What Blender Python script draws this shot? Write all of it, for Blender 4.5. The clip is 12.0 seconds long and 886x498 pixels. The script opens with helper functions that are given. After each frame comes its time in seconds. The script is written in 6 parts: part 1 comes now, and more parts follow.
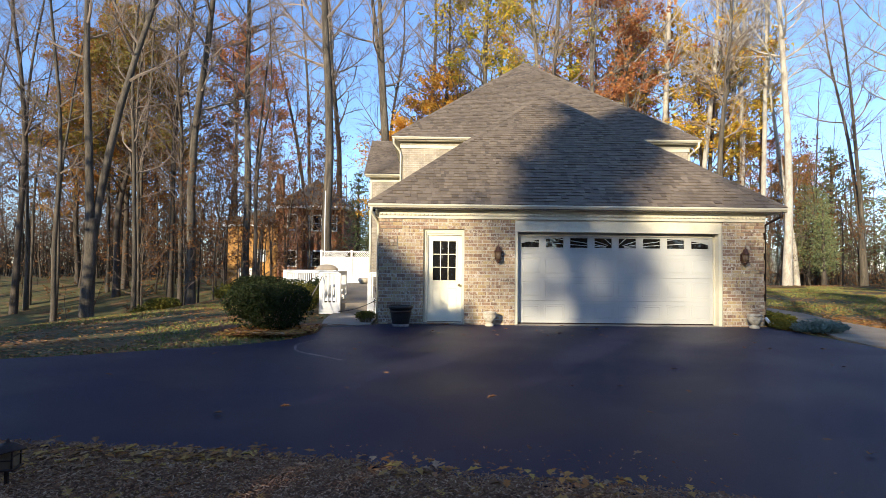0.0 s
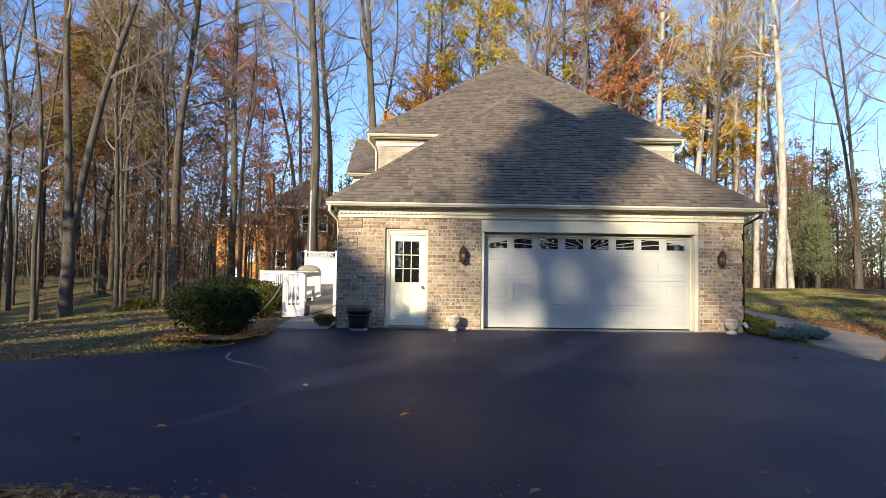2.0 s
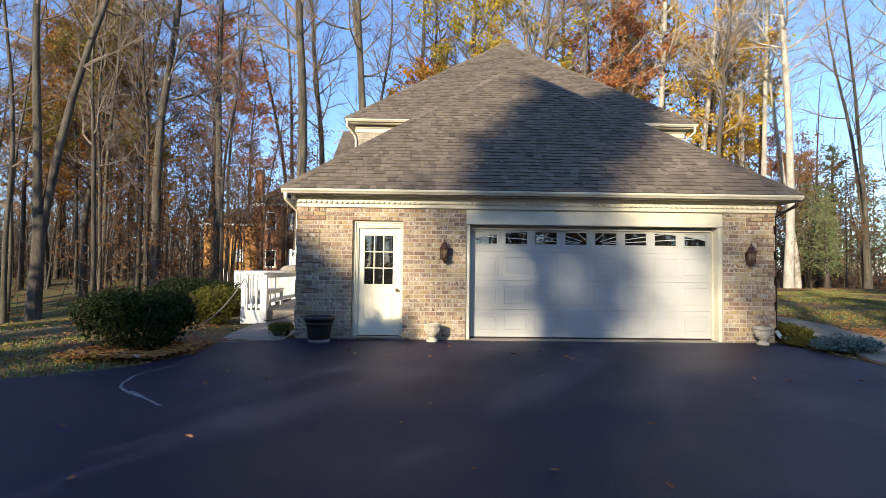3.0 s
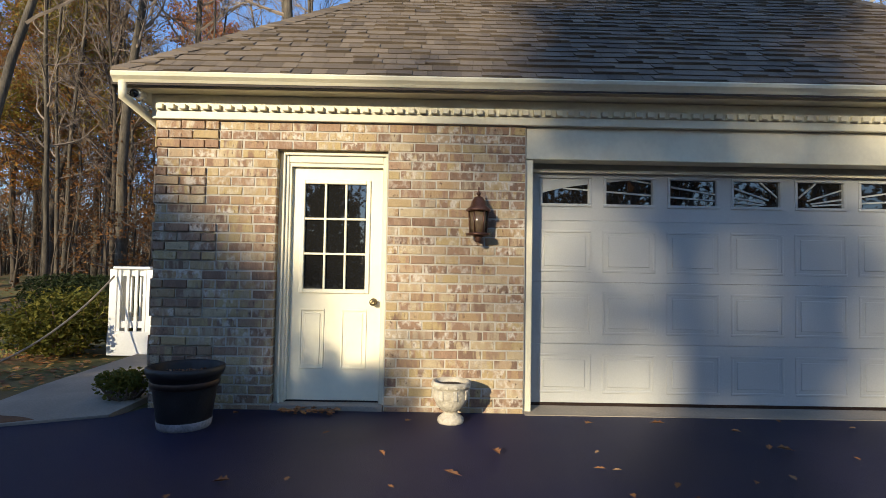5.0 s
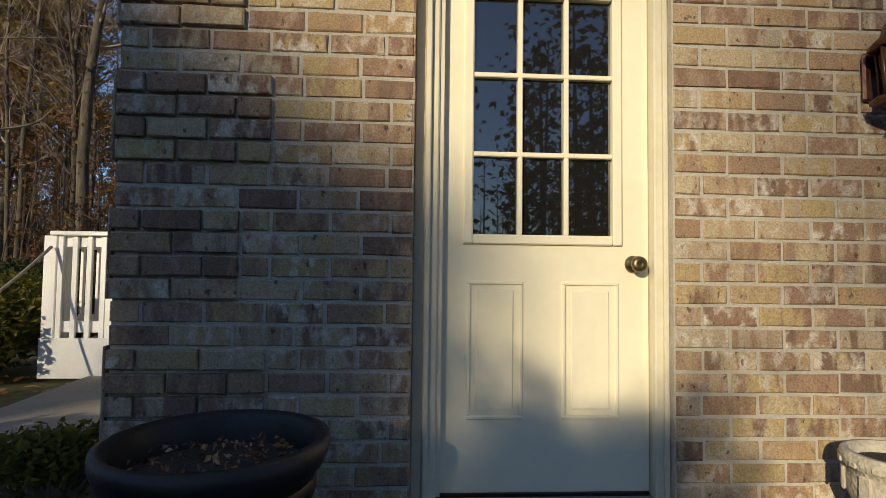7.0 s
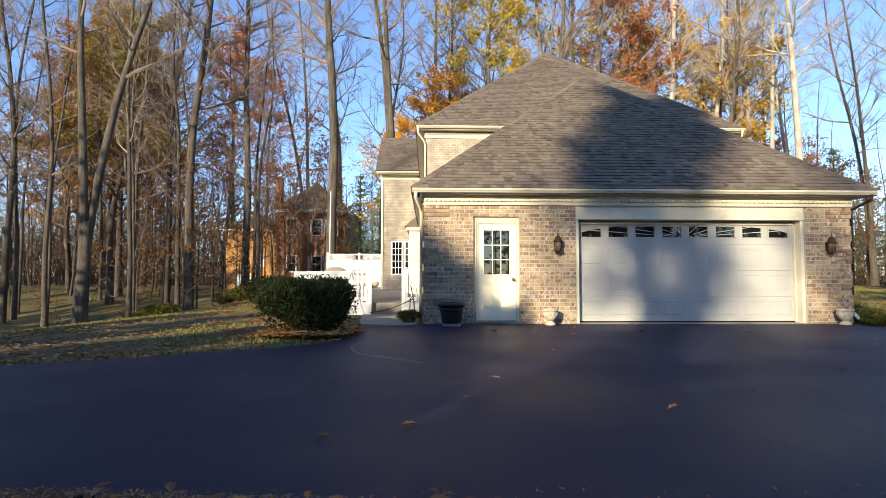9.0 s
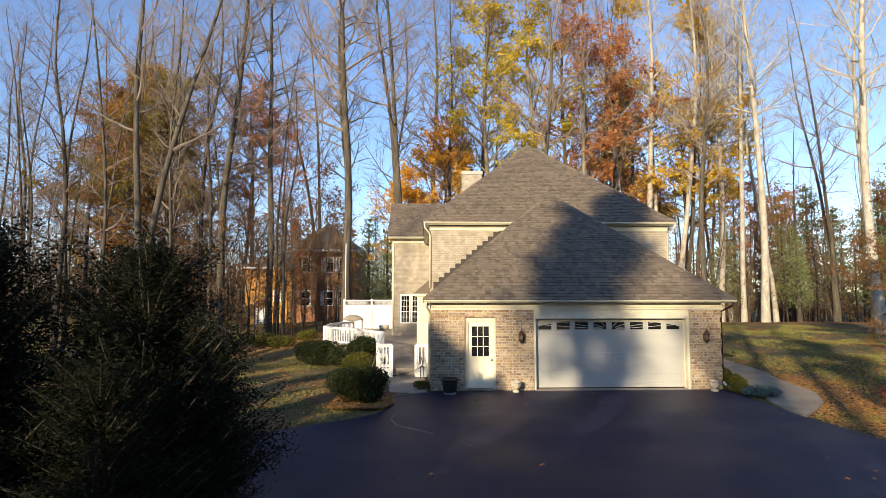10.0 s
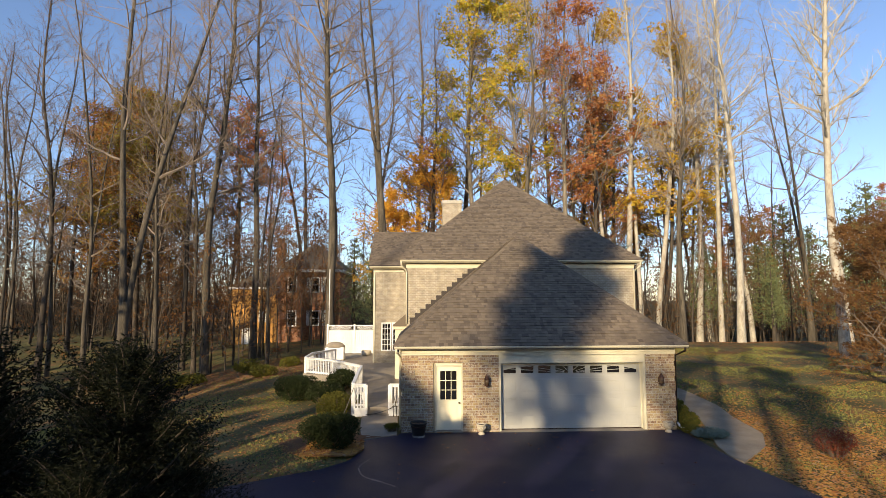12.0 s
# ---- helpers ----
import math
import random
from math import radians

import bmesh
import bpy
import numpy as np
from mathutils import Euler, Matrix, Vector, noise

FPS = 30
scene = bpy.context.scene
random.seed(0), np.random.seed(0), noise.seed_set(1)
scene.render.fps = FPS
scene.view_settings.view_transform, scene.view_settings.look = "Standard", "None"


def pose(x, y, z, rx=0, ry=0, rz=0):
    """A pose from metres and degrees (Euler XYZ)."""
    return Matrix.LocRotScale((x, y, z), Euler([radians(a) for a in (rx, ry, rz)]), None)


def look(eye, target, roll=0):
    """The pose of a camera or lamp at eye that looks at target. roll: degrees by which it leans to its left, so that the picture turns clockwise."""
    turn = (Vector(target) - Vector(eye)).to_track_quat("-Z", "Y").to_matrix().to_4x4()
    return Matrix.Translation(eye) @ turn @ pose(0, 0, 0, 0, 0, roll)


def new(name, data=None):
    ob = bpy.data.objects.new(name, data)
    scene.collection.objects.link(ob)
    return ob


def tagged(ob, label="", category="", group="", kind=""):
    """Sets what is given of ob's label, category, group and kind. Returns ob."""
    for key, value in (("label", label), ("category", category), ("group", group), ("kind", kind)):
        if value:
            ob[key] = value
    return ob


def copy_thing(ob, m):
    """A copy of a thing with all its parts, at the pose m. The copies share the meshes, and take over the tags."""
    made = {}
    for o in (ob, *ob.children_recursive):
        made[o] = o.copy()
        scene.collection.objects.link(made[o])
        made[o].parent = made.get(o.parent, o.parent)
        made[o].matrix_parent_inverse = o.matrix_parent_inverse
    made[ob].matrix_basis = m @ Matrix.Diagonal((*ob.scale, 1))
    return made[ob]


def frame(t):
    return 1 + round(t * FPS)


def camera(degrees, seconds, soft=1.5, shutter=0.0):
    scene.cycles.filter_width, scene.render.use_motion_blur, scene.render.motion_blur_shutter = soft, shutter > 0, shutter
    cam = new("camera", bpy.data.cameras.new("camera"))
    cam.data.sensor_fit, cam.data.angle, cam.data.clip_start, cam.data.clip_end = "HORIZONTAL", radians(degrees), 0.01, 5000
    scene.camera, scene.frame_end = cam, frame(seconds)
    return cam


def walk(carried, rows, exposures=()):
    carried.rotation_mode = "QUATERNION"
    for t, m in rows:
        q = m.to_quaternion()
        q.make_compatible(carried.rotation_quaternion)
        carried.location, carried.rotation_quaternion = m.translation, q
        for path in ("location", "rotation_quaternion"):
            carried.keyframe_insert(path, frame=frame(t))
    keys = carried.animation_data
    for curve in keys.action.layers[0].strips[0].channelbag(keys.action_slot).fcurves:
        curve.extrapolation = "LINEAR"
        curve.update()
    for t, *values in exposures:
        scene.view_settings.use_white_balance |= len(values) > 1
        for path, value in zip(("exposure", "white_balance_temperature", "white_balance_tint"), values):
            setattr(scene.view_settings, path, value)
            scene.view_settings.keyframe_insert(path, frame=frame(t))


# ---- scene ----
cam = camera(80.0, 12.0, soft=0.6)
PATH = [
    (0, (1.299, -12.059, 1.26), (1.327, -10.06, 1.335), 0.6),
    (0.5, (1.438, -12.055, 1.269), (1.464, -10.057, 1.342), 0.6),
    (1, (1.657, -12.016, 1.267), (1.685, -10.018, 1.342), 0.7),
    (1.5, (1.879, -11.878, 1.273), (1.908, -9.88, 1.35), 0.8),
    (2, (2.1, -11.5, 1.281), (2.132, -9.502, 1.36), 0.8),
    (2.5, (2.325, -10.79, 1.269), (2.358, -8.792, 1.351), 0.8),
    (3, (2.521, -9.728, 1.276), (2.556, -7.73, 1.355), 0.7),
    (3.2, (2.573, -9.246, 1.282), (2.609, -7.248, 1.359), 0.6),
    (4.8, (2.464, -5.005, 1.185), (2.489, -3.007, 1.266), 0.9),
    (5, (2.406, -4.428, 1.181), (2.417, -2.43, 1.258), 1.0),
    (5.5, (2.111, -3.098, 1.095), (2.133, -1.101, 1.207), 0.7),
    (6, (1.726, -1.988, 1.098), (1.744, 0.009, 1.202), 1.0),
    (6.5, (1.364, -1.369, 0.921), (1.424, 0.627, 1.026), 0.6),
    (7, (1.027, -1.841, 0.85), (1.135, 0.154, 0.942), 0.7),
    (8.8, (0.184, -9.494, 0.879), (0.237, -7.497, 0.978), 0.3),
    (9, (0.085, -10.68, 0.957), (0.144, -8.684, 1.06), 0.1),
    (9.5, (-0.024, -14.006, 1.625), (0.019, -12.01, 1.742), -0.0),
    (10, (-0.085, -16.063, 2.967), (-0.029, -14.07, 3.126), -0.0),
    (10.5, (0.166, -16.84, 3.925), (0.226, -14.849, 4.107), -0.0),
    (11, (0.486, -16.873, 4.195), (0.551, -14.883, 4.384), -0.1),
    (11.5, (0.625, -16.898, 4.193), (0.712, -14.909, 4.385), -0.1),
    (12, (0.542, -17.119, 4.165), (0.634, -15.13, 4.357), -0.1),
]
walk(cam, [(t, look(eye, target, roll)) for t, eye, target, roll in PATH], exposures=[(0, 0.55, 6700, 20), (3.2, 0.55, 6700, 20), (5.0, 0.32, 6900, 18), (5.5, 0.22, 7050, 17.5), (6.0, -0.06, 7150, 18), (6.5, -0.2, 7200, 18), (7.0, -0.38, 7250, 18), (7.6, 0.2, 7100, 18), (8.8, 0.6, 6950, 20), (10, 0.40, 7550, 21), (12, 0.18, 7850, 21.5)])

# ---- light ----
SUN_EL, SUN_AZ = radians(16.5), radians(209.3)
TO_SUN = Vector((math.sin(SUN_AZ) * math.cos(SUN_EL), math.cos(SUN_AZ) * math.cos(SUN_EL), math.sin(SUN_EL)))
world = bpy.data.worlds.new("sky")
scene.world = world
world.use_nodes = True
wn = world.node_tree
sky = wn.nodes.new("ShaderNodeTexSky")
sky.sky_type, sky.sun_disc, sky.sun_elevation, sky.sun_rotation = "NISHITA", False, SUN_EL, SUN_AZ
sky.air_density, sky.dust_density, sky.ozone_density = 1.0, 0.1, 5.0
wn.links.new(sky.outputs[0], wn.nodes["Background"].inputs[0])
wn.nodes["Background"].inputs[1].default_value = 0.215
sun_data = bpy.data.lights.new("sun", "SUN")
sun_data.energy, sun_data.angle, sun_data.color = 5.4, radians(0.55), (1.0, 0.94, 0.69)
sun = new("sun", sun_data)
sun.matrix_world = look((0, 0, 40), Vector((0, 0, 40)) - TO_SUN)

# ---- building blocks ----
def surface(name, base, rough=0.7, var=0.2, scale=6.0, fine=60.0, bump=0.15, metal=0.0, dirt=None, dirt_amount=0.0, ramp=None, chance="", spec=0.4, placed=False, drag=1.0):
    """A procedural surface: two scales of variation, fine relief, and stains; ramp: colours picked per piece or island."""
    m = bpy.data.materials.new(name)
    m.use_nodes = True
    nt = m.node_tree
    n, link = nt.nodes, nt.links.new
    b = n["Principled BSDF"]
    co = n.new("ShaderNodeTexCoord")
    big, small = n.new("ShaderNodeTexNoise"), n.new("ShaderNodeTexNoise")
    big.inputs["Scale"].default_value, big.inputs["Detail"].default_value = scale, 4
    small.inputs["Scale"].default_value, small.inputs["Detail"].default_value = fine, 3
    coords = n.new("ShaderNodeNewGeometry").outputs["Position"] if placed else co.outputs["Object"]
    if drag != 1.0:
        mp = n.new("ShaderNodeMapping")
        mp.inputs["Scale"].default_value = (1, 1, drag)
        link(coords, mp.inputs["Vector"])
        coords = mp.outputs[0]
    for t in (big, small):
        link(coords, t.inputs["Vector"])
    if ramp:
        r = n.new("ShaderNodeValToRGB")
        r.color_ramp.interpolation = "LINEAR"
        while len(r.color_ramp.elements) < len(ramp):
            r.color_ramp.elements.new(0.5)
        for i, c in enumerate(ramp):
            r.color_ramp.elements[i].position, r.color_ramp.elements[i].color = i / (len(ramp) - 1), (*c, 1)
        if chance == "object":
            src = n.new("ShaderNodeObjectInfo").outputs["Random"]
        else:
            src = n.new("ShaderNodeNewGeometry").outputs["Random Per Island"]
        link(src, r.inputs[0])
        col = r.outputs[0]
    else:
        rgb = n.new("ShaderNodeRGB")
        rgb.outputs[0].default_value = (*base, 1)
        col = rgb.outputs[0]

    def scaled(noise_out, lo, hi, lo_v, hi_v):
        mr = n.new("ShaderNodeMapRange")
        for i, v in zip((1, 2, 3, 4), (lo, hi, lo_v, hi_v)):
            mr.inputs[i].default_value = v
        link(noise_out, mr.inputs[0])
        return mr.outputs[0]

    for out, v in ((big.outputs["Fac"], var), (small.outputs["Fac"], var * 0.7)):
        mul = n.new("ShaderNodeVectorMath")
        mul.operation = "SCALE"
        link(col, mul.inputs[0])
        link(scaled(out, 0.3, 0.7, 1 - v, 1 + v), mul.inputs["Scale"])
        col = mul.outputs[0]
    if dirt:
        mix = n.new("ShaderNodeMix")
        mix.data_type = "RGBA"
        d = n.new("ShaderNodeTexNoise")
        d.inputs["Scale"].default_value, d.inputs["Detail"].default_value = scale * 1.7, 6
        link(coords, d.inputs["Vector"])
        link(scaled(d.outputs["Fac"], 0.5, 0.7, 0, dirt_amount), mix.inputs[0])
        link(col, mix.inputs[6])
        mix.inputs[7].default_value = (*dirt, 1)
        col = mix.outputs[2]
    link(col, b.inputs["Base Color"])
    b.inputs["Metallic"].default_value = metal
    b.inputs["Specular IOR Level"].default_value = spec
    link(scaled(big.outputs["Fac"], 0.3, 0.7, max(0.02, rough - 0.08), min(1, rough + 0.08)), b.inputs["Roughness"])
    if bump:
        bp = n.new("ShaderNodeBump")
        bp.inputs["Strength"].default_value, bp.inputs["Distance"].default_value = bump, 0.02
        link(small.outputs["Fac"], bp.inputs["Height"])
        link(bp.outputs[0], b.inputs["Normal"])
    return m


def glass(name, tone, rough=0.02):
    m = bpy.data.materials.new(name)
    m.use_nodes = True
    b = m.node_tree.nodes["Principled BSDF"]
    b.inputs["Base Color"].default_value, b.inputs["Roughness"].default_value = (*tone, 1), rough
    b.inputs["IOR"].default_value = 2.0
    return m


def wall_brick(name, ramp, mortar, course=0.0855, length=0.213):
    """Brickwork of a far wall: courses, joints and relief from a brick pattern at true size."""
    m = bpy.data.materials.new(name)
    m.use_nodes = True
    nt = m.node_tree
    n, link = nt.nodes, nt.links.new
    b = n["Principled BSDF"]
    co, sep, comb, add = n.new("ShaderNodeTexCoord"), n.new("ShaderNodeSeparateXYZ"), n.new("ShaderNodeCombineXYZ"), n.new("ShaderNodeMath")
    link(co.outputs["Object"], sep.inputs[0])
    link(sep.outputs[0], add.inputs[0])
    link(sep.outputs[1], add.inputs[1])
    link(add.outputs[0], comb.inputs[0])
    link(sep.outputs[2], comb.inputs[1])
    br = n.new("ShaderNodeTexBrick")
    link(comb.outputs[0], br.inputs["Vector"])
    br.inputs["Color1"].default_value, br.inputs["Color2"].default_value, br.inputs["Mortar"].default_value = (0, 0, 0, 1), (1, 1, 1, 1), (0.5, 0.5, 0.5, 1)
    br.inputs["Scale"].default_value, br.inputs["Mortar Size"].default_value = 1.0, 0.006
    br.inputs["Brick Width"].default_value, br.inputs["Row Height"].default_value = length, course
    r = n.new("ShaderNodeValToRGB")
    while len(r.color_ramp.elements) < len(ramp):
        r.color_ramp.elements.new(0.5)
    for i, c in enumerate(ramp):
        r.color_ramp.elements[i].position, r.color_ramp.elements[i].color = i / (len(ramp) - 1), (*c, 1)
    link(br.outputs["Color"], r.inputs[0])
    mix = n.new("ShaderNodeMix")
    mix.data_type = "RGBA"
    link(br.outputs["Fac"], mix.inputs[0])
    link(r.outputs[0], mix.inputs[6])
    mix.inputs[7].default_value = (*mortar, 1)
    noise_t = n.new("ShaderNodeTexNoise")
    noise_t.inputs["Scale"].default_value, noise_t.inputs["Detail"].default_value = 3.0, 6
    link(co.outputs["Object"], noise_t.inputs["Vector"])
    mr = n.new("ShaderNodeMapRange")
    mr.inputs[1].default_value, mr.inputs[2].default_value, mr.inputs[3].default_value, mr.inputs[4].default_value = 0.3, 0.7, 0.75, 1.2
    link(noise_t.outputs["Fac"], mr.inputs[0])
    mul = n.new("ShaderNodeVectorMath")
    mul.operation = "SCALE"
    link(mix.outputs[2], mul.inputs[0])
    link(mr.outputs[0], mul.inputs["Scale"])
    link(mul.outputs[0], b.inputs["Base Color"])
    bp = n.new("ShaderNodeBump")
    bp.inputs["Strength"].default_value, bp.inputs["Distance"].default_value, bp.invert = 0.6, 0.01, True
    link(br.outputs["Fac"], bp.inputs["Height"])
    link(bp.outputs[0], b.inputs["Normal"])
    b.inputs["Roughness"].default_value = 0.88
    return m


# ---- materials ----
BRICKS = [(0.25, 0.152, 0.1), (0.404, 0.292, 0.156), (0.312, 0.204, 0.13), (0.454, 0.354, 0.217), (0.279, 0.173, 0.115), (0.379, 0.255, 0.141), (0.208, 0.131, 0.09), (0.425, 0.317, 0.16), (0.333, 0.211, 0.134), (0.396, 0.313, 0.213), (0.3, 0.187, 0.122), (0.413, 0.296, 0.183)]


def clay(name, chance):
    """Tumbled clay brick: a colour for each brick, bands of a second burnt into it, lime bloom, chips and pits."""
    m = bpy.data.materials.new(name)
    m.use_nodes = True
    n, link = m.node_tree.nodes, m.node_tree.links.new
    b = n["Principled BSDF"]
    b.inputs["Roughness"].default_value, b.inputs["Specular IOR Level"].default_value = 0.9, 0.25
    pos = n.new("ShaderNodeNewGeometry")
    pick = n.new("ShaderNodeObjectInfo").outputs["Random"] if chance == "object" else pos.outputs["Random Per Island"]

    def maths(op, a, v):
        q = n.new("ShaderNodeMath")
        q.operation = op
        link(a, q.inputs[0])
        q.inputs[1].default_value = v
        return q.outputs[0]

    def product(a, c):
        q = n.new("ShaderNodeMath")
        q.operation = "MULTIPLY"
        link(a, q.inputs[0])
        link(c, q.inputs[1])
        return q.outputs[0]

    def grain(scale, stretch, lo, hi, detail=4, w=None):
        mp, tx, mr = n.new("ShaderNodeMapping"), n.new("ShaderNodeTexNoise"), n.new("ShaderNodeMapRange")
        mp.inputs["Scale"].default_value = stretch
        link(pos.outputs["Position"], mp.inputs["Vector"])
        tx.noise_dimensions = "4D"
        tx.inputs["Scale"].default_value, tx.inputs["Detail"].default_value = scale, detail
        link(mp.outputs[0], tx.inputs["Vector"])
        link(maths("MULTIPLY", pick, 40.0 if w is None else w), tx.inputs["W"])
        mr.inputs[1].default_value, mr.inputs[2].default_value = lo, hi
        link(tx.outputs["Fac"], mr.inputs[0])
        return mr.outputs[0], tx.outputs["Fac"]

    def ramp(src):
        r = n.new("ShaderNodeValToRGB")
        r.color_ramp.interpolation = "CONSTANT"
        while len(r.color_ramp.elements) < len(BRICKS):
            r.color_ramp.elements.new(0.5)
        for i, c in enumerate(BRICKS):
            r.color_ramp.elements[i].position, r.color_ramp.elements[i].color = i / len(BRICKS), (*c, 1)
        link(src, r.inputs[0])
        return r.outputs[0]

    def blend(fac, a, c):
        mix = n.new("ShaderNodeMix")
        mix.data_type = "RGBA"
        link(fac, mix.inputs[0])
        link(a, mix.inputs[6])
        if isinstance(c, tuple):
            mix.inputs[7].default_value = (*c, 1)
        else:
            link(c, mix.inputs[7])
        return mix.outputs[2]

    first, second = ramp(pick), ramp(maths("FRACT", maths("MULTIPLY", pick, 7.31), 1.0))
    col = blend(grain(17, (1, 1, 0.25), 0.47, 0.56, 3)[0], first, second)
    col = blend(product(grain(26, (1, 1, 0.7), 0.48, 0.62, 6, 55.0)[0], maths("POWER", maths("FRACT", maths("MULTIPLY", pick, 13.7), 1.0), 2.0)), col, (0.60, 0.54, 0.45))
    pits, relief = grain(46, (1, 1, 0.6), 0.375, 0.31, 6)
    col = blend(maths("MULTIPLY", pits, 0.8), col, (0.07, 0.042, 0.03))
    tone, fine = grain(150, (1, 1, 1), 0.25, 0.75, 3)
    mul = n.new("ShaderNodeVectorMath")
    mul.operation = "SCALE"
    link(col, mul.inputs[0])
    link(maths("ADD", maths("MULTIPLY", tone, 0.7), 0.6), mul.inputs["Scale"])
    link(mul.outputs[0], b.inputs["Base Color"])
    bp = n.new("ShaderNodeBump")
    bp.inputs["Strength"].default_value, bp.inputs["Distance"].default_value = 0.55, 0.012
    link(relief, bp.inputs["Height"])
    link(bp.outputs[0], b.inputs["Normal"])
    return m


M_brick = clay("brick", "object")
M_brick_joined = clay("brick_joined", "island")
M_mortar = surface("mortar", (0.47, 0.43, 0.355), 0.95, 0.12, 5, 120, 0.4)
PALE = [tuple(0.40 * v + 0.52 * p for v, p in zip(c, (0.42, 0.39, 0.315))) for c in BRICKS]
M_wall = wall_brick("house_brick", PALE, (0.50, 0.46, 0.38), course=0.0788, length=0.2045)
M_trim = surface("cream_paint", (0.66, 0.61, 0.46), 0.5, 0.05, 2.5, 30, 0.04, dirt=(0.5, 0.43, 0.3), dirt_amount=0.25)
M_door = surface("door_paint", (0.80, 0.74, 0.55), 0.42, 0.03, 2.0, 20, 0.03, dirt=(0.6, 0.54, 0.4), dirt_amount=0.15)
M_garage = surface("garage_paint", (0.43, 0.43, 0.40), 0.45, 0.05, 1.5, 90, 0.05, dirt=(0.5, 0.47, 0.4), dirt_amount=0.2)
M_white = surface("white_vinyl", (0.82, 0.82, 0.80), 0.4, 0.04, 3, 40, 0.03, dirt=(0.6, 0.58, 0.5), dirt_amount=0.2)
SHINGLES = [(0.115, 0.09, 0.068), (0.184, 0.145, 0.108), (0.145, 0.113, 0.085), (0.207, 0.163, 0.122), (0.162, 0.127, 0.096), (0.105, 0.082, 0.063)]
M_shingle = surface("asphalt_shingle", (0.1, 0.1, 0.1), 0.92, 0.14, 1.2, 140, 0.4, ramp=SHINGLES, chance="island")
M_shingle_piece = surface("asphalt_shingle_piece", (0.1, 0.1, 0.1), 0.92, 0.14, 1.2, 140, 0.4, ramp=SHINGLES, chance="object")
M_roof_under = surface("roof_felt", (0.06, 0.05, 0.045), 0.95, 0.1)
# dark sealcoat, with the blue of the reflected sky put into its colour
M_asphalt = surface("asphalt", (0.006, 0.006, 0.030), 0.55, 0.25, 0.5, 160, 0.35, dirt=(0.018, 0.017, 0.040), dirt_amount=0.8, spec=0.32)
M_concrete = surface("concrete", (0.30, 0.255, 0.20), 0.9, 0.15, 2, 60, 0.2, dirt=(0.25, 0.22, 0.17), dirt_amount=0.5)
M_path = surface("garden_path", (0.31, 0.245, 0.17), 0.92, 0.22, 1.2, 60, 0.25, dirt=(0.26, 0.18, 0.11), dirt_amount=0.6)
M_crack = surface("crack_filler", (0.23, 0.21, 0.21), 0.9, 0.3, 8, 60, 0.2)
M_ground = surface("lawn_earth", (0.095, 0.09, 0.03), 0.97, 0.4, 0.45, 14, 0.6, dirt=(0.21, 0.105, 0.042), dirt_amount=0.9)
M_mulch = surface("mulch_bed", (0.17, 0.075, 0.032), 0.97, 0.3, 3, 60, 0.6)
M_chip = surface("mulch_chip", (0.2, 0.15, 0.1), 0.95, 0.2, 20, 90, 0.2, ramp=[(0.17, 0.065, 0.03), (0.36, 0.17, 0.08), (0.24, 0.10, 0.045), (0.50, 0.30, 0.17), (0.12, 0.05, 0.026)], chance="island")
M_leaf_fall = surface("fallen_leaf", (0.3, 0.15, 0.05), 0.85, 0.15, 20, 90, 0.1, ramp=[(0.40, 0.165, 0.04), (0.50, 0.26, 0.065), (0.28, 0.105, 0.03), (0.56, 0.33, 0.07), (0.45, 0.14, 0.03), (0.42, 0.28, 0.16)], chance="island")
M_leaf_wood = surface("old_fallen_leaf", (0.3, 0.15, 0.05), 0.9, 0.15, 20, 90, 0.1, ramp=[(0.24, 0.10, 0.038), (0.29, 0.135, 0.052), (0.16, 0.066, 0.03), (0.34, 0.15, 0.045), (0.29, 0.19, 0.105)], chance="island")
M_grass = surface("grass_blade", (0.1, 0.12, 0.03), 0.8, 0.2, 4, 30, 0.0, ramp=[(0.16, 0.195, 0.036), (0.24, 0.245, 0.05), (0.31, 0.27, 0.09), (0.12, 0.155, 0.03)], chance="island")
M_bark = surface("grey_bark", (0.20, 0.168, 0.125), 0.95, 0.45, 3.5, 34, 1.0, dirt=(0.08, 0.066, 0.048), dirt_amount=0.7, drag=0.14)
M_bark_mid = surface("brown_grey_bark", (0.096, 0.079, 0.058), 0.95, 0.5, 3.5, 34, 1.0, dirt=(0.038, 0.031, 0.023), dirt_amount=0.85, drag=0.14)
M_bark_dark = surface("dark_bark", (0.080, 0.063, 0.047), 0.95, 0.5, 3.5, 34, 1.0, dirt=(0.03, 0.024, 0.018), dirt_amount=0.8, drag=0.14)
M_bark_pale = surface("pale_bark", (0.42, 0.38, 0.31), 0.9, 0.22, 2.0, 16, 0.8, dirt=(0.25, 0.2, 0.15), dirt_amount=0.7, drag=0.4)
# crown twigs paler than their bark: sun on the upper limbs put into the colour
SUNLIT_TWIGS = {"brown_grey_bark": surface("sunlit_tan_twig", (0.25, 0.195, 0.152), 0.95, 0.25, 2.0, 20, 0.3), "dark_bark": surface("sunlit_brown_twig", (0.155, 0.115, 0.09), 0.95, 0.25, 2.0, 20, 0.3), "grey_bark": surface("sunlit_grey_twig", (0.25, 0.21, 0.165), 0.95, 0.25, 2.0, 20, 0.3)}
M_iron = surface("dark_bronze", (0.05, 0.032, 0.026), 0.45, 0.2, 20, 80, 0.05, metal=0.7)
M_copper = surface("aged_copper", (0.13, 0.062, 0.042), 0.4, 0.25, 15, 70, 0.05, metal=0.6)
M_lampglass = surface("amber_glass", (0.16, 0.11, 0.07), 0.15, 0.1, 20, 50, 0.0)
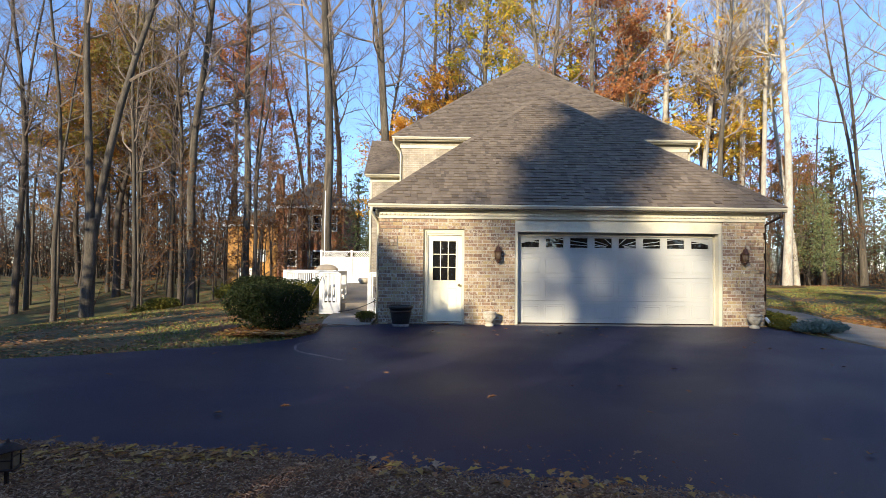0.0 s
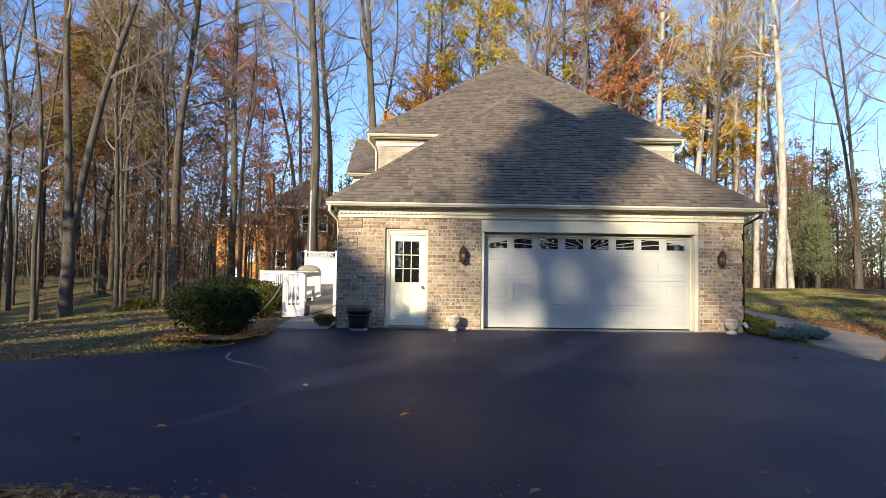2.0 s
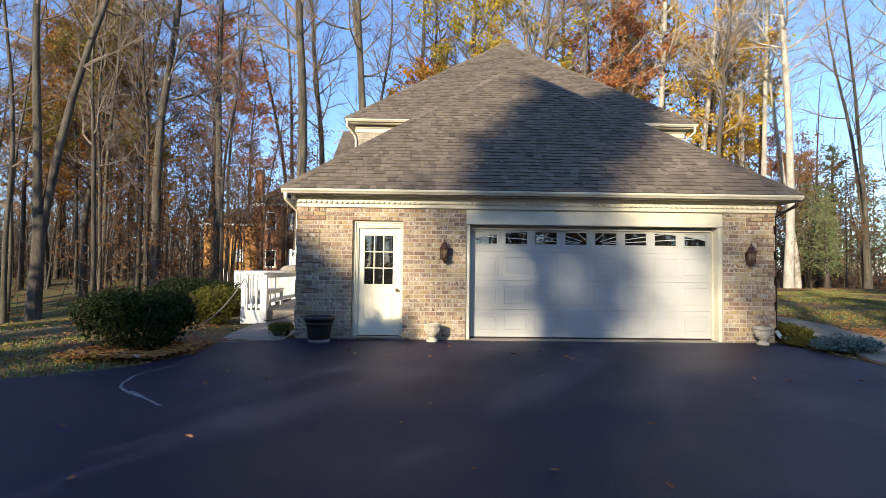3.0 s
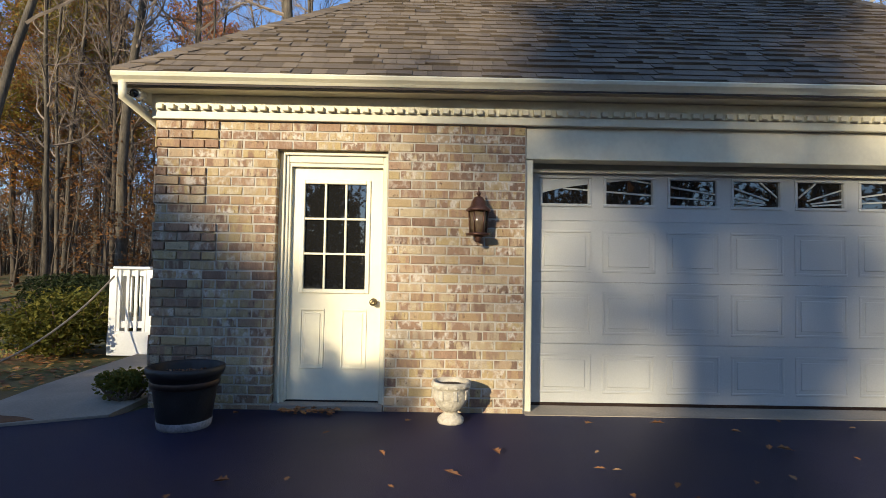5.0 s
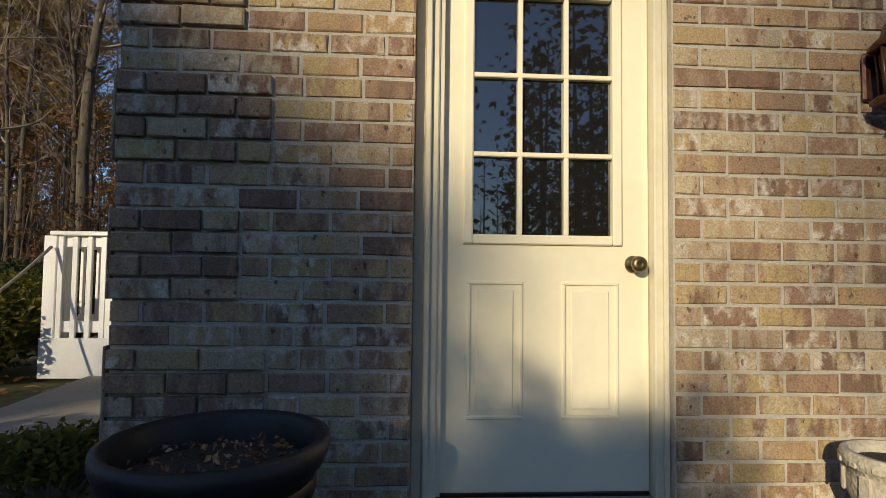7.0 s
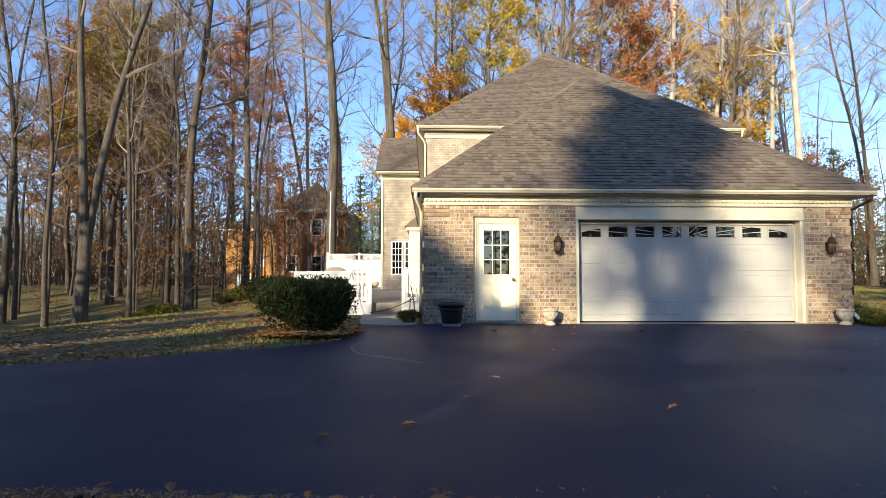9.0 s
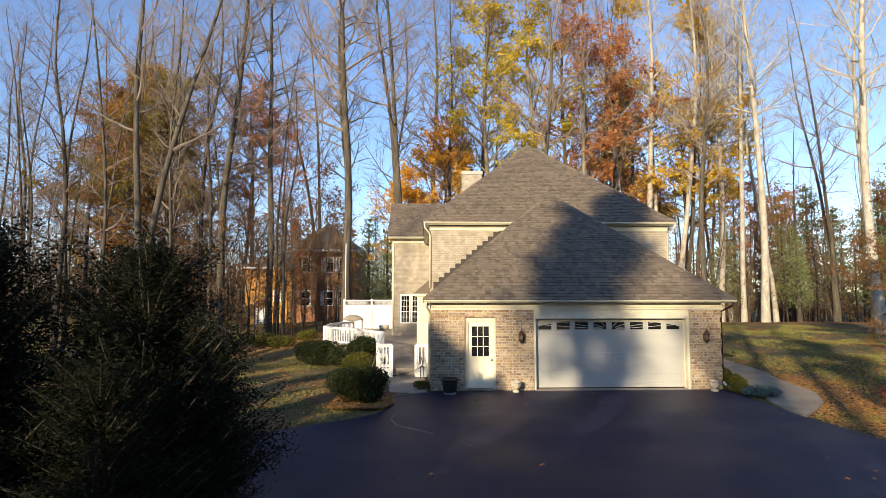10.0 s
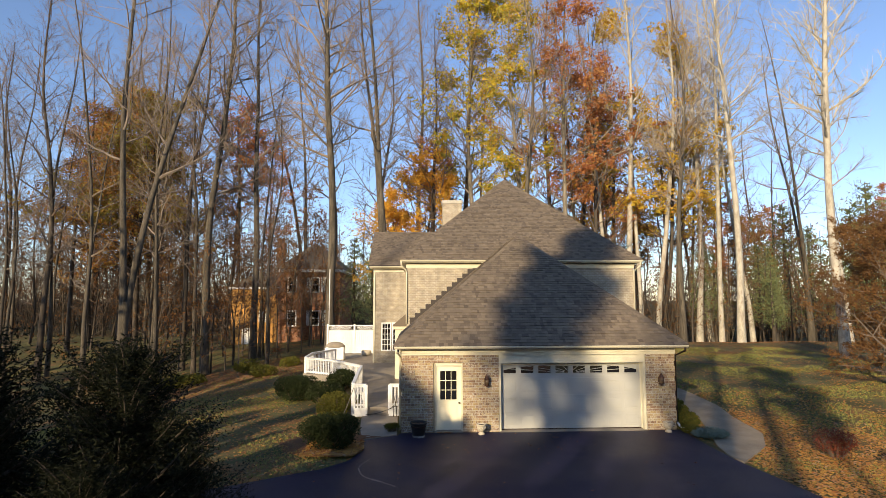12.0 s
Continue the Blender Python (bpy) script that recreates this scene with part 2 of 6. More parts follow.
M_knob = surface("antique_brass", (0.22, 0.17, 0.09), 0.35, 0.15, 30, 80, 0.03, metal=0.9)
M_planter = surface("dark_plastic", (0.019, 0.0165, 0.016), 0.5, 0.25, 8, 60, 0.1)
M_urn = surface("cast_stone", (0.48, 0.43, 0.34), 0.9, 0.15, 12, 70, 0.4, dirt=(0.25, 0.22, 0.16), dirt_amount=0.5)
M_soil = surface("potting_soil", (0.05, 0.036, 0.026), 0.97, 0.4, 20, 60, 1.0)
M_pane = glass("dark_pane", (0.012, 0.012, 0.012))
M_redbrick = wall_brick("neighbour_brick", [(0.30, 0.10, 0.045), (0.36, 0.14, 0.055), (0.25, 0.085, 0.045)], (0.42, 0.30, 0.22))
# bright ochre stands for low sun falling on the neighbour's wing
M_sunlit_wall = surface("sunlit_ochre_wall", (0.54, 0.27, 0.075), 0.8, 0.1, 1, 8, 0.1)
M_stone = surface("flagstone", (0.31, 0.26, 0.20), 0.9, 0.18, 4, 50, 0.4)


def leaf_mat(name, ramp, rough=0.65):
    m = surface(name, ramp[0], rough, 0.12, 0.6, 30, 0.0, ramp=ramp, chance="island", spec=0.15)
    b = m.node_tree.nodes["Principled BSDF"]
    b.inputs["Subsurface Weight"].default_value = 0.0
    nt = m.node_tree
    tr = nt.nodes.new("ShaderNodeBsdfTranslucent")
    mix = nt.nodes.new("ShaderNodeMixShader")
    mix.inputs[0].default_value = 0.35
    nt.links.new(b.inputs["Base Color"].links[0].from_socket, tr.inputs["Color"])
    nt.links.new(b.outputs[0], mix.inputs[1])
    nt.links.new(tr.outputs[0], mix.inputs[2])
    nt.links.new(mix.outputs[0], nt.nodes["Material Output"].inputs[0])
    return m


L_orange = leaf_mat("orange_leaf", [(0.78, 0.40, 0.06), (0.80, 0.48, 0.07), (0.68, 0.28, 0.04), (0.82, 0.54, 0.12)])
L_yellow = leaf_mat("yellow_leaf", [(0.76, 0.50, 0.05), (0.46, 0.43, 0.06), (0.78, 0.44, 0.07), (0.24, 0.29, 0.05), (0.74, 0.55, 0.06)])
L_red = leaf_mat("russet_leaf", [(0.46, 0.17, 0.07), (0.53, 0.23, 0.08), (0.36, 0.12, 0.07), (0.58, 0.30, 0.10)])
L_olive = leaf_mat("olive_leaf", [(0.13, 0.13, 0.025), (0.18, 0.16, 0.03), (0.09, 0.10, 0.02), (0.22, 0.17, 0.03)])
L_oak = leaf_mat("oak_leaf", [(0.42, 0.19, 0.05), (0.36, 0.14, 0.04), (0.34, 0.24, 0.06), (0.48, 0.25, 0.07)])
L_oliveoak = leaf_mat("olive_oak_leaf", [(0.27, 0.24, 0.05), (0.36, 0.28, 0.06), (0.32, 0.17, 0.05), (0.20, 0.20, 0.045)])
L_brown = leaf_mat("brown_leaf", [(0.20, 0.09, 0.035), (0.25, 0.12, 0.045), (0.15, 0.068, 0.03), (0.29, 0.155, 0.06)])
L_green = leaf_mat("evergreen_leaf", [(0.026, 0.040, 0.014), (0.040, 0.055, 0.018), (0.020, 0.031, 0.011), (0.058, 0.064, 0.024)])
L_pine = leaf_mat("pine_needle", [(0.19, 0.24, 0.11), (0.27, 0.30, 0.13), (0.13, 0.18, 0.09), (0.33, 0.31, 0.13)])
L_gold = leaf_mat("golden_leaf", [(0.70, 0.42, 0.06), (0.58, 0.44, 0.06), (0.74, 0.50, 0.08), (0.66, 0.28, 0.05)])
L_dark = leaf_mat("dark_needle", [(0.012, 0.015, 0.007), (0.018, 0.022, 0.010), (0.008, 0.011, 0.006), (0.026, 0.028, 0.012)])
L_blue = leaf_mat("juniper_needle", [(0.20, 0.27, 0.22), (0.27, 0.34, 0.28), (0.15, 0.20, 0.16)])
L_thick = leaf_mat("thick_wood_leaf", [(0.10, 0.055, 0.025), (0.06, 0.05, 0.02), (0.14, 0.07, 0.03), (0.045, 0.04, 0.018)])
L_wine = leaf_mat("wine_leaf", [(0.26, 0.06, 0.035), (0.32, 0.09, 0.045), (0.20, 0.045, 0.03), (0.36, 0.15, 0.06)])
L_copper = leaf_mat("copper_leaf", [(0.20, 0.095, 0.036), (0.25, 0.125, 0.046), (0.15, 0.068, 0.027), (0.30, 0.165, 0.065)])
M_twig = surface("twig", (0.17, 0.12, 0.09), 0.95, 0.2, 3, 20, 0.0)


# ---- mesh makers ----
def part(name, bm, material, parent=None, label=""):
    me = bpy.data.meshes.new(name)
    bm.to_mesh(me)
    bm.free()
    me.materials.append(material)
    ob = new(name, me)
    if parent is not None:
        ob.parent = parent
    if label:
        ob["label"] = label
    return ob


def listed(name, verts, faces, material, parent=None, label="", smooth=False):
    me = bpy.data.meshes.new(name)
    me.from_pydata(verts, [], faces)
    if smooth:
        me.polygons.foreach_set("use_smooth", [True] * len(me.polygons))
    me.materials.append(material)
    ob = new(name, me)
    if parent is not None:
        ob.parent = parent
    if label:
        ob["label"] = label
    return ob


def base(name, x=0, y=0, z=0, label="", category="", group="", kind="", rz=0):
    e = new(name)
    e.empty_display_size = 0.1
    e.matrix_world = pose(x, y, z, 0, 0, rz)
    return tagged(e, label, category, group, kind)


def box(bm, x0, x1, y0, y1, z0, z1, bevel=0.0):
    vs = [bm.verts.new((x, y, z)) for z in (z0, z1) for y in (y0, y1) for x in (x0, x1)]
    fs = [bm.faces.new([vs[i] for i in f]) for f in ((0, 2, 3, 1), (4, 5, 7, 6), (0, 1, 5, 4), (2, 6, 7, 3), (0, 4, 6, 2), (1, 3, 7, 5))]
    if bevel:
        es = list({e for f in fs for e in f.edges})
        bmesh.ops.bevel(bm, geom=es, offset=bevel, segments=1, affect="EDGES")
    return bm


def boxed(x0, x1, y0, y1, z0, z1, bevel=0.0):
    return box(bmesh.new(), x0, x1, y0, y1, z0, z1, bevel)


def lathe(bm, profile, sides=28, cx=0, cy=0, cap=True):
    """Turns (radius, height) pairs round a vertical axis."""
    rings = []
    for r, z in profile:
        rings.append([bm.verts.new((cx + r * math.cos(2 * math.pi * i / sides), cy + r * math.sin(2 * math.pi * i / sides), z)) for i in range(sides)])
    for a, b in zip(rings, rings[1:]):
        for i in range(sides):
            f = bm.faces.new((a[i], a[(i + 1) % sides], b[(i + 1) % sides], b[i]))
            f.smooth = True
    if cap:
        bm.faces.new(list(reversed(rings[0])))
        bm.faces.new(rings[-1])
    return bm


def prism(bm, pts, y0, y1):
    """A flat outline in x and z, drawn out from y0 to y1."""
    a = [bm.verts.new((x, y0, z)) for x, z in pts]
    b = [bm.verts.new((x, y1, z)) for x, z in pts]
    bm.faces.new(a)
    bm.faces.new(list(reversed(b)))
    for i in range(len(pts)):
        j = (i + 1) % len(pts)
        bm.faces.new((a[j], a[i], b[i], b[j]))
    bmesh.ops.recalc_face_normals(bm, faces=bm.faces[:])
    return bm


def slab(bm, pts, z0, z1):
    """A flat outline in x and y, raised from z0 to z1."""
    a = [bm.verts.new((x, y, z0)) for x, y in pts]
    b = [bm.verts.new((x, y, z1)) for x, y in pts]
    bm.faces.new(list(reversed(a)))
    bm.faces.new(b)
    for i in range(len(pts)):
        j = (i + 1) % len(pts)
        bm.faces.new((a[i], a[j], b[j], b[i]))
    bmesh.ops.recalc_face_normals(bm, faces=bm.faces[:])
    return bm


def tube_into(verts, faces, pts, radii, sides):
    """A tapered tube along pts, added to lists of vertices and faces."""
    start = len(verts)
    for k, (p, r) in enumerate(zip(pts, radii)):
        d = (pts[min(k + 1, len(pts) - 1)] - pts[max(k - 1, 0)]).normalized()
        u = d.cross(Vector((0.3, 0.9, 0.1)) if abs(d.z) > 0.8 else Vector((0, 0, 1))).normalized()
        v = d.cross(u)
        for i in range(sides):
            a = 2 * math.pi * i / sides
            verts.append(p + r * (math.cos(a) * u + math.sin(a) * v))
    for k in range(len(pts) - 1):
        for i in range(sides):
            a, b = start + k * sides + i, start + k * sides + (i + 1) % sides
            faces.append((a, b, b + sides, a + sides))


def tube(name, pts, radius, material, parent=None, sides=8, label=""):
    v, f = [], []
    pts = [Vector(p) for p in pts]
    tube_into(v, f, pts, [radius] * len(pts), sides)
    f.append(tuple(range(sides - 1, -1, -1)))
    f.append(tuple(range(len(v) - sides, len(v))))
    return listed(name, v, f, material, parent, label, True)


def smooth(t):
    t = max(0.0, min(1.0, t))
    return t * t * (3 - 2 * t)


def ground_z(x, y):
    """The lie of the land: level round the house, falling off to the woods."""
    left = -3.2 * smooth((-x - 5) / 19) * (1 - 0.92 * smooth((y - 22) / 28)) * smooth((y + 9) / 15)
    back = -1.6 * smooth((y - 27) / 26) * smooth((x - 6) / 10)
    rise = 0.25 * smooth((x - 10) / 8) * smooth((y + 4) / 10)
    return left + back + rise + 0.05 * math.sin(x * 0.7 + 1) * math.sin(y * 0.6) * smooth((abs(x - 4) - 9) / 6)

# ---- the land ----
def axis(lo, hi, step):
    fine_part = [lo + step * i for i in range(int((hi - lo) / step) + 1)]
    out, d = [], step
    while d < 1600:
        d *= 1.5
        out.append(d)
    return [lo - d for d in reversed(out)] + fine_part + [hi + d for d in out]


def land():
    xs, ys = axis(-60, 70, 1.3), axis(-45, 80, 1.3)
    verts = [(x, y, ground_z(x, y) - 0.03 + 0.03 * noise.noise((x * 0.6, y * 0.6, 0)) * (0 if -7 < x < 11 and -11 < y < 24 else 1)) for y in ys for x in xs]
    w = len(xs)
    faces = [(j * w + i, j * w + i + 1, (j + 1) * w + i + 1, (j + 1) * w + i) for j in range(len(ys) - 1) for i in range(w - 1)]
    g = listed("ground", verts, faces, M_ground, smooth=True)
    tagged(g, "leaf-strewn lawn and woodland floor", "ground", kind="structure")


land()
# asphalt court: garage apron, a branch to the left, and on towards the right
DRIVE = [(8.95, -0.02), (8.86, -1.6), (8.82, -3.2), (8.98, -4.9), (9.1, -6.2), (9.7, -9.0), (14, -12.5), (14, -16), (8.5, -12.4), (5.5, -10.4), (3.5, -9.45), (2.4, -9.0), (1.5, -8.84), (0.8, -8.6), (0.0, -8.44), (-0.9, -8.34), (-1.6, -8.27), (-2.6, -8.36), (-6, -9.2), (-12, -11.3), (-30, -19), (-30, -14.5), (-12, -8.0), (-7, -5.9), (-4.5, -4.92), (-3.6, -4.5), (-2.7, -3.94), (-1.85, -3.45), (-1.28, -2.8), (-0.98, -1.85), (-1.08, -0.72), (-0.1, -0.3), (0.0, -0.02)]
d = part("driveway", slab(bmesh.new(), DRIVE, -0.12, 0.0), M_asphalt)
tagged(d, "dark sealed asphalt driveway, coloured blue for reflected sky, with faint paler streaks", "driveway", kind="structure")
# concrete walk to the side yard, right of the garage
WALK_L = [(8.86, -2.9), (9.1, -1.9), (9.75, -0.3), (10.45, 1.6), (10.95, 3.9), (11.2, 6.8), (11.3, 9.8)]
WALK_R = [(8.9, -3.5), (10.4, -2.1), (11.25, -0.7), (11.65, 1.5), (12.2, 3.4), (12.55, 6.4), (12.7, 9.4)]


def within(outline, x, y):
    inside = False
    for (x0, y0), (x1, y1) in zip(outline, outline[1:] + outline[:1]):
        if (y0 > y) != (y1 > y) and x < (x1 - x0) * (y - y0) / (y1 - y0) + x0:
            inside = not inside
    return inside


def on_walk(x, y):
    return within(WALK_L + WALK_R[::-1], x, y)


def side_walk():
    """A ribbon of concrete that follows the lie of the land up past the garage corner."""
    left, right = WALK_L, WALK_R
    verts, faces = [], []
    n = 40
    for k in range(n + 1):
        f = k / n * (len(left) - 1)
        i = min(int(f), len(left) - 2)
        f -= i
        pl = [left[i][c] * (1 - f) + left[i + 1][c] * f for c in (0, 1)]
        pr = [right[i][c] * (1 - f) + right[i + 1][c] * f for c in (0, 1)]
        zl, zr = ground_z(*pl) + 0.015, ground_z(*pr) + 0.015
        verts.extend([(*pl, zl), (*pr, zr), (*pr, zr - 0.12), (*pl, zl - 0.12)])
        if k:
            j = 4 * (k - 1)
            faces.extend([(j, j + 1, j + 5, j + 4), (j + 1, j + 2, j + 6, j + 5), (j + 3, j, j + 4, j + 7)])
    faces.extend([(3, 2, 1, 0), (4 * n, 4 * n + 1, 4 * n + 2, 4 * n + 3)])
    return listed("side_walk", verts, faces, M_path)


w = side_walk()
tagged(w, "pale concrete garden walk beside the garage", "walk", kind="structure")
# entry walk to the patio on the left
w = part("entry_walk", slab(bmesh.new(), [(-1.12, -0.78), (-0.12, -0.3), (-0.2, 2.62), (-1.5, 2.62), (-1.34, 0.6)], -0.1, 0.02), M_concrete)
tagged(w, "grey concrete walk leading up to the patio", "walk", kind="structure")
PATIO = 0.29
w = part("patio", slab(bmesh.new(), [(-1.62, 2.62), (-0.12, 2.62), (-0.06, 16.2), (-2.3, 16.2), (-2.3, 22), (-6.2, 22), (-6.2, 17), (-5.3, 15), (-5.6, 11.8), (-3.8, 10.6), (-2.0, 8.0), (-1.75, 5)], -0.3, PATIO), M_concrete)
tagged(w, "raised concrete patio with a step at its front", "patio", kind="structure")
# mulch bed near the first viewpoint, mounded
def bed(name, outline_c, rx, ry, h, label):
    verts, faces = [], []
    n_r, n_a = 30, 160
    for i in range(n_r + 1):
        for a in range(n_a):
            t = i / n_r
            th = 2 * math.pi * a / n_a
            wob = 1 + 0.05 * math.sin(3 * th + 1) + 0.03 * math.sin(7 * th)
            x, y = outline_c[0] + rx * t * wob * math.cos(th), outline_c[1] + ry * t * wob * math.sin(th)
            verts.append((x, y, -0.1 if within(DRIVE, x, y) else -0.028 + h * (1 - t ** 3) + 0.025 * noise.noise((x * 3, y * 3, 3)) * (1 - t)))
    for i in range(n_r):
        for a in range(n_a):
            b = (a + 1) % n_a
            faces.append((i * n_a + a, i * n_a + b, (i + 1) * n_a + b, (i + 1) * n_a + a))
    o = listed(name, verts, faces, M_mulch, smooth=True)
    return tagged(o, label, "mulch bed", kind="structure")


bed("mulch_bed", (-1.5, -1.0), 2.1, 1.3, 0.06, "brown mulch bed with drifts of leaves")


def strip_bed():
    """The mulched verge along the near edge of the drive."""
    edge = [(-7.0, -9.55), (-4.2, -8.78), (-2.6, -8.38), (-1.6, -8.29), (-0.9, -8.36), (0.0, -8.46), (0.8, -8.62), (1.5, -8.86), (2.4, -9.02), (3.5, -9.47), (5.5, -10.42), (8.4, -12.4)]
    pts = []
    for k in range(161):
        s = k / 160 * (len(edge) - 1)
        i = min(int(s), len(edge) - 2)
        f = s - i
        pts.append((edge[i][0] * (1 - f) + edge[i + 1][0] * f, edge[i][1] * (1 - f) + edge[i + 1][1] * f + 0.04 * math.sin(k * 0.9) + 0.03 * math.sin(k * 2.3)))
    verts, faces = [], []
    rows = 22
    for x, y in pts:
        for j in range(rows):
            t = j / (rows - 1)
            yy = y - 7.5 * t ** 1.5
            verts.append((x, yy, 0.006 + 0.07 * smooth(t * 4) * (1 - smooth((t - 0.6) / 0.4)) - (0.04 if t > 0.95 else 0) + 0.03 * noise.noise((x * 2.5, yy * 2.5, 1)) * smooth(t * 5)))
    for i in range(len(pts) - 1):
        for j in range(rows - 1):
            a = i * rows + j
            faces.append((a, a + rows, a + rows + 1, a + 1))
    o = listed("mulch_verge", verts, faces, M_mulch, smooth=True)
    tagged(o, "shredded bark mulch verge along the driveway", "mulch bed", kind="structure")


strip_bed()

# ---- garage ----
GW, WT = 8.87, 2.405                 # width of the front, top of the brickwork
C = 0.0855                          # one brick course
DX0, DX1, DZ1 = 1.02, 1.955, 2.172   # opening of the small door
GX0, GX1, GZ1 = 3.12, 7.905, 2.405  # opening of the garage door

garage = base("wall_south", 0, 0, 0, "tan and brown brick front wall of the garage", "wall", kind="structure")


def wall_backing():
    bm = bmesh.new()
    y0, y1 = 0.006, 0.25
    for x0, x1, z0, z1 in ((0.01, DX0, -0.05, WT), (DX1, GX0, -0.05, WT), (GX1, GW - 0.01, -0.05, WT), (DX0, DX1, DZ1, WT)):
        box(bm, x0, x1, y0, y1, z0, z1)
    part("mortar", bm, M_mortar, garage, "pale sandy mortar joints")


wall_backing()

for nm, x0, x1, y0, y1, z1 in (("wall_west", 0.0, 0.25, 0.252, 7.0, WT), ("wall_east", GW - 0.25, GW, 0.252, 7.0, WT)):
    o = part(nm, boxed(x0, x1, y0, y1, -0.1, z1), M_wall)
    tagged(o, "brick side wall of the garage", "wall", kind="structure")
o = part("garage_floor", boxed(0.26, GW - 0.26, 0.3, 7.2, -0.1, 0.005), M_concrete)
tagged(o, "concrete garage floor behind the doors", "floor", kind="structure")
o = part("ceiling", boxed(0.26, GW - 0.26, 0.26, 7.2, 2.5, 2.58), M_trim)
tagged(o, "plain garage ceiling", "ceiling", kind="structure")

# eaves: frieze, dentils, soffit, fascia and gutter
eaves = base("trim", 0, 0, 0, "cream painted cornice with a row of dentils", "cornice", kind="structure")
part("frieze", boxed(-0.03, GW + 0.03, -0.035, 0.02, WT, WT + 0.07, 0.004), M_trim, eaves)
part("frieze_side", boxed(-0.035, -0.002, 0.022, 6.9, WT, WT + 0.16), M_trim, eaves)
part("frieze_side", boxed(GW + 0.002, GW + 0.035, 0.022, 6.9, WT, WT + 0.16), M_trim, eaves)
part("dentil_band", boxed(-0.03, GW + 0.03, -0.04, 0.02, WT + 0.072, WT + 0.2), M_trim, eaves)
part("soffit", boxed(-0.20, GW + 0.34, -0.19, 0.24, WT + 0.205, WT + 0.225), M_trim, eaves)
part("soffit", boxed(-0.20, 0.0, 0.242, 6.9, WT + 0.205, WT + 0.225), M_trim, eaves)
part("soffit", boxed(GW, GW + 0.34, 0.242, 6.9, WT + 0.205, WT + 0.225), M_trim, eaves)


def gutter(x0, x1, y, z, parent, m=M_trim):
    """An ogee gutter along x in front of a fascia board."""
    bm = bmesh.new()
    prof = [(0.0, 0.0), (-0.065, 0.0), (-0.08, 0.02), (-0.105, 0.042), (-0.112, 0.066), (-0.105, 0.078), (-0.095, 0.068), (0.0, 0.07)]
    a = [bm.verts.new((x0, y + p, z + q)) for p, q in prof]
    b = [bm.verts.new((x1, y + p, z + q)) for p, q in prof]
    for i in range(len(prof)):
        j = (i + 1) % len(prof)
        bm.faces.new((a[i], a[j], b[j], b[i]))
    bm.faces.new(a)
    bm.faces.new(list(reversed(b)))
    bmesh.ops.recalc_face_normals(bm, faces=bm.faces[:])
    return part("gutter", bm, m, parent, "cream ogee gutter")


gutter(-0.22, GW + 0.36, -0.20, WT + 0.222, eaves)
part("fascia", boxed(-0.20, GW + 0.34, -0.198, -0.175, WT + 0.2, WT + 0.292), M_trim, eaves)
part("fascia", boxed(-0.22, -0.202, -0.17, 6.85, WT + 0.2, WT + 0.292), M_trim, eaves)
part("fascia", boxed(GW + 0.342, GW + 0.36, -0.17, 6.85, WT + 0.2, WT + 0.292), M_trim, eaves)

# ---- roofs ----
EXPO = 0.128


def shingle_face(verts, faces, e0, e1, t0, t1, rng, expo=EXPO, keep=None, tabs=None):
    """Courses of tabs on a roof plane: e0, e1 its eave ends, t0, t1 its top ends. tabs: takes those that keep() picks, as corner lists."""
    e0, e1, t0, t1 = (Vector(p) for p in (e0, e1, t0, t1))
    along = (e1 - e0).normalized()
    up = t0 - e0
    up = (up - along * up.dot(along))
    length = up.length
    up.normalize()
    nrm = along.cross(up).normalized()
    if nrm.z < 0:
        nrm = -nrm
    a0, a1 = 0.0, (e1 - e0).length
    b0, b1 = (t0 - e0).dot(along), (t1 - e0).dot(along)
    n = int(length / expo)
    for k in range(n + 1):
        v0, v1 = k * expo, min((k + 1) * expo + 0.02, length)
        if v1 - v0 < 0.01:
            continue
        lim = lambda v: (a0 + (b0 - a0) * v / length, a1 + (b1 - a1) * v / length)
        (l0, r0), (l1, r1) = lim(v0), lim(v1)
        s = l0 - rng.random() * 0.3
        while s < r0:
            wd = rng.choice((0.08, 0.12, 0.16, 0.21))
            q0, q1 = max(s, l0), min(s + wd, r0)
            u0, u1 = max(s, l1), min(s + wd, r1)
            s += wd
            if q1 - q0 < 0.02:
                continue
            if u1 < u0:
                u0 = u1 = (max(l1, min(r1, (q0 + q1) / 2)))
            th = rng.choice((0.012, 0.014, 0.026))
            P = lambda a, v, h: e0 + along * a + up * v + nrm * h
            cs = [P(q0, v0, 0.0), P(q1, v0, 0.0), P(u1, v1, 0.0), P(u0, v1, 0.0), P(q0, v0 - 0.004, th + 0.006), P(q1 - 0.003, v0 - 0.004, th + 0.006), P(u1 - 0.003, v1, 0.006), P(u0, v1, 0.006)]
            if tabs is not None and keep(cs[0]) and len(tabs) < 300:
                tabs.append(cs)
                continue
            i = len(verts)
            verts.extend(cs)
            faces.extend([(i + 4, i + 5, i + 6, i + 7), (i, i + 1, i + 5, i + 4), (i + 1, i + 2, i + 6, i + 5), (i + 3, i, i + 4, i + 7)])


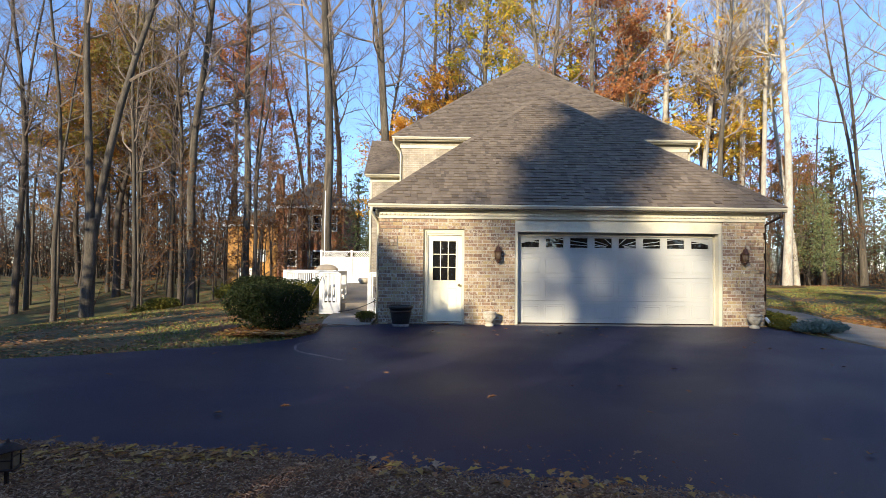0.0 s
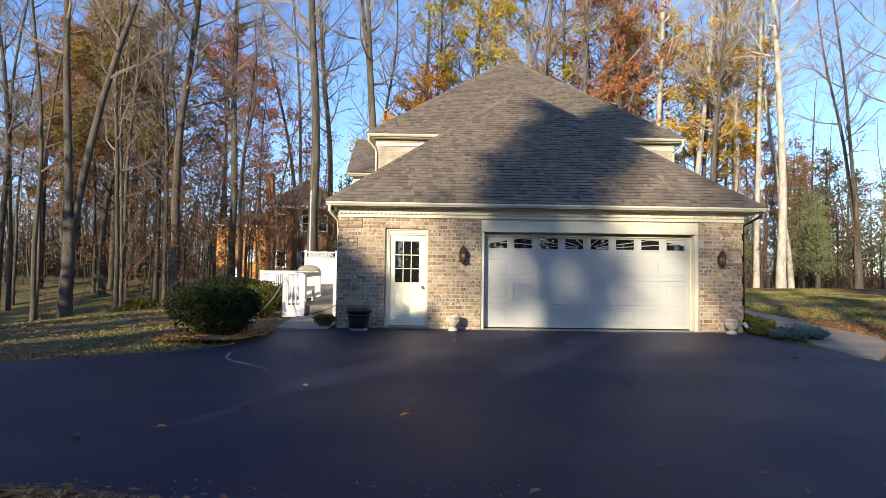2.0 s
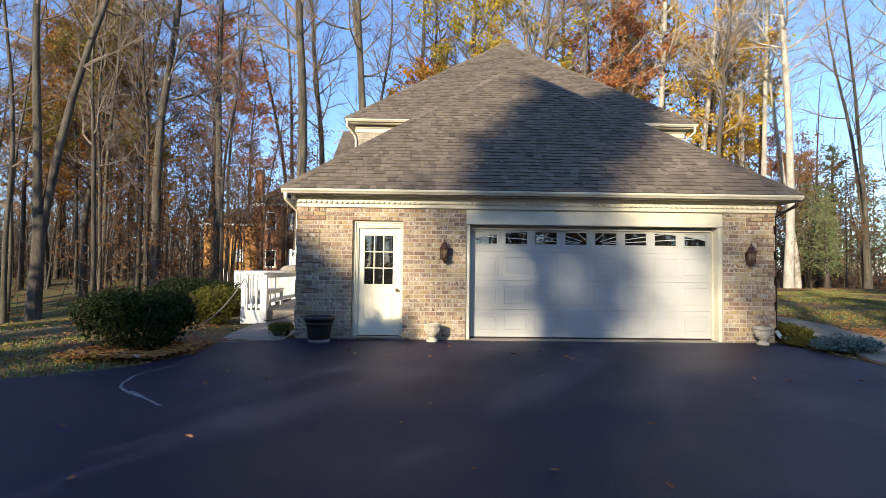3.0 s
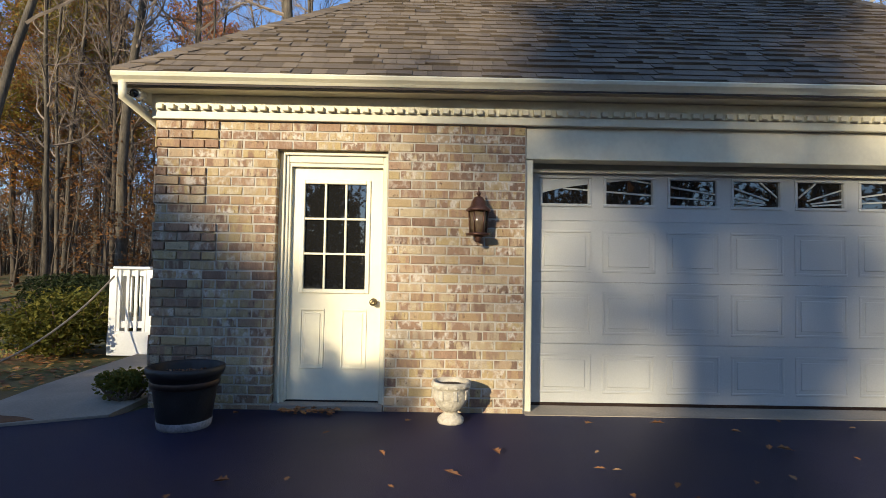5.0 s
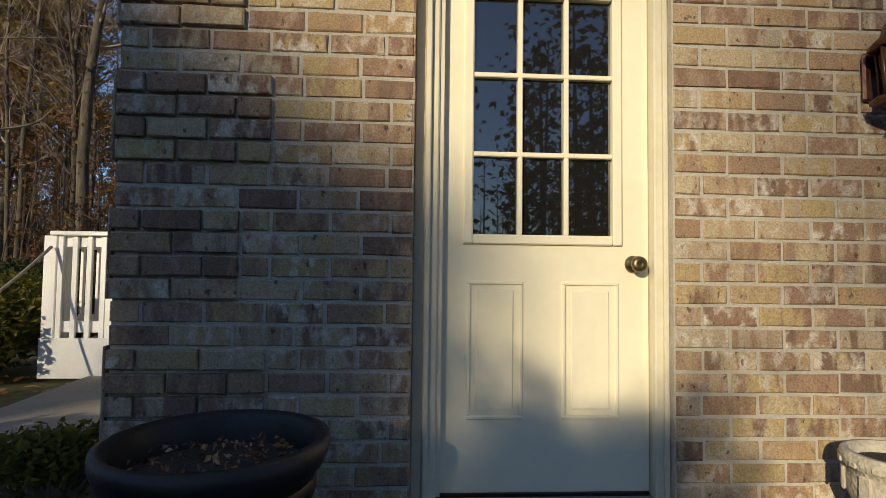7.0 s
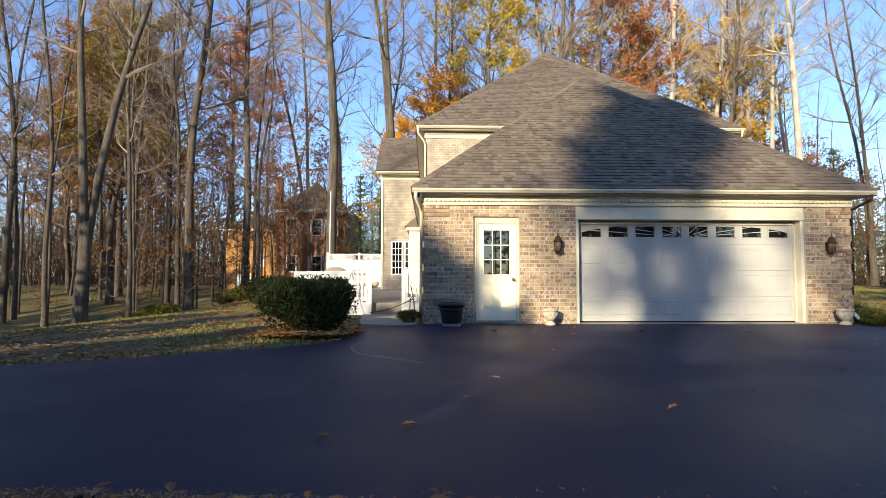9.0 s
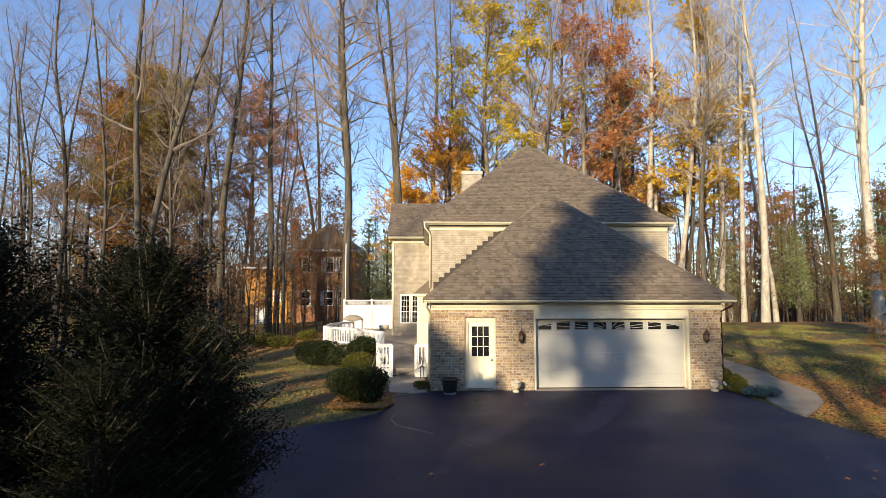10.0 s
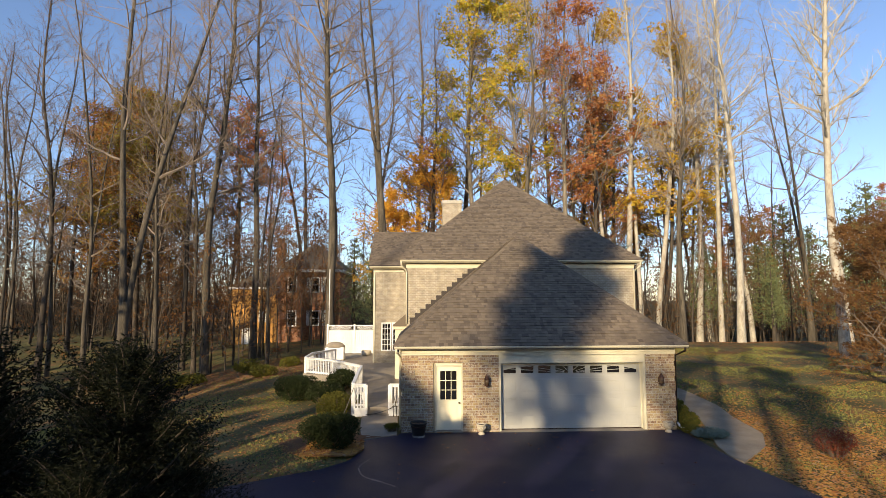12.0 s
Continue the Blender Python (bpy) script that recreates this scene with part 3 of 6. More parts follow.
def hip_caps(verts, faces, p, q, side_a, side_b, expo=EXPO):
    """Folded cap shingles along a hip or ridge from p up to q; side_a, side_b: down-slope ways of its two planes."""
    p, q, side_a, side_b = Vector(p), Vector(q), Vector(side_a).normalized(), Vector(side_b).normalized()
    d = (q - p).normalized()
    n = int((q - p).length / expo)
    lift = Vector((0, 0, 1))
    for k in range(n):
        a, b = p + d * (k * expo), p + d * ((k + 1) * expo + 0.05)
        i = len(verts)
        for pt, h in ((a, 0.035), (b, 0.022)):
            verts.extend([pt + side_a * 0.14 + lift * (h - 0.004), pt + lift * (h + 0.012), pt + side_b * 0.14 + lift * (h - 0.004)])
        for pt, h in ((a, 0.006), ):
            verts.extend([pt + side_a * 0.14 + lift * h, pt + lift * h, pt + side_b * 0.14 + lift * h])
        faces.extend([(i, i + 1, i + 4, i + 3), (i + 1, i + 2, i + 5, i + 4), (i + 6, i + 7, i + 1, i), (i + 7, i + 8, i + 2, i + 1)])


EZ = WT + 0.306                              # top of the garage eave
GP = (4.62, 4.36, 6.785)                     # where the garage hips meet
g_l, g_r = (-0.24, -0.26, EZ), (GW + 0.38, -0.26, EZ)
g_lb, g_rb = (-0.24, 7.1, EZ), (GW + 0.38, 7.1, EZ)
g_pb = (4.62, 7.9, 6.785)
roof_g = base("garage_roof", 0, 0, 0, "hipped garage roof of weathered brown-grey shingles", "roof", kind="structure")
dn = Vector((0, 0, -0.03))


def solid_roof(planes, parent):
    """The boarding under the shingles."""
    verts, faces = [], []
    for pl in planes:
        i = len(verts)
        verts.extend([Vector(p) for p in pl])
        verts.extend([Vector(p) + Vector((0, 0, -0.1)) for p in pl])
        n = len(pl)
        faces.append(tuple(range(i, i + n)))
        faces.append(tuple(reversed(range(i + n, i + 2 * n))))
        for a in range(n):
            b = (a + 1) % n
            faces.append((i + a, i + n + a, i + n + b, i + b))
    return listed("roof_deck", verts, faces, M_roof_under, parent)


solid_roof([(g_l, g_r, GP), (g_lb, g_l, GP, g_pb), (g_r, g_rb, g_pb, GP)], roof_g)
rng = random.Random(4)
sv, sf, near_tabs = [], [], []
shingle_face(sv, sf, g_l, g_r, GP, GP, rng, keep=lambda p: 0.6 < p.x < 3.7 and p.z < 4.4, tabs=near_tabs)
shingle_face(sv, sf, g_lb, g_l, g_pb, GP, rng)
shingle_face(sv, sf, g_r, g_rb, GP, g_pb, rng)
hip_caps(sv, sf, g_l, GP, (1, 0, 0), (0, 1, 0))
hip_caps(sv, sf, g_r, GP, (-1, 0, 0), (0, 1, 0))
hip_caps(sv, sf, GP, g_pb, (-0.77, 0, -0.64), (0.77, 0, -0.64))
o = listed("shingles", sv, sf, M_shingle, roof_g)
tagged(o, kind="stuff")

# ---- main house behind ----
HX0, HX1, HY0, HY1, HZ = 0.0, 10.52, 7.02, 22.2, 5.755
house = base("house", 0, 0, 0, "two-storey tan brick house with a steep hipped roof", "house")
part("wall", boxed(HX0, HX1, HY0, HY1, -0.1, HZ), M_wall, house)
part("frieze", boxed(HX0 - 0.03, HX1 + 0.03, HY0 - 0.035, HY0 - 0.002, HZ - 0.13, HZ + 0.07), M_trim, house)
part("frieze", boxed(HX0 - 0.035, HX0 - 0.002, HY0, HY1, HZ - 0.13, HZ + 0.07), M_trim, house)
bm = bmesh.new()
x = HX0
while x < HX1:
    box(bm, x, x + 0.055, HY0 - 0.075, HY0 - 0.036, HZ + 0.0, HZ + 0.055)
    x += C
o = tagged(part("dentil_course", bm, M_trim, house), kind="stuff")
part("soffit", boxed(HX0 - 0.28, HX1 + 0.28, HY0 - 0.27, HY1 + 0.3, HZ + 0.10, HZ + 0.12), M_trim, house)
part("fascia", boxed(HX0 - 0.28, HX1 + 0.28, HY0 - 0.29, HY0 - 0.275, HZ + 0.10, HZ + 0.21), M_trim, house)
part("fascia", boxed(HX0 - 0.30, HX0 - 0.282, HY0 - 0.27, HY1 + 0.3, HZ + 0.10, HZ + 0.21), M_trim, house)
gutter(HX0 - 0.30, HX1 + 0.30, HY0 - 0.292, HZ + 0.135, house)
HE = HZ + 0.225
HP = (5.42, 12.5, 11.005)
h_l, h_r = (HX0 - 0.32, HY0 - 0.34, HE), (HX1 + 0.32, HY0 - 0.34, HE)
h_lb, h_rb = (HX0 - 0.32, HY1 + 0.35, HE), (HX1 + 0.32, HY1 + 0.35, HE)
h_pb = (5.42, 17.0, 11.005)
roof_h = base("house_roof", 0, 0, 0, "steep hipped house roof of weathered brown-grey shingles", "roof", kind="structure")
solid_roof([(h_l, h_r, HP), (h_lb, h_l, HP, h_pb), (h_r, h_rb, h_pb, HP), (h_rb, h_lb, h_pb)], roof_h)
sv, sf = [], []
shingle_face(sv, sf, h_l, h_r, HP, HP, rng)
shingle_face(sv, sf, h_lb, h_l, h_pb, HP, rng)
shingle_face(sv, sf, h_r, h_rb, HP, h_pb, rng)
hip_caps(sv, sf, h_l, HP, (1, 0, 0), (0, 1, 0))
hip_caps(sv, sf, h_r, HP, (-1, 0, 0), (0, 1, 0))
hip_caps(sv, sf, HP, h_pb, (-0.77, 0, -0.64), (0.77, 0, -0.64))
tagged(listed("shingles", sv, sf, M_shingle, roof_h), kind="stuff")

# stepped flashing where the garage roof meets the house wall
for sgn, xe in ((1, -0.1), (-1, GW + 0.1)):
    n = 17
    bm = bmesh.new()
    for k in range(n):
        xx = xe + sgn * k * 0.24
        zz = EZ + 0.829 * (k * 0.24 + 0.3)
        if 0.05 < xx < 10.2 and zz < HZ - 0.15:
            box(bm, min(xx, xx + sgn * 0.24), max(xx, xx + sgn * 0.24), HY0 - 0.012, HY0 - 0.003, zz - 0.12, zz + 0.22)
    part("step_flashing", bm, M_roof_under, house, "dark metal step flashing")

# chimney
ch = base("chimney", 2.85, 19.3, 7.085, "broad tan brick chimney with a sooty top", "chimney")
part("stack", boxed(-0.66, 0.66, -0.4, 0.4, 0, 3.7), M_wall, ch)
part("cap", boxed(-0.72, 0.72, -0.46, 0.46, 3.7, 3.95, 0.03), M_mortar, ch)
part("flue", lathe(bmesh.new(), [(0.14, 3.95), (0.14, 4.15), (0.10, 4.15), (0.10, 3.96)], 16), M_planter, ch)

# rear wing
wing = base("house_wing", 0, 0, 0, "two-storey brick wing with a gabled shingle roof", "house")
WZ = 6.085
part("wall", boxed(-2.25, HX0 - 0.002, 16.4, 22.0, -0.1, WZ), M_wall, wing)
prismatic = prism(bmesh.new(), [(16.4, WZ), (22.0, WZ), (19.2, WZ + 2.35)], 2.25, 2.05)
for v in prismatic.verts:
    v.co = Vector((-v.co.y, v.co.x, v.co.z))
bmesh.ops.recalc_face_normals(prismatic, faces=prismatic.faces[:])
part("gable", prismatic, M_wall, wing)
part("frieze", boxed(-2.28, HX0, 16.36, 16.398, WZ - 0.16, WZ + 0.06), M_trim, wing)
part("corner_board", boxed(-2.29, -2.19, 16.34, 16.397, PATIO, WZ - 0.17), M_trim, wing)
part("fascia", boxed(-2.5, HX0, 15.98, 16.0, WZ + 0.08, WZ + 0.2), M_trim, wing)
part("soffit", boxed(-2.5, HX0, 16.0, 16.39, WZ + 0.06, WZ + 0.08), M_trim, wing)
gutter(-2.52, -0.36, 15.98, WZ + 0.1, wing)
wl, wr, wt0, wt1 = (-2.55, 15.92, WZ + 0.24), (HX0 + 3.0, 15.92, WZ + 0.24), (-2.55, 19.2, WZ + 2.72), (HX0 + 3.0, 19.2, WZ + 2.72)
solid_roof([(wl, wr, wt1, wt0), (wt0, wt1, (HX0 + 3.0, 22.4, WZ + 0.24), (-2.55, 22.4, WZ + 0.24))], wing)
sv, sf = [], []
shingle_face(sv, sf, wl, wr, wt0, wt1, rng)
hip_caps(sv, sf, wt0, wt1, (0, -0.8, -0.6), (0, 0.8, -0.6))
tagged(listed("shingles", sv, sf, M_shingle, wing), kind="stuff")


def french_window(name, x0, x1, z0, z1, y, cols, rows, parent):
    o = new(name)
    o.parent = parent
    part("window_frame", boxed(x0 - 0.06, x1 + 0.06, y - 0.03, y - 0.002, z0 - 0.06, z1 + 0.06), M_white, o)
    wd, ht = (x1 - x0) / cols, (z1 - z0) / rows
    for i in range(cols):
        for j in range(rows):
            part("pane", boxed(x0 + i * wd + 0.014, x0 + (i + 1) * wd - 0.014, y - 0.036, y - 0.031, z0 + j * ht + 0.014, z0 + (j + 1) * ht - 0.014), M_pane, o)
    return o


french_window("window", -1.72, -1.22, 1.065, 2.705, 16.4, 3, 5, wing)
french_window("window", -1.05, -0.55, 1.065, 2.705, 16.4, 3, 5, wing)

# small bay on the side of the house
bay = base("bay", 0, 0, 0, "cream panelled bay with a little shingle roof", "bay window")
part("body", boxed(-0.62, HX0 - 0.004, 9.6, 12.4, PATIO - 0.05, 2.705), M_trim, bay)
part("cornice", boxed(-0.72, HX0 - 0.004, 9.5, 12.5, 2.705, 2.865, 0.01), M_trim, bay)
for k in range(2):
    part("panel", boxed(-0.52, -0.1, 9.575, 9.598, 0.5 + k * 1.05, 1.4 + k * 1.0, 0.008), M_trim, bay)
bm = prism(bmesh.new(), [(-0.78, 2.865), (HX0 - 0.005, 2.865), (HX0 - 0.005, 3.535)], 9.44, 12.56)
part("roof", bm, M_shingle, bay)

# ---- the small door ----
door = base("door_1", 0, 0, 0, "cream half-glazed side door, closed, with nine panes", "door", kind="structure")
LX0, LX1, LZ0, LZ1, LY = 1.118, 1.905, 0.058, 2.06, 0.10


def door_leaf():
    bm = bmesh.new()
    gx0, gx1, gz0, gz1 = 1.205, 1.803, 0.96, 1.932
    for x0, x1, z0, z1 in ((LX0, gx0, LZ0, LZ1), (gx1, LX1, LZ0, LZ1), (gx0, gx1, LZ0, gz0), (gx0, gx1, gz1, LZ1)):
        box(bm, x0, x1, LY, LY + 0.044, z0, z1)
    bmesh.ops.remove_doubles(bm, verts=bm.verts[:], dist=0.0005)
    leaf = part("leaf", bm, M_door, door)
    bm = bmesh.new()
    w_ = 0.036
    for x0, x1, z0, z1 in ((gx0, gx0 + w_, gz0, gz1), (gx1 - w_, gx1, gz0, gz1), (gx0 + w_, gx1 - w_, gz0, gz0 + w_), (gx0 + w_, gx1 - w_, gz1 - w_, gz1)):
        box(bm, x0, x1, LY - 0.014, LY + 0.05, z0, z1, 0.005)
    part("glazing_frame", bm, M_door, door)
    ix0, ix1, iz0, iz1 = gx0 + w_, gx1 - w_, gz0 + w_, gz1 - w_
    pw, ph = (ix1 - ix0) / 3, (iz1 - iz0) / 3
    for i in (1, 2):
        part("muntin", boxed(ix0 + i * pw - 0.009, ix0 + i * pw + 0.009, LY - 0.008, LY + 0.02, iz0, iz1, 0.003), M_door, door)
        part("muntin", boxed(ix0, ix1, LY - 0.009, LY + 0.019, iz0 + i * ph - 0.009, iz0 + i * ph + 0.009, 0.003), M_door, door)
    for i in range(3):
        for j in range(3):
            part("pane", boxed(ix0 + i * pw + 0.002, ix0 + (i + 1) * pw - 0.002, LY + 0.014, LY + 0.018, iz0 + j * ph + 0.002, iz0 + (j + 1) * ph - 0.002), M_pane, door)
    for x0, x1 in ((1.222, 1.43), (1.575, 1.79)):
        bm = bmesh.new()
        z0, z1 = 0.32, 0.825
        e = 0.014
        for a, b, c_, d_ in ((x0, x1, z0, z0 + e), (x0, x1, z1 - e, z1), (x0, x0 + e, z0 + e, z1 - e), (x1 - e, x1, z0 + e, z1 - e)):
            box(bm, a, b, LY - 0.007, LY + 0.002, c_, d_, 0.003)
        box(bm, x0 + 0.035, x1 - 0.035, LY - 0.005, LY + 0.002, z0 + 0.035, z1 - 0.035, 0.004)
        part("panel", bm, M_door, door)
    k = part("door_handle", lathe(bmesh.new(), [(0.031, 0), (0.033, 0.004), (0.028, 0.012), (0.013, 0.016), (0.011, 0.035), (0.024, 0.042), (0.030, 0.055), (0.027, 0.068), (0.012, 0.074), (0.006, 0.070)], 24), M_knob, door, "antique brass knob")
    k.matrix_local = pose(1.846, LY, 0.892, 90)


door_leaf()
CY = 0.05                           # face of the casing, set back in the brick opening
bm = bmesh.new()
box(bm, 1.062, 1.112, CY, 0.24, 0.03, 2.155, 0.006)
box(bm, 1.909, 1.953, CY, 0.24, 0.03, 2.155, 0.006)
box(bm, 1.112, 1.909, CY, 0.24, 2.068, 2.155, 0.006)
box(bm, 1.022, 1.0615, CY + 0.02, 0.24, 0.03, 2.17, 0.004)
box(bm, 1.062, 1.953, CY + 0.02, 0.24, 2.1555, 2.17)
part("casing", bm, M_trim, door)
bm = bmesh.new()
box(bm, 1.064, 1.082, CY - 0.02, CY - 0.0005, 0.03, 2.153, 0.004)
box(bm, 1.935, 1.953, CY - 0.02, CY - 0.0005, 0.03, 2.153, 0.004)
box(bm, 1.082, 1.935, CY - 0.02, CY - 0.0005, 2.13, 2.153, 0.004)
part("brick_mould", bm, M_trim, door)
bm = bmesh.new()
box(bm, 1.1125, 1.1285, CY + 0.012, LY - 0.001, 0.06, 2.0675)
box(bm, 1.1285, 1.9085, CY + 0.012, LY - 0.001, 2.038, 2.0675)
part("stop", bm, M_trim, door)
part("threshold", boxed(1.03, 1.95, -0.03, 0.20, -0.02, 0.045, 0.006), M_concrete, door, "stained concrete sill")
part("weather_strip", boxed(1.12, 1.90, 0.088, 0.12, 0.046, 0.057), M_iron, door)

# ---- the garage door ----
gd = base("garage_door", 0, 0, 0, "wide pale sectional garage door, closed, with a fanlight row", "garage door", kind="structure")
FX0, FX1, FZ1, FY = GX0 + 0.07, GX1 - 0.075, 2.18, 0.25
part("header", boxed(GX0 + 0.002, GX1 - 0.002, 0.02, 0.20, 2.13, GZ1, 0.004), M_trim, gd, "wide cream header board")
part("jamb", boxed(GX0 + 0.002, GX0 + 0.068, 0.035, 0.24, 0.0, 2.128, 0.005), M_trim, gd)
part("jamb", boxed(GX1 - 0.073, GX1 - 0.002, 0.035, 0.24, 0.0, 2.128, 0.005), M_trim, gd)
part("stop", boxed(FX0, FX0 + 0.025, 0.20, 0.245, 0.0, 2.128), M_trim, gd)
part("stop", boxed(FX1 - 0.025, FX1, 0.20, 0.245, 0.0, 2.128), M_trim, gd)
part("stop", boxed(FX0, FX1, 0.20, 0.245, 2.055, 2.082), M_trim, gd)
SH = FZ1 / 4
WINR, PITCH, WINW = 3.718, 0.5705, 0.41
WZ0, WZ1 = 1.785, 2.01
for k in range(4):
    z0, z1 = k * SH + 0.0015 + (0.03 if k == 0 else 0), (k + 1) * SH - 0.001
    bm = bmesh.new()
    if k < 3:
        box(bm, FX0, FX1, FY, FY + 0.045, z0, z1, 0.003)
    else:
        box(bm, FX0, FX1, FY, FY + 0.045, z0, WZ0)
        box(bm, FX0, FX1, FY, FY + 0.045, WZ1, z1)
        edges = [FX0] + [v for i in range(8) for v in (WINR + PITCH * i - WINW, WINR + PITCH * i)] + [FX1]
        for i in range(0, 18, 2):
            box(bm, edges[i], edges[i + 1], FY, FY + 0.045, WZ0, WZ1)
    sec = part("section", bm, M_garage, gd)
    for i in range(8):
        xr = WINR + PITCH * i
        xl = xr - WINW
        if k < 3:
            bm = bmesh.new()
            a0, a1 = z0 + 0.085, z1 - 0.085
            e = 0.022
            for p0, p1, q0, q1 in ((xl - 0.03, xr + 0.03, a0, a0 + e), (xl - 0.03, xr + 0.03, a1 - e, a1), (xl - 0.03, xl - 0.03 + e, a0 + e, a1 - e), (xr + 0.03 - e, xr + 0.03, a0 + e, a1 - e)):
                box(bm, p0, p1, FY - 0.006, FY + 0.001, q0, q1, 0.003)
            box(bm, xl + 0.02, xr - 0.02, FY - 0.008, FY + 0.001, a0 + 0.05, a1 - 0.05, 0.005)
            part("panel", bm, M_garage, sec)
        else:
            wn_ = part("window_frame", bmesh.new(), M_garage, sec)
            bm = bmesh.new()
            e = 0.026
            for p0, p1, q0, q1 in ((xl - e, xr + e, WZ0 - e, WZ0), (xl - e, xr + e, WZ1, WZ1 + e), (xl - e, xl, WZ0, WZ1), (xr, xr + e, WZ0, WZ1)):
                box(bm, p0, p1, FY - 0.012, FY + 0.001, q0, q1, 0.004)
            bm.to_mesh(wn_.data)
            bm.free()
            part("pane", boxed(xl, xr, FY + 0.018, FY + 0.024, WZ0, WZ1), M_pane, sec, "dark glass pane")

# fan inserts: the field above one long arch, and its spokes
MID = (FX0 + FX1) / 2


def arch(x):
    u = min(1.0, abs(x - MID) / 2.32)
    return WZ0 + 0.262 * math.sqrt(max(0.0, 1 - u * u)) + 0.012


for i in range(8):
    xr = WINR + PITCH * i
    xl = xr - WINW
    bm = bmesh.new()
    pts = [(xl + (xr - xl) * s / 10, min(arch(xl + (xr - xl) * s / 10), WZ1)) for s in range(11)]
    if min(p[1] for p in pts) < WZ1 - 0.004:
        prism(bm, [(p, q - 0.001) for p, q in pts] + [(xr, WZ1 + 0.001), (xl, WZ1 + 0.001)], FY + 0.003, FY + 0.013)
    for ang in (9, 20, 38, 64, 116, 142, 160, 171):
        dx, dz = math.cos(radians(ang)), math.sin(radians(ang)) * 0.42
        seg = []
        for s in range(161):
            d_ = 0.22 + s * 0.014
            px, pz = MID + dx * d_, WZ0 + 0.005 + dz * d_
            if xl <= px <= xr and pz <= min(WZ1, arch(px)):
                seg.append((px, pz))
        if len(seg) > 3:
            (ax, az), (bx, bz) = seg[0], seg[-1]
            nx, nz = -(bz - az), (bx - ax)
            ln = math.hypot(nx, nz)
            nx, nz = nx / ln * 0.007, nz / ln * 0.007
            prism(bm, [(ax - nx, az - nz), (bx - nx, bz - nz), (bx + nx, bz + nz), (ax + nx, az + nz)], FY + 0.004, FY + 0.012)
    if len(bm.verts):
        part("fan_insert", bm, M_garage, gd)
    else:
        bm.free()
part("bottom_seal", boxed(FX0, FX1, FY - 0.004, FY + 0.04, 0.0, 0.033), M_iron, gd, "dark rubber bottom seal")
o = part("garage_sill", boxed(GX0 + 0.004, GX1 - 0.004, -0.07, 0.30, -0.09, 0.006), M_concrete)
tagged(o, "concrete sill under the garage door", "sill", kind="structure")

# ---- trees ----
def limb(rng, start, way, length, r, segs, bend_up, wander, thin=0.012):
    pts, radii = [start.copy()], [r]
    d = way.normalized()
    for k in range(segs):
        d = (d + Vector((rng.uniform(-1, 1), rng.uniform(-1, 1), rng.uniform(-0.6, 0.8))) * wander + Vector((0, 0, bend_up))).normalized()
        pts.append(pts[-1] + d * (length / segs))
        radii.append(max(r * 0.2, 0.5 * thin, r * (1 - 0.8 * (k + 1) / segs)))
    return pts, radii


def spike_into(verts, faces, p, q, r):
    """A twig: three sides running to a point."""
    d = (q - p).normalized()
    u = d.cross(Vector((0.3, 0.9, 0.1)) if abs(d.z) > 0.8 else Vector((0, 0, 1))).normalized() * r
    v = d.cross(u)
    i = len(verts)
    verts.extend([p + u, p - 0.5 * u + 0.87 * v, p - 0.5 * u - 0.87 * v, q])
    faces.extend([(i, i + 1, i + 3), (i + 1, i + 2, i + 3), (i + 2, i, i + 3)])


def leaf_into(verts, faces, c, size, rng, wide=0.55):
    """A folded leaf or spray of leaves, turned at random."""
    a = Vector((rng.gauss(0, 1), rng.gauss(0, 1), rng.gauss(0, 0.7))).normalized()
    b = a.cross(Vector((rng.gauss(0, 1), rng.gauss(0, 1), rng.gauss(0, 1)))).normalized()
    n = a.cross(b) * 0.25
    i = len(verts)
    verts.extend([c - a * size, c - b * size * wide + n * size, c + a * size, c + b * size * wide + n * size])
    faces.append((i, i + 1, i + 2, i + 3))


def on_drive(x, y):
    return within(DRIVE, x, y)


def side_way(rng, d, angle):
    """A way that leaves the way d by about that angle, on a random side."""
    a = rng.uniform(0, 2 * math.pi)
    s = Vector((math.cos(a), math.sin(a), rng.uniform(-0.25, 0.55)))
    s = (s - d * s.dot(d)).normalized()
    return (d * math.cos(angle) + s * math.sin(angle)).normalized()


def bough(rng, start, way, length, r, segs, rise, wander, tip=0.25):
    """A sinuous branch: its way drifts, and turns up towards the light."""
    pts, radii, d = [start.copy()], [r], way.normalized()
    drift = Vector((rng.gauss(0, 1), rng.gauss(0, 1), rng.gauss(0, 0.6)))
    for k in range(segs):
        drift = drift * 0.45 + Vector((rng.gauss(0, 1), rng.gauss(0, 1), rng.gauss(0, 0.6))) * 0.75
        d = (d + drift * wander + Vector((0, 0, rise))).normalized()
        pts.append(pts[-1] + d * (length / segs))
        radii.append(r * (1 - (1 - tip) * (k + 1) / segs))
    return pts, radii


def twig_into(verts, faces, p, knee, q, r):
    """A bent twig that runs to a point."""
    d = (knee - p).normalized()
    u = d.cross(Vector((0.3, 0.9, 0.1)) if abs(d.z) > 0.8 else Vector((0, 0, 1))).normalized()
    v = d.cross(u)
    i = len(verts)
    for c, rr in ((p, r), (knee, r * 0.65)):
        verts.extend([c + u * rr, c + (-0.5 * u + 0.87 * v) * rr, c - (0.5 * u + 0.87 * v) * rr])
    verts.append(q)
    for a in range(3):
        b = (a + 1) % 3
        faces.append((i + a, i + b, i + 3 + b, i + 3 + a))
        faces.append((i + 3 + a, i + 3 + b, i + 6))


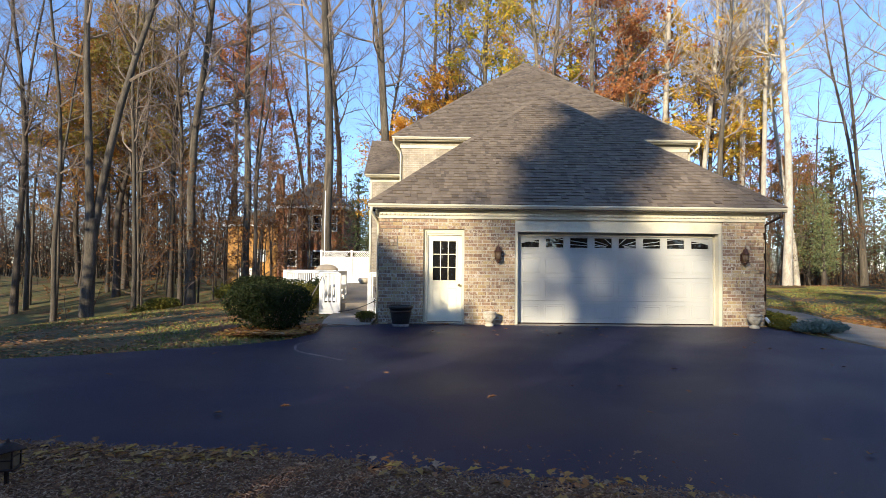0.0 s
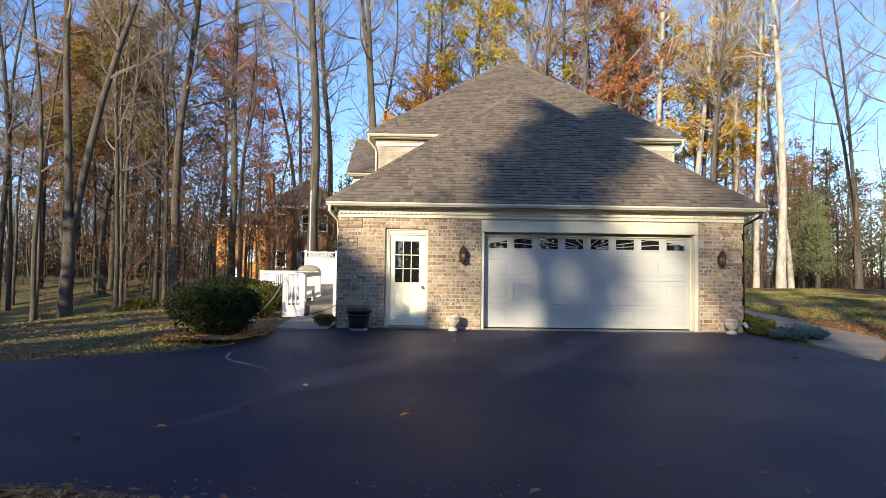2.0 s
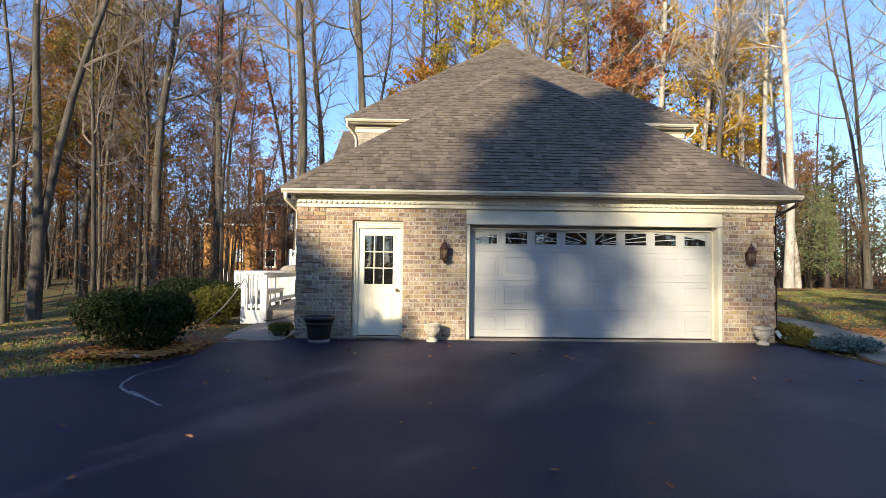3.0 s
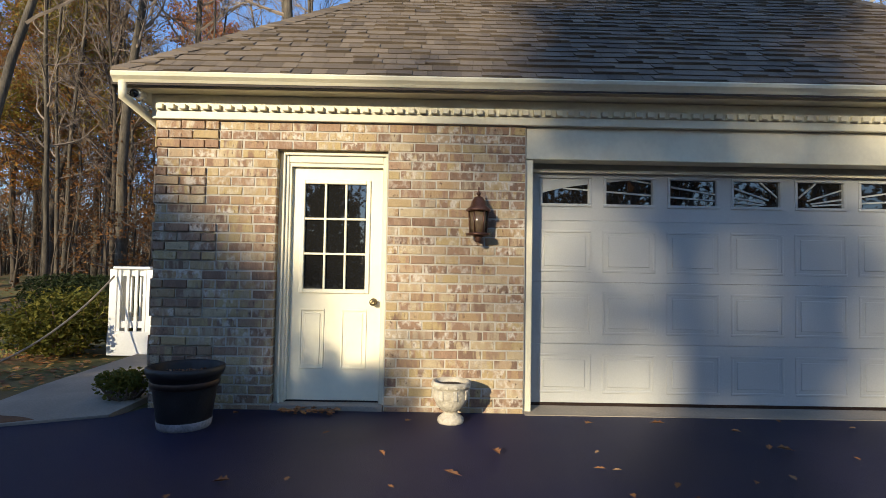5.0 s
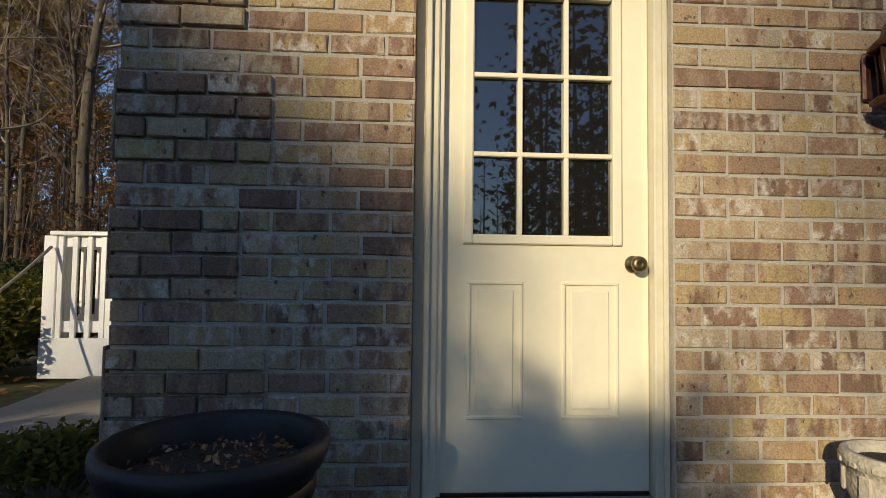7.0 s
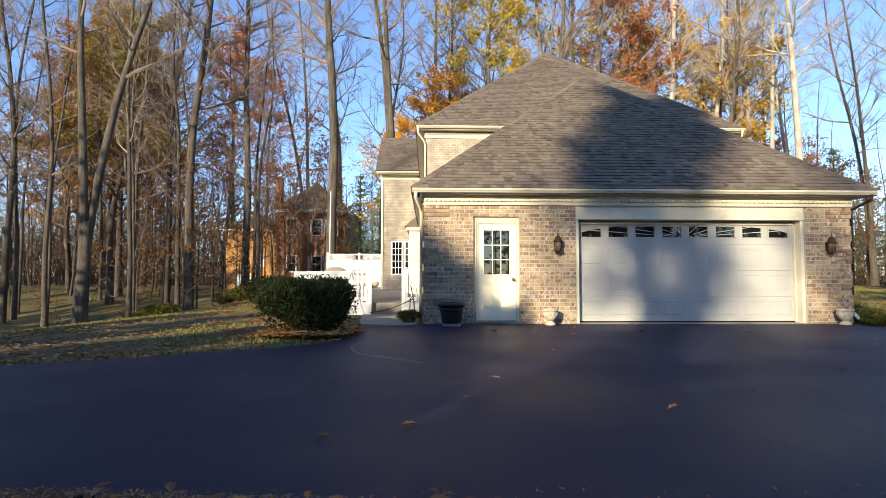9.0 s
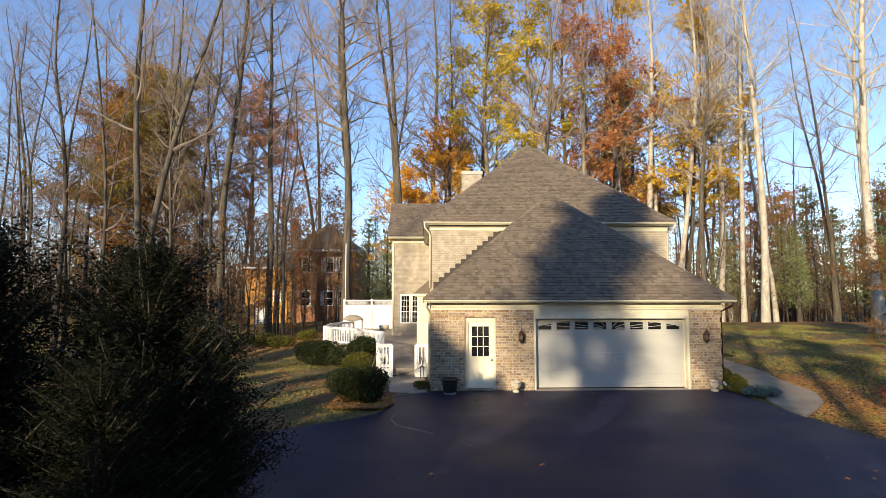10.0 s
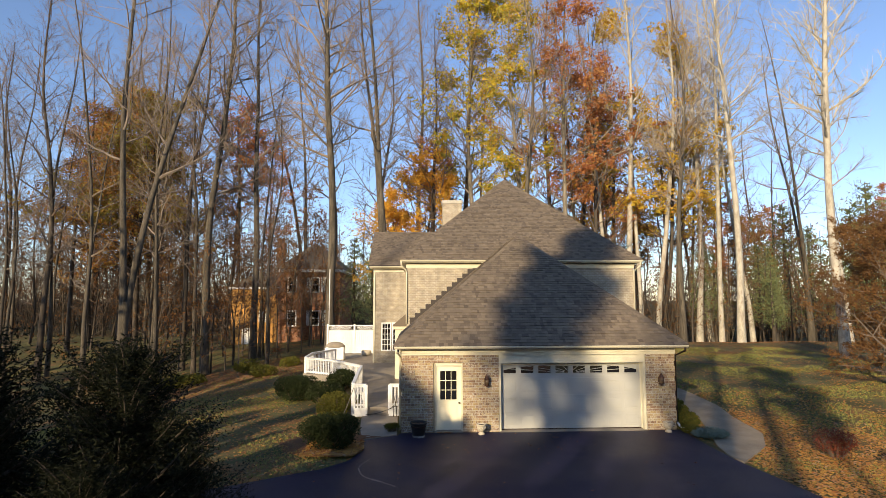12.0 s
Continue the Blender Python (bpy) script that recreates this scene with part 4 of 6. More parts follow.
def make_tree(name, seed, h, r, bare, limbs, spread, bark, label, category="tree", leaf=None, leaf_n=0, leaf_size=0.12, fork=0, twigs=5, low_leaf=0.0, rise=0.075, splay=0.95, crook=0.05, subs=6, group="trees of the wood", clump=0.55, fork_at=0.4):
    """A broadleaf tree: tapered crooked trunk, sinuous limbs in three orders, and leaves in clumps on some of them."""
    rng = random.Random(seed)
    top = base(name, 0, 0, 0, label, category, group)
    tv, tf, bv, bf, tips = [], [], [], [], []
    n = 18
    p, d = Vector((0, 0, -0.3)), Vector((rng.uniform(-0.03, 0.03), rng.uniform(-0.03, 0.03), 1))
    pts, radii = [p.copy()], [r * 1.3]
    split = max(1, int(n * fork_at)) if fork else n
    lean = Vector((rng.gauss(0, crook), rng.gauss(0, crook), 0))
    for k in range(n):
        lean = lean * 0.6 + Vector((rng.gauss(0, crook), rng.gauss(0, crook), 0)) * 0.6
        d = (d + lean + Vector((-p.x, -p.y, 0)) * 0.012 + Vector((0, 0, 0.22))).normalized()
        p = p + d * (h / n)
        pts.append(p.copy())
        radii.append(r * (1.08 if k == 0 else 1.0 - 0.86 * ((k + 1) / n) ** 1.15))
        if k == split:
            break
    tube_into(tv, tf, pts, radii, 9)
    stems = [(pts, radii)]
    for s in range(fork):
        a = 2 * math.pi * (s / fork + rng.random() * 0.2)
        fp, fr = bough(rng, pts[-2], Vector((math.cos(a) * 0.05, math.sin(a) * 0.05, 1)), h * (1 - fork_at) * rng.uniform(0.9, 1.08), radii[-1] * 0.78, 12, 0.10, 0.028, 0.12)
        tube_into(tv, tf, fp, fr, 8)
        stems.append((fp, fr))
    tone = Vector((rng.uniform(0, 99), rng.uniform(0, 99), rng.uniform(0, 99)))
    for s in range(limbs):
        pts_s, rad_s = stems[0] if len(stems) == 1 else stems[1 + s % (len(stems) - 1)]
        lo = bare if len(stems) == 1 else max(0.06, (bare - fork_at) / (1 - fork_at))
        f = lo + (0.99 - lo) * (s + rng.random()) / limbs
        g = (f - lo) / (1 - lo)
        k = min(int(f * (len(pts_s) - 1)), len(pts_s) - 2)
        q = pts_s[k].lerp(pts_s[k + 1], f * (len(pts_s) - 1) - k)
        a = s * 2.4 + rng.uniform(-0.6, 0.6)
        steep = radians(22 + 38 * splay * g + rng.uniform(-14, 18))
        ln = spread * (1.2 - 0.8 * g) * (0.55 + 0.45 * min(1.0, g * 5)) * rng.uniform(0.6, 1.3)
        rr = min(rad_s[k] * rng.uniform(0.34, 0.55), 0.022 * ln + 0.012)
        lp, lr = bough(rng, q, Vector((math.cos(a) * math.cos(steep), math.sin(a) * math.cos(steep), math.sin(steep))), ln, rr, 7, rise, 0.13)
        tube_into(bv, bf, lp, lr, 4)
        for t in range(subs):
            ft = (0.22 + 0.78 * (t + rng.random()) / subs) * 7
            kk = min(int(ft), 6)
            at = lp[kk].lerp(lp[kk + 1], ft - kk)
            dirn = (lp[kk + 1] - lp[kk]).normalized()
            sl = ln * (0.62 - 0.045 * ft) * rng.uniform(0.55, 1.2)
            sp, sr = bough(rng, at, side_way(rng, dirn, radians(rng.uniform(28, 62))), sl, max(0.010, lr[kk] * 0.55), 3, rise * 0.9, 0.17, 0.4)
            tube_into(bv, bf, sp, sr, 3)
            leafed = noise.noise((at + tone) * 0.42) + rng.uniform(-0.25, 0.25) > 0.35 - clump
            for u in range(twigs):
                fu = (0.2 + 0.8 * (u + rng.random()) / twigs) * 3
                k3 = min(int(fu), 2)
                c = sp[k3].lerp(sp[k3 + 1], fu - k3)
                d3 = side_way(rng, (sp[k3 + 1] - sp[k3]).normalized(), radians(rng.uniform(20, 58)))
                tl = (0.35 + 0.42 * sl) * rng.uniform(0.5, 1.1)
                knee = c + d3 * tl * 0.5
                end = knee + (d3 + Vector((rng.gauss(0, 0.25), rng.gauss(0, 0.25), rng.gauss(0.15, 0.25)))).normalized() * tl * 0.5
                if u % 3:
                    spike_into(bv, bf, c, end, max(0.006, sr[k3] * 0.5))
                else:
                    twig_into(bv, bf, c, knee, end, max(0.005, sr[k3] * 0.5))
                if leafed:
                    tips.extend((end, knee))
    listed("trunk", tv, tf, bark, top, smooth=True)
    listed("crown", bv, bf, SUNLIT_TWIGS.get(bark.name, bark), top)
    if leaf is not None and leaf_n and tips:
        lv, lf = [], []
        zmin, zmax = min(t.z for t in tips), max(t.z for t in tips)
        cut = zmin + (zmax - zmin) * low_leaf
        for t in range(leaf_n):
            c = rng.choice(tips)
            if c.z < cut:
                continue
            leaf_into(lv, lf, c + Vector((rng.gauss(0, 1), rng.gauss(0, 1), rng.gauss(0, 0.7))) * leaf_size * 1.7, leaf_size * rng.uniform(0.5, 1.35), rng)
        listed("foliage", lv, lf, leaf, top)
    return top


def make_conifer(name, seed, h, r, label, leaf, n_whorl=26, clump=0.16, dens=1.0, bark=M_bark_dark, taper=1.0, lift=0.05, group="evergreens", start=0.06, wide=0.55, fuzz=0.8):
    """An evergreen: a straight trunk, whorls of spreading boughs, and needle sprays along them."""
    rng = random.Random(seed)
    top = base(name, 0, 0, 0, label, "evergreen tree", group)
    tv, tf, bv, bf, lv, lf = [], [], [], [], [], []
    pts = [Vector((0.02 * math.sin(k), 0.02 * math.cos(k * 1.3), -0.2 + (h + 0.1) * k / 8)) for k in range(9)]
    tube_into(tv, tf, pts, [0.024 * h * (1.05 - k / 8) + 0.01 for k in range(9)], 8)
    for k in range(n_whorl):
        f = start + (1 - start) * (k + 0.3 * rng.random()) / n_whorl
        z = h * f
        reach = r * (1 - f) ** taper * rng.uniform(0.7, 1.2) + 0.12
        nb = rng.randint(5, 7)
        off = rng.random() * 6
        for b in range(nb):
            a = off + 2 * math.pi * (b + rng.uniform(-0.3, 0.3)) / nb
            ln = reach * rng.uniform(0.55, 1.2) * (1 + 0.22 * math.sin(2.7 * a + 17 * f))
            way = Vector((math.cos(a), math.sin(a), lift + 0.25 * f))
            lp, lr = limb(rng, Vector((0, 0, z)), way, ln, 0.012 + 0.012 * ln, 4, 0.06, 0.08)
            tube_into(bv, bf, lp, lr, 4)
            m = int(dens * (6 + 26 * ln))
            for s in range(m):
                t = rng.uniform(0.15, 1.02) * 4
                i = min(int(t), 3)
                c = lp[i].lerp(lp[i + 1], min(1.1, t - i))
                sp = 0.10 + 0.16 * ln * (1 - 0.3 * t / 4)
                leaf_into(lv, lf, c + Vector((rng.gauss(0, 1), rng.gauss(0, 1), rng.gauss(0, 0.6))) * sp * fuzz, clump * rng.uniform(0.6, 1.4), rng, wide)
    listed("trunk", tv, tf, bark, top, smooth=True)
    tagged(listed("bough", bv, bf, bark, top), kind="stuff")
    listed("foliage", lv, lf, leaf, top)
    return top


def put(ob, x, y, rz=0.0, s=1.0, z=None):
    ob.matrix_world = pose(x, y, ground_z(x, y) - 0.03 if z is None else z, 0, 0, rz) @ Matrix.Scale(s, 4)
    return ob


def again(ob, x, y, rz=0.0, s=1.0, z=None):
    m = pose(x, y, ground_z(x, y) - 0.03 if z is None else z, 0, 0, rz) @ Matrix.Scale(s, 4)
    made = copy_thing(ob, m)
    made.matrix_world = m
    return made


BARE = "tall bare grey-barked forest tree in autumn"
tall_a = put(make_tree("forest_tree", 11, 43, 0.34, 0.36, 38, 7.4, M_bark_mid, BARE, twigs=13, subs=9), -17.1, 28, 20)
tall_b = put(make_tree("forest_tree", 12, 43, 0.36, 0.38, 44, 6.8, M_bark_mid, "tall bare forest tree forking into two stems", fork=2, fork_at=0.12, twigs=12, subs=8), -19.6, 20, 10)
tall_c = put(make_tree("forest_tree", 13, 36, 0.25, 0.26, 36, 5.8, M_bark_dark, "tall bare dark-barked forest tree in autumn", twigs=11, subs=8), -31.8, 30, 200)
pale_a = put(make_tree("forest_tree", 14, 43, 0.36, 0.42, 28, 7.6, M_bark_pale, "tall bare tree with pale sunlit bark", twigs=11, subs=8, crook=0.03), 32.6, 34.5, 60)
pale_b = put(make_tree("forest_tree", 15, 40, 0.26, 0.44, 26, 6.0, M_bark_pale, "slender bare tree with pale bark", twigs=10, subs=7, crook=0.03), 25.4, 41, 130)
oak = put(make_tree("oak_tree", 16, 23, 0.28, 0.26, 24, 7.5, M_bark_dark, "forest tree thick with rust-brown leaves", leaf=L_oak, leaf_n=13000, leaf_size=0.15, low_leaf=0.12, twigs=4, subs=6, splay=0.6, clump=0.7), -29.5, 41, 0, 1.12)
olive_oak = put(make_tree("oak_tree", 28, 24, 0.28, 0.3, 22, 7.0, M_bark_dark, "forest tree with olive and yellowing leaves", leaf=L_oliveoak, leaf_n=12000, leaf_size=0.15, low_leaf=0.2, twigs=4, subs=6, splay=0.7, clump=0.6), -28.0, 37, 0, 1.1)
rust = put(make_tree("oak_tree", 17, 23, 0.24, 0.26, 22, 6.5, M_bark_dark, "forest tree with thin russet autumn leaves", leaf=L_red, leaf_n=6000, leaf_size=0.13, low_leaf=0.1, twigs=4, subs=6, clump=0.35), -20.8, 46, 0, 1.15)
maple = put(make_tree("maple_tree", 18, 15.5, 0.2, 0.25, 22, 5.0, M_bark_dark, "small maple in full orange autumn leaf", leaf=L_orange, leaf_n=9000, leaf_size=0.14, splay=0.7), 2.0, 40.5, 0, 1.22)
gold = put(make_tree("tulip_tree", 19, 38, 0.30, 0.34, 28, 6.0, M_bark, "tall tree with yellow and green autumn leaves", leaf=L_yellow, leaf_n=10500, leaf_size=0.16, twigs=5, subs=7, clump=0.42), 8.0, 38, 0, 1.12)
russet = put(make_tree("oak_tree", 20, 39, 0.30, 0.34, 28, 6.0, M_bark, "tall oak with red-brown autumn leaves", leaf=L_red, leaf_n=8500, leaf_size=0.15, twigs=5, subs=7, clump=0.42), 15.9, 38, 0, 1.08)
under = put(make_tree("sapling", 21, 9.5, 0.06, 0.12, 12, 3.0, M_bark_dark, "thin understorey sapling with a few brown leaves", leaf=L_brown, leaf_n=420, leaf_size=0.10, twigs=2, subs=4, group="saplings"), -13, 24, 0)
amber = put(make_tree("hickory_tree", 22, 31, 0.24, 0.3, 26, 5.0, M_bark_dark, "tree with amber and olive autumn leaves", leaf=L_gold, leaf_n=8000, leaf_size=0.17, twigs=4, subs=6, clump=0.4), 29.0, 44, 0, 1.15)
spindle = put(make_tree("forest_tree", 23, 34, 0.17, 0.32, 24, 4.6, M_bark_mid, "slim bare forest tree in autumn", twigs=7, subs=6, crook=0.06), -24.4, 24, 0)
far_tree = put(make_tree("forest_tree", 24, 34, 0.22, 0.26, 18, 6.0, M_bark_dark, "distant bare forest tree in autumn", twigs=3, subs=4), -36, 62, 0)
thicket = put(make_tree("forest_tree", 26, 18, 0.12, 0.10, 26, 4.6, M_bark_dark, "crowded dark woodland tree with a few brown leaves", leaf=L_brown, leaf_n=900, leaf_size=0.12, twigs=5, subs=6, crook=0.07, clump=0.3), -38, 52, 0)

for ob, x, y, rz, s in (
        (tall_a, -6.6, 26, 140, 1.05), (tall_b, -2.3, 28, 80, 1.0), (tall_c, -10.9, 24, 40, 0.54), (tall_c, 1.9, 40, 90, 1.0), (spindle, -20.2, 26, 70, 1.0),
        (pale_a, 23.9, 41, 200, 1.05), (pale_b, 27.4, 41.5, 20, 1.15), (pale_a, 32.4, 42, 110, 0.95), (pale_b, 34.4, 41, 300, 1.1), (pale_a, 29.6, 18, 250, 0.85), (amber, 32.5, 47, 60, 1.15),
        (tall_a, 27.5, 36, 10, 0.9), (tall_b, 20, 46, 200, 0.95), (pale_b, 22.4, 42, 260, 1.0), (amber, 25.5, 45, 150, 1.3),
        (gold, 12.5, 44, 130, 1.12), (rust, 19.5, 41, 30, 1.3), (maple, -2.5, 40, 50, 0.95), (oak, 24, 50, 220, 1.1), (tall_a, 6.0, 44, 300, 1.05), (tall_a, 11.5, 36, 33, 0.95), (pale_b, 38, 41, 190, 1.0),
        (tall_a, -9.5, 46, 210, 1.05), (tall_b, -14.0, 52, 120, 1.0), (tall_a, 0.5, 50, 75, 1.1), (tall_b, 9.0, 52, 310, 1.0), (tall_a, 17.5, 50, 250, 1.1), (tall_a, 23.0, 54, 15, 1.1), (pale_a, 37.0, 48, 280, 1.05), (tall_c, -4.5, 55, 10, 1.15), (tall_b, 44.0, 40, 45, 0.9), (pale_a, 40.0, 30, 325, 0.8)):
    again(ob, x, y, rz, s)

wood = random.Random(77)


def scatter(kinds, n, x0, x1, y0, y1, s0=0.8, s1=1.15, clear=()):
    done = 0
    while done < n:
        x, y = wood.uniform(x0, x1), wood.uniform(y0, y1)
        if any(a < x < b and c < y < d for a, b, c, d in clear):
            continue
        again(wood.choice(kinds), x, y, wood.uniform(0, 360), wood.uniform(s0, s1))
        done += 1


NEIGHBOUR = (-24, -3, 37, 60)
again(oak, -35.5, 43, 140, 1.04)
again(olive_oak, -33.5, 45, 250, 1.08)
again(oak, -31, 48, 310, 1.12)
again(rust, -17.2, 47.5, 200, 0.98)
again(rust, -23, 49, 90, 1.12)
again(rust, -41, 52, 20, 1.1)
scatter([tall_a, tall_c, spindle, spindle], 18, -52, -13, 22, 54, 0.75, 1.05, clear=[NEIGHBOUR])
scatter([spindle], 9, -48, -14, 24, 42, 0.7, 1.05, clear=[(-24, -3, 33, 60)])
scatter([thicket], 34, -66, -12, 38, 70, 0.6, 1.1, clear=[NEIGHBOUR])
scatter([thicket], 6, -26, 8, 61, 80, 0.7, 1.1)
scatter([under], 14, -46, -9, 24, 56, 0.6, 1.2, clear=[NEIGHBOUR])
scatter([far_tree], 24, -95, 10, 66, 115, 0.6, 0.85)
scatter([tall_c, pale_b, spindle, spindle, rust], 16, 2, 46, 44, 78)
scatter([thicket], 8, 16, 50, 46, 70, 0.7, 1.1)
scatter([under], 14, 24, 48, 36, 60, 0.7, 1.3)
for ob, x, y, rz, s in ((rust, 38.5, 47, 40, 0.72), (oak, 43, 50, 160, 0.66), (thicket, 36, 40.5, 0, 0.9), (thicket, 40, 42, 70, 0.8), (thicket, 44.5, 41, 200, 0.8), (thicket, 30, 39, 20, 0.8), (tall_c, 30.5, 46, 90, 0.9), (tall_b, 36, 50, 10, 0.85)):
    again(ob, x, y, rz, s)
scatter([far_tree, spindle, rust], 18, 45, 100, 38, 100)
scatter([tall_c, spindle], 2, -48, -30, 5, 18)
scatter([under], 7, -17, -8.5, 27, 37, 0.8, 1.25)
for x, y, s in ((-13.5, 33, 1.2), (-11.5, 29, 1.0), (-9.6, 34, 1.3), (-15.8, 31, 1.1)):
    again(under, x, y, 40 * x, s)
again(thicket, -11.6, 33, 15, 0.9)
again(thicket, -14.6, 36, 115, 0.8)
for x, y, s in ((-16.8, 34, 0.75), (-12.8, 38.5, 0.8), (-9.2, 37, 0.85), (-18.6, 36.5, 0.7), (-7.6, 33.5, 0.7)):
    again(thicket, x, y, 70 * x, s)

pine = put(make_conifer("pine_tree", 31, 15, 3.6, "tall soft green pine at the lawn's far edge", L_pine, 13, 0.20, 0.55, taper=0.6, start=0.2, lift=0.22, fuzz=1.4, wide=0.35), 50.4, 48)
for x, y, s in ((46, 52, 1.15), (55, 44, 1.3), (58, 50, 1.2), (43, 45, 0.8), (62, 42, 1.2), (40, 40, 0.55), (49, 42, 0.9), (53, 56, 1.3), (45, 34, 0.6), (58, 36, 1.0), (39, 50, 0.9), (-4.2, 37, 0.62), (-6.5, 41, 0.75), (52, 36, 0.6), (47, 38, 0.45), (66, 55, 1.1), (37, 36, 0.6), (41, 44, 0.8), (35.2, 46, 0.85)):
    again(pine, x, y, wood.uniform(0, 360), s)

# unseen woods added behind the first viewpoint, towards the low sun, for shade
spruce = put(make_conifer("spruce_tree", 32, 10, 2.4, "dense dark spruce by the drive, mostly added out of view for shade", L_dark, 22, 0.30, 0.45), -30, -23, s=0.9)
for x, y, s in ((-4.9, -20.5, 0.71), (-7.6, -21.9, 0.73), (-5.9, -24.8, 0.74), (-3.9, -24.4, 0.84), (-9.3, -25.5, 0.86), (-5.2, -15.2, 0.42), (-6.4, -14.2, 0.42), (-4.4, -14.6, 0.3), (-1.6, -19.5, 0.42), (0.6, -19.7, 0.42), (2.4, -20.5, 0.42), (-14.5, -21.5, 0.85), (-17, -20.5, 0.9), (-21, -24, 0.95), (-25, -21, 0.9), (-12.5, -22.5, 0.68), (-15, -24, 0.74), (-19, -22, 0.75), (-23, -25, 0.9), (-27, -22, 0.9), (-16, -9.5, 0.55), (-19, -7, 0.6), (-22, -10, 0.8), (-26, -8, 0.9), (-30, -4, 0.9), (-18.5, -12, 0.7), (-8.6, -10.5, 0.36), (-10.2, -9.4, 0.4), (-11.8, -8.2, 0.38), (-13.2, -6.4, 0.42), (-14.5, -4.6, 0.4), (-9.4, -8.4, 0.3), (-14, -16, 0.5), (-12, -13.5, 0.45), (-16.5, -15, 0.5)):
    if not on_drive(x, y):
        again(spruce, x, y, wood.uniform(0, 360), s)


def sunward(kinds, n, u0, u1, d0, d1, s0, s1):
    """Adds unseen woods along the line to the sun: u, where their shadow meets the garage front; d, how far off."""
    for k in range(n):
        u, d = wood.uniform(u0, u1), wood.uniform(d0, d1)
        again(wood.choice(kinds), u - 0.465 * d, -0.885 * d, wood.uniform(0, 360), wood.uniform(s0, s1))


# oaks added out of view, crowns shaped to shade garage, roof and lawn
shade_oak = put(make_tree("oak_tree", 25, 26, 0.26, 0.66, 18, 2.3, M_bark_dark, "unseen tall oak, leafy only at its top, added to shade garage and lawn", leaf=L_red, leaf_n=5000, leaf_size=0.17, twigs=4, clump=1.0, rise=0.12), 1.35 - 0.465 * 58, -0.885 * 58)
dapple_oak = put(make_tree("oak_tree", 27, 22, 0.2, 0.55, 16, 3.4, M_bark_dark, "unseen oak with thinning russet leaves, added to dapple garage and lawn", leaf=L_red, leaf_n=900, leaf_size=0.17, twigs=3, subs=4, clump=0.35, rise=0.12), 5.6 - 0.465 * 55, -0.885 * 55)
again(dapple_oak, 8.6 - 0.465 * 58, -0.885 * 58, 120, 1.0)
again(dapple_oak, 6.4 - 0.465 * 50, -0.885 * 50, 200, 0.6)
again(shade_oak, 5.4 - 24.1, -43, 200, 1.0)
again(shade_oak, -24.15, -43.6, 50, 0.63)
again(dapple_oak, -5.6 - 0.465 * 52, -0.885 * 52, 30, 0.9)
again(dapple_oak, -9.5 - 0.465 * 50, -0.885 * 50, 160, 0.95)
# out-of-view trunks placed to streak the side lawn with shadow
shade_trunk = put(make_tree("forest_tree", 29, 24, 0.36, 0.62, 14, 4.0, M_bark_dark, "unseen stout bare tree, placed for its trunk shadow on the side lawn", twigs=3, subs=4, crook=0.02), 10.65 - 19.07, -34)
again(shade_trunk, 11.85 - 20.2, -36, 120, 0.95)
again(shade_oak, -5.5, -34.7, 75, 0.62)
sunward([spindle], 2, 8.5, 10.5, 54, 66, 0.8, 0.95)
sunward([spindle], 2, 19, 26, 44, 60, 0.8, 1.0)
sunward([spindle], 6, -40, -8, 34, 70, 0.8, 1.1)
sunward([far_tree, rust], 12, -10, 50, 98, 118, 0.75, 0.9)
sunward([far_tree], 4, -70, -28, 15, 60, 0.8, 1.0)
scatter([under], 14, -34, -12, -32, -22, 0.6, 0.9)

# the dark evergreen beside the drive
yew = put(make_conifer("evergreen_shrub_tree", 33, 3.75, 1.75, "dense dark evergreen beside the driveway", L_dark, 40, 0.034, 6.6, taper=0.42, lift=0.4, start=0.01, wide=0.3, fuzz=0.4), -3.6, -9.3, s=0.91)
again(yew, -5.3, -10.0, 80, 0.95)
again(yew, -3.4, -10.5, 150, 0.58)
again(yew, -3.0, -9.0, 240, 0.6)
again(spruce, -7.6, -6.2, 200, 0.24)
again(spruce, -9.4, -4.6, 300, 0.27)


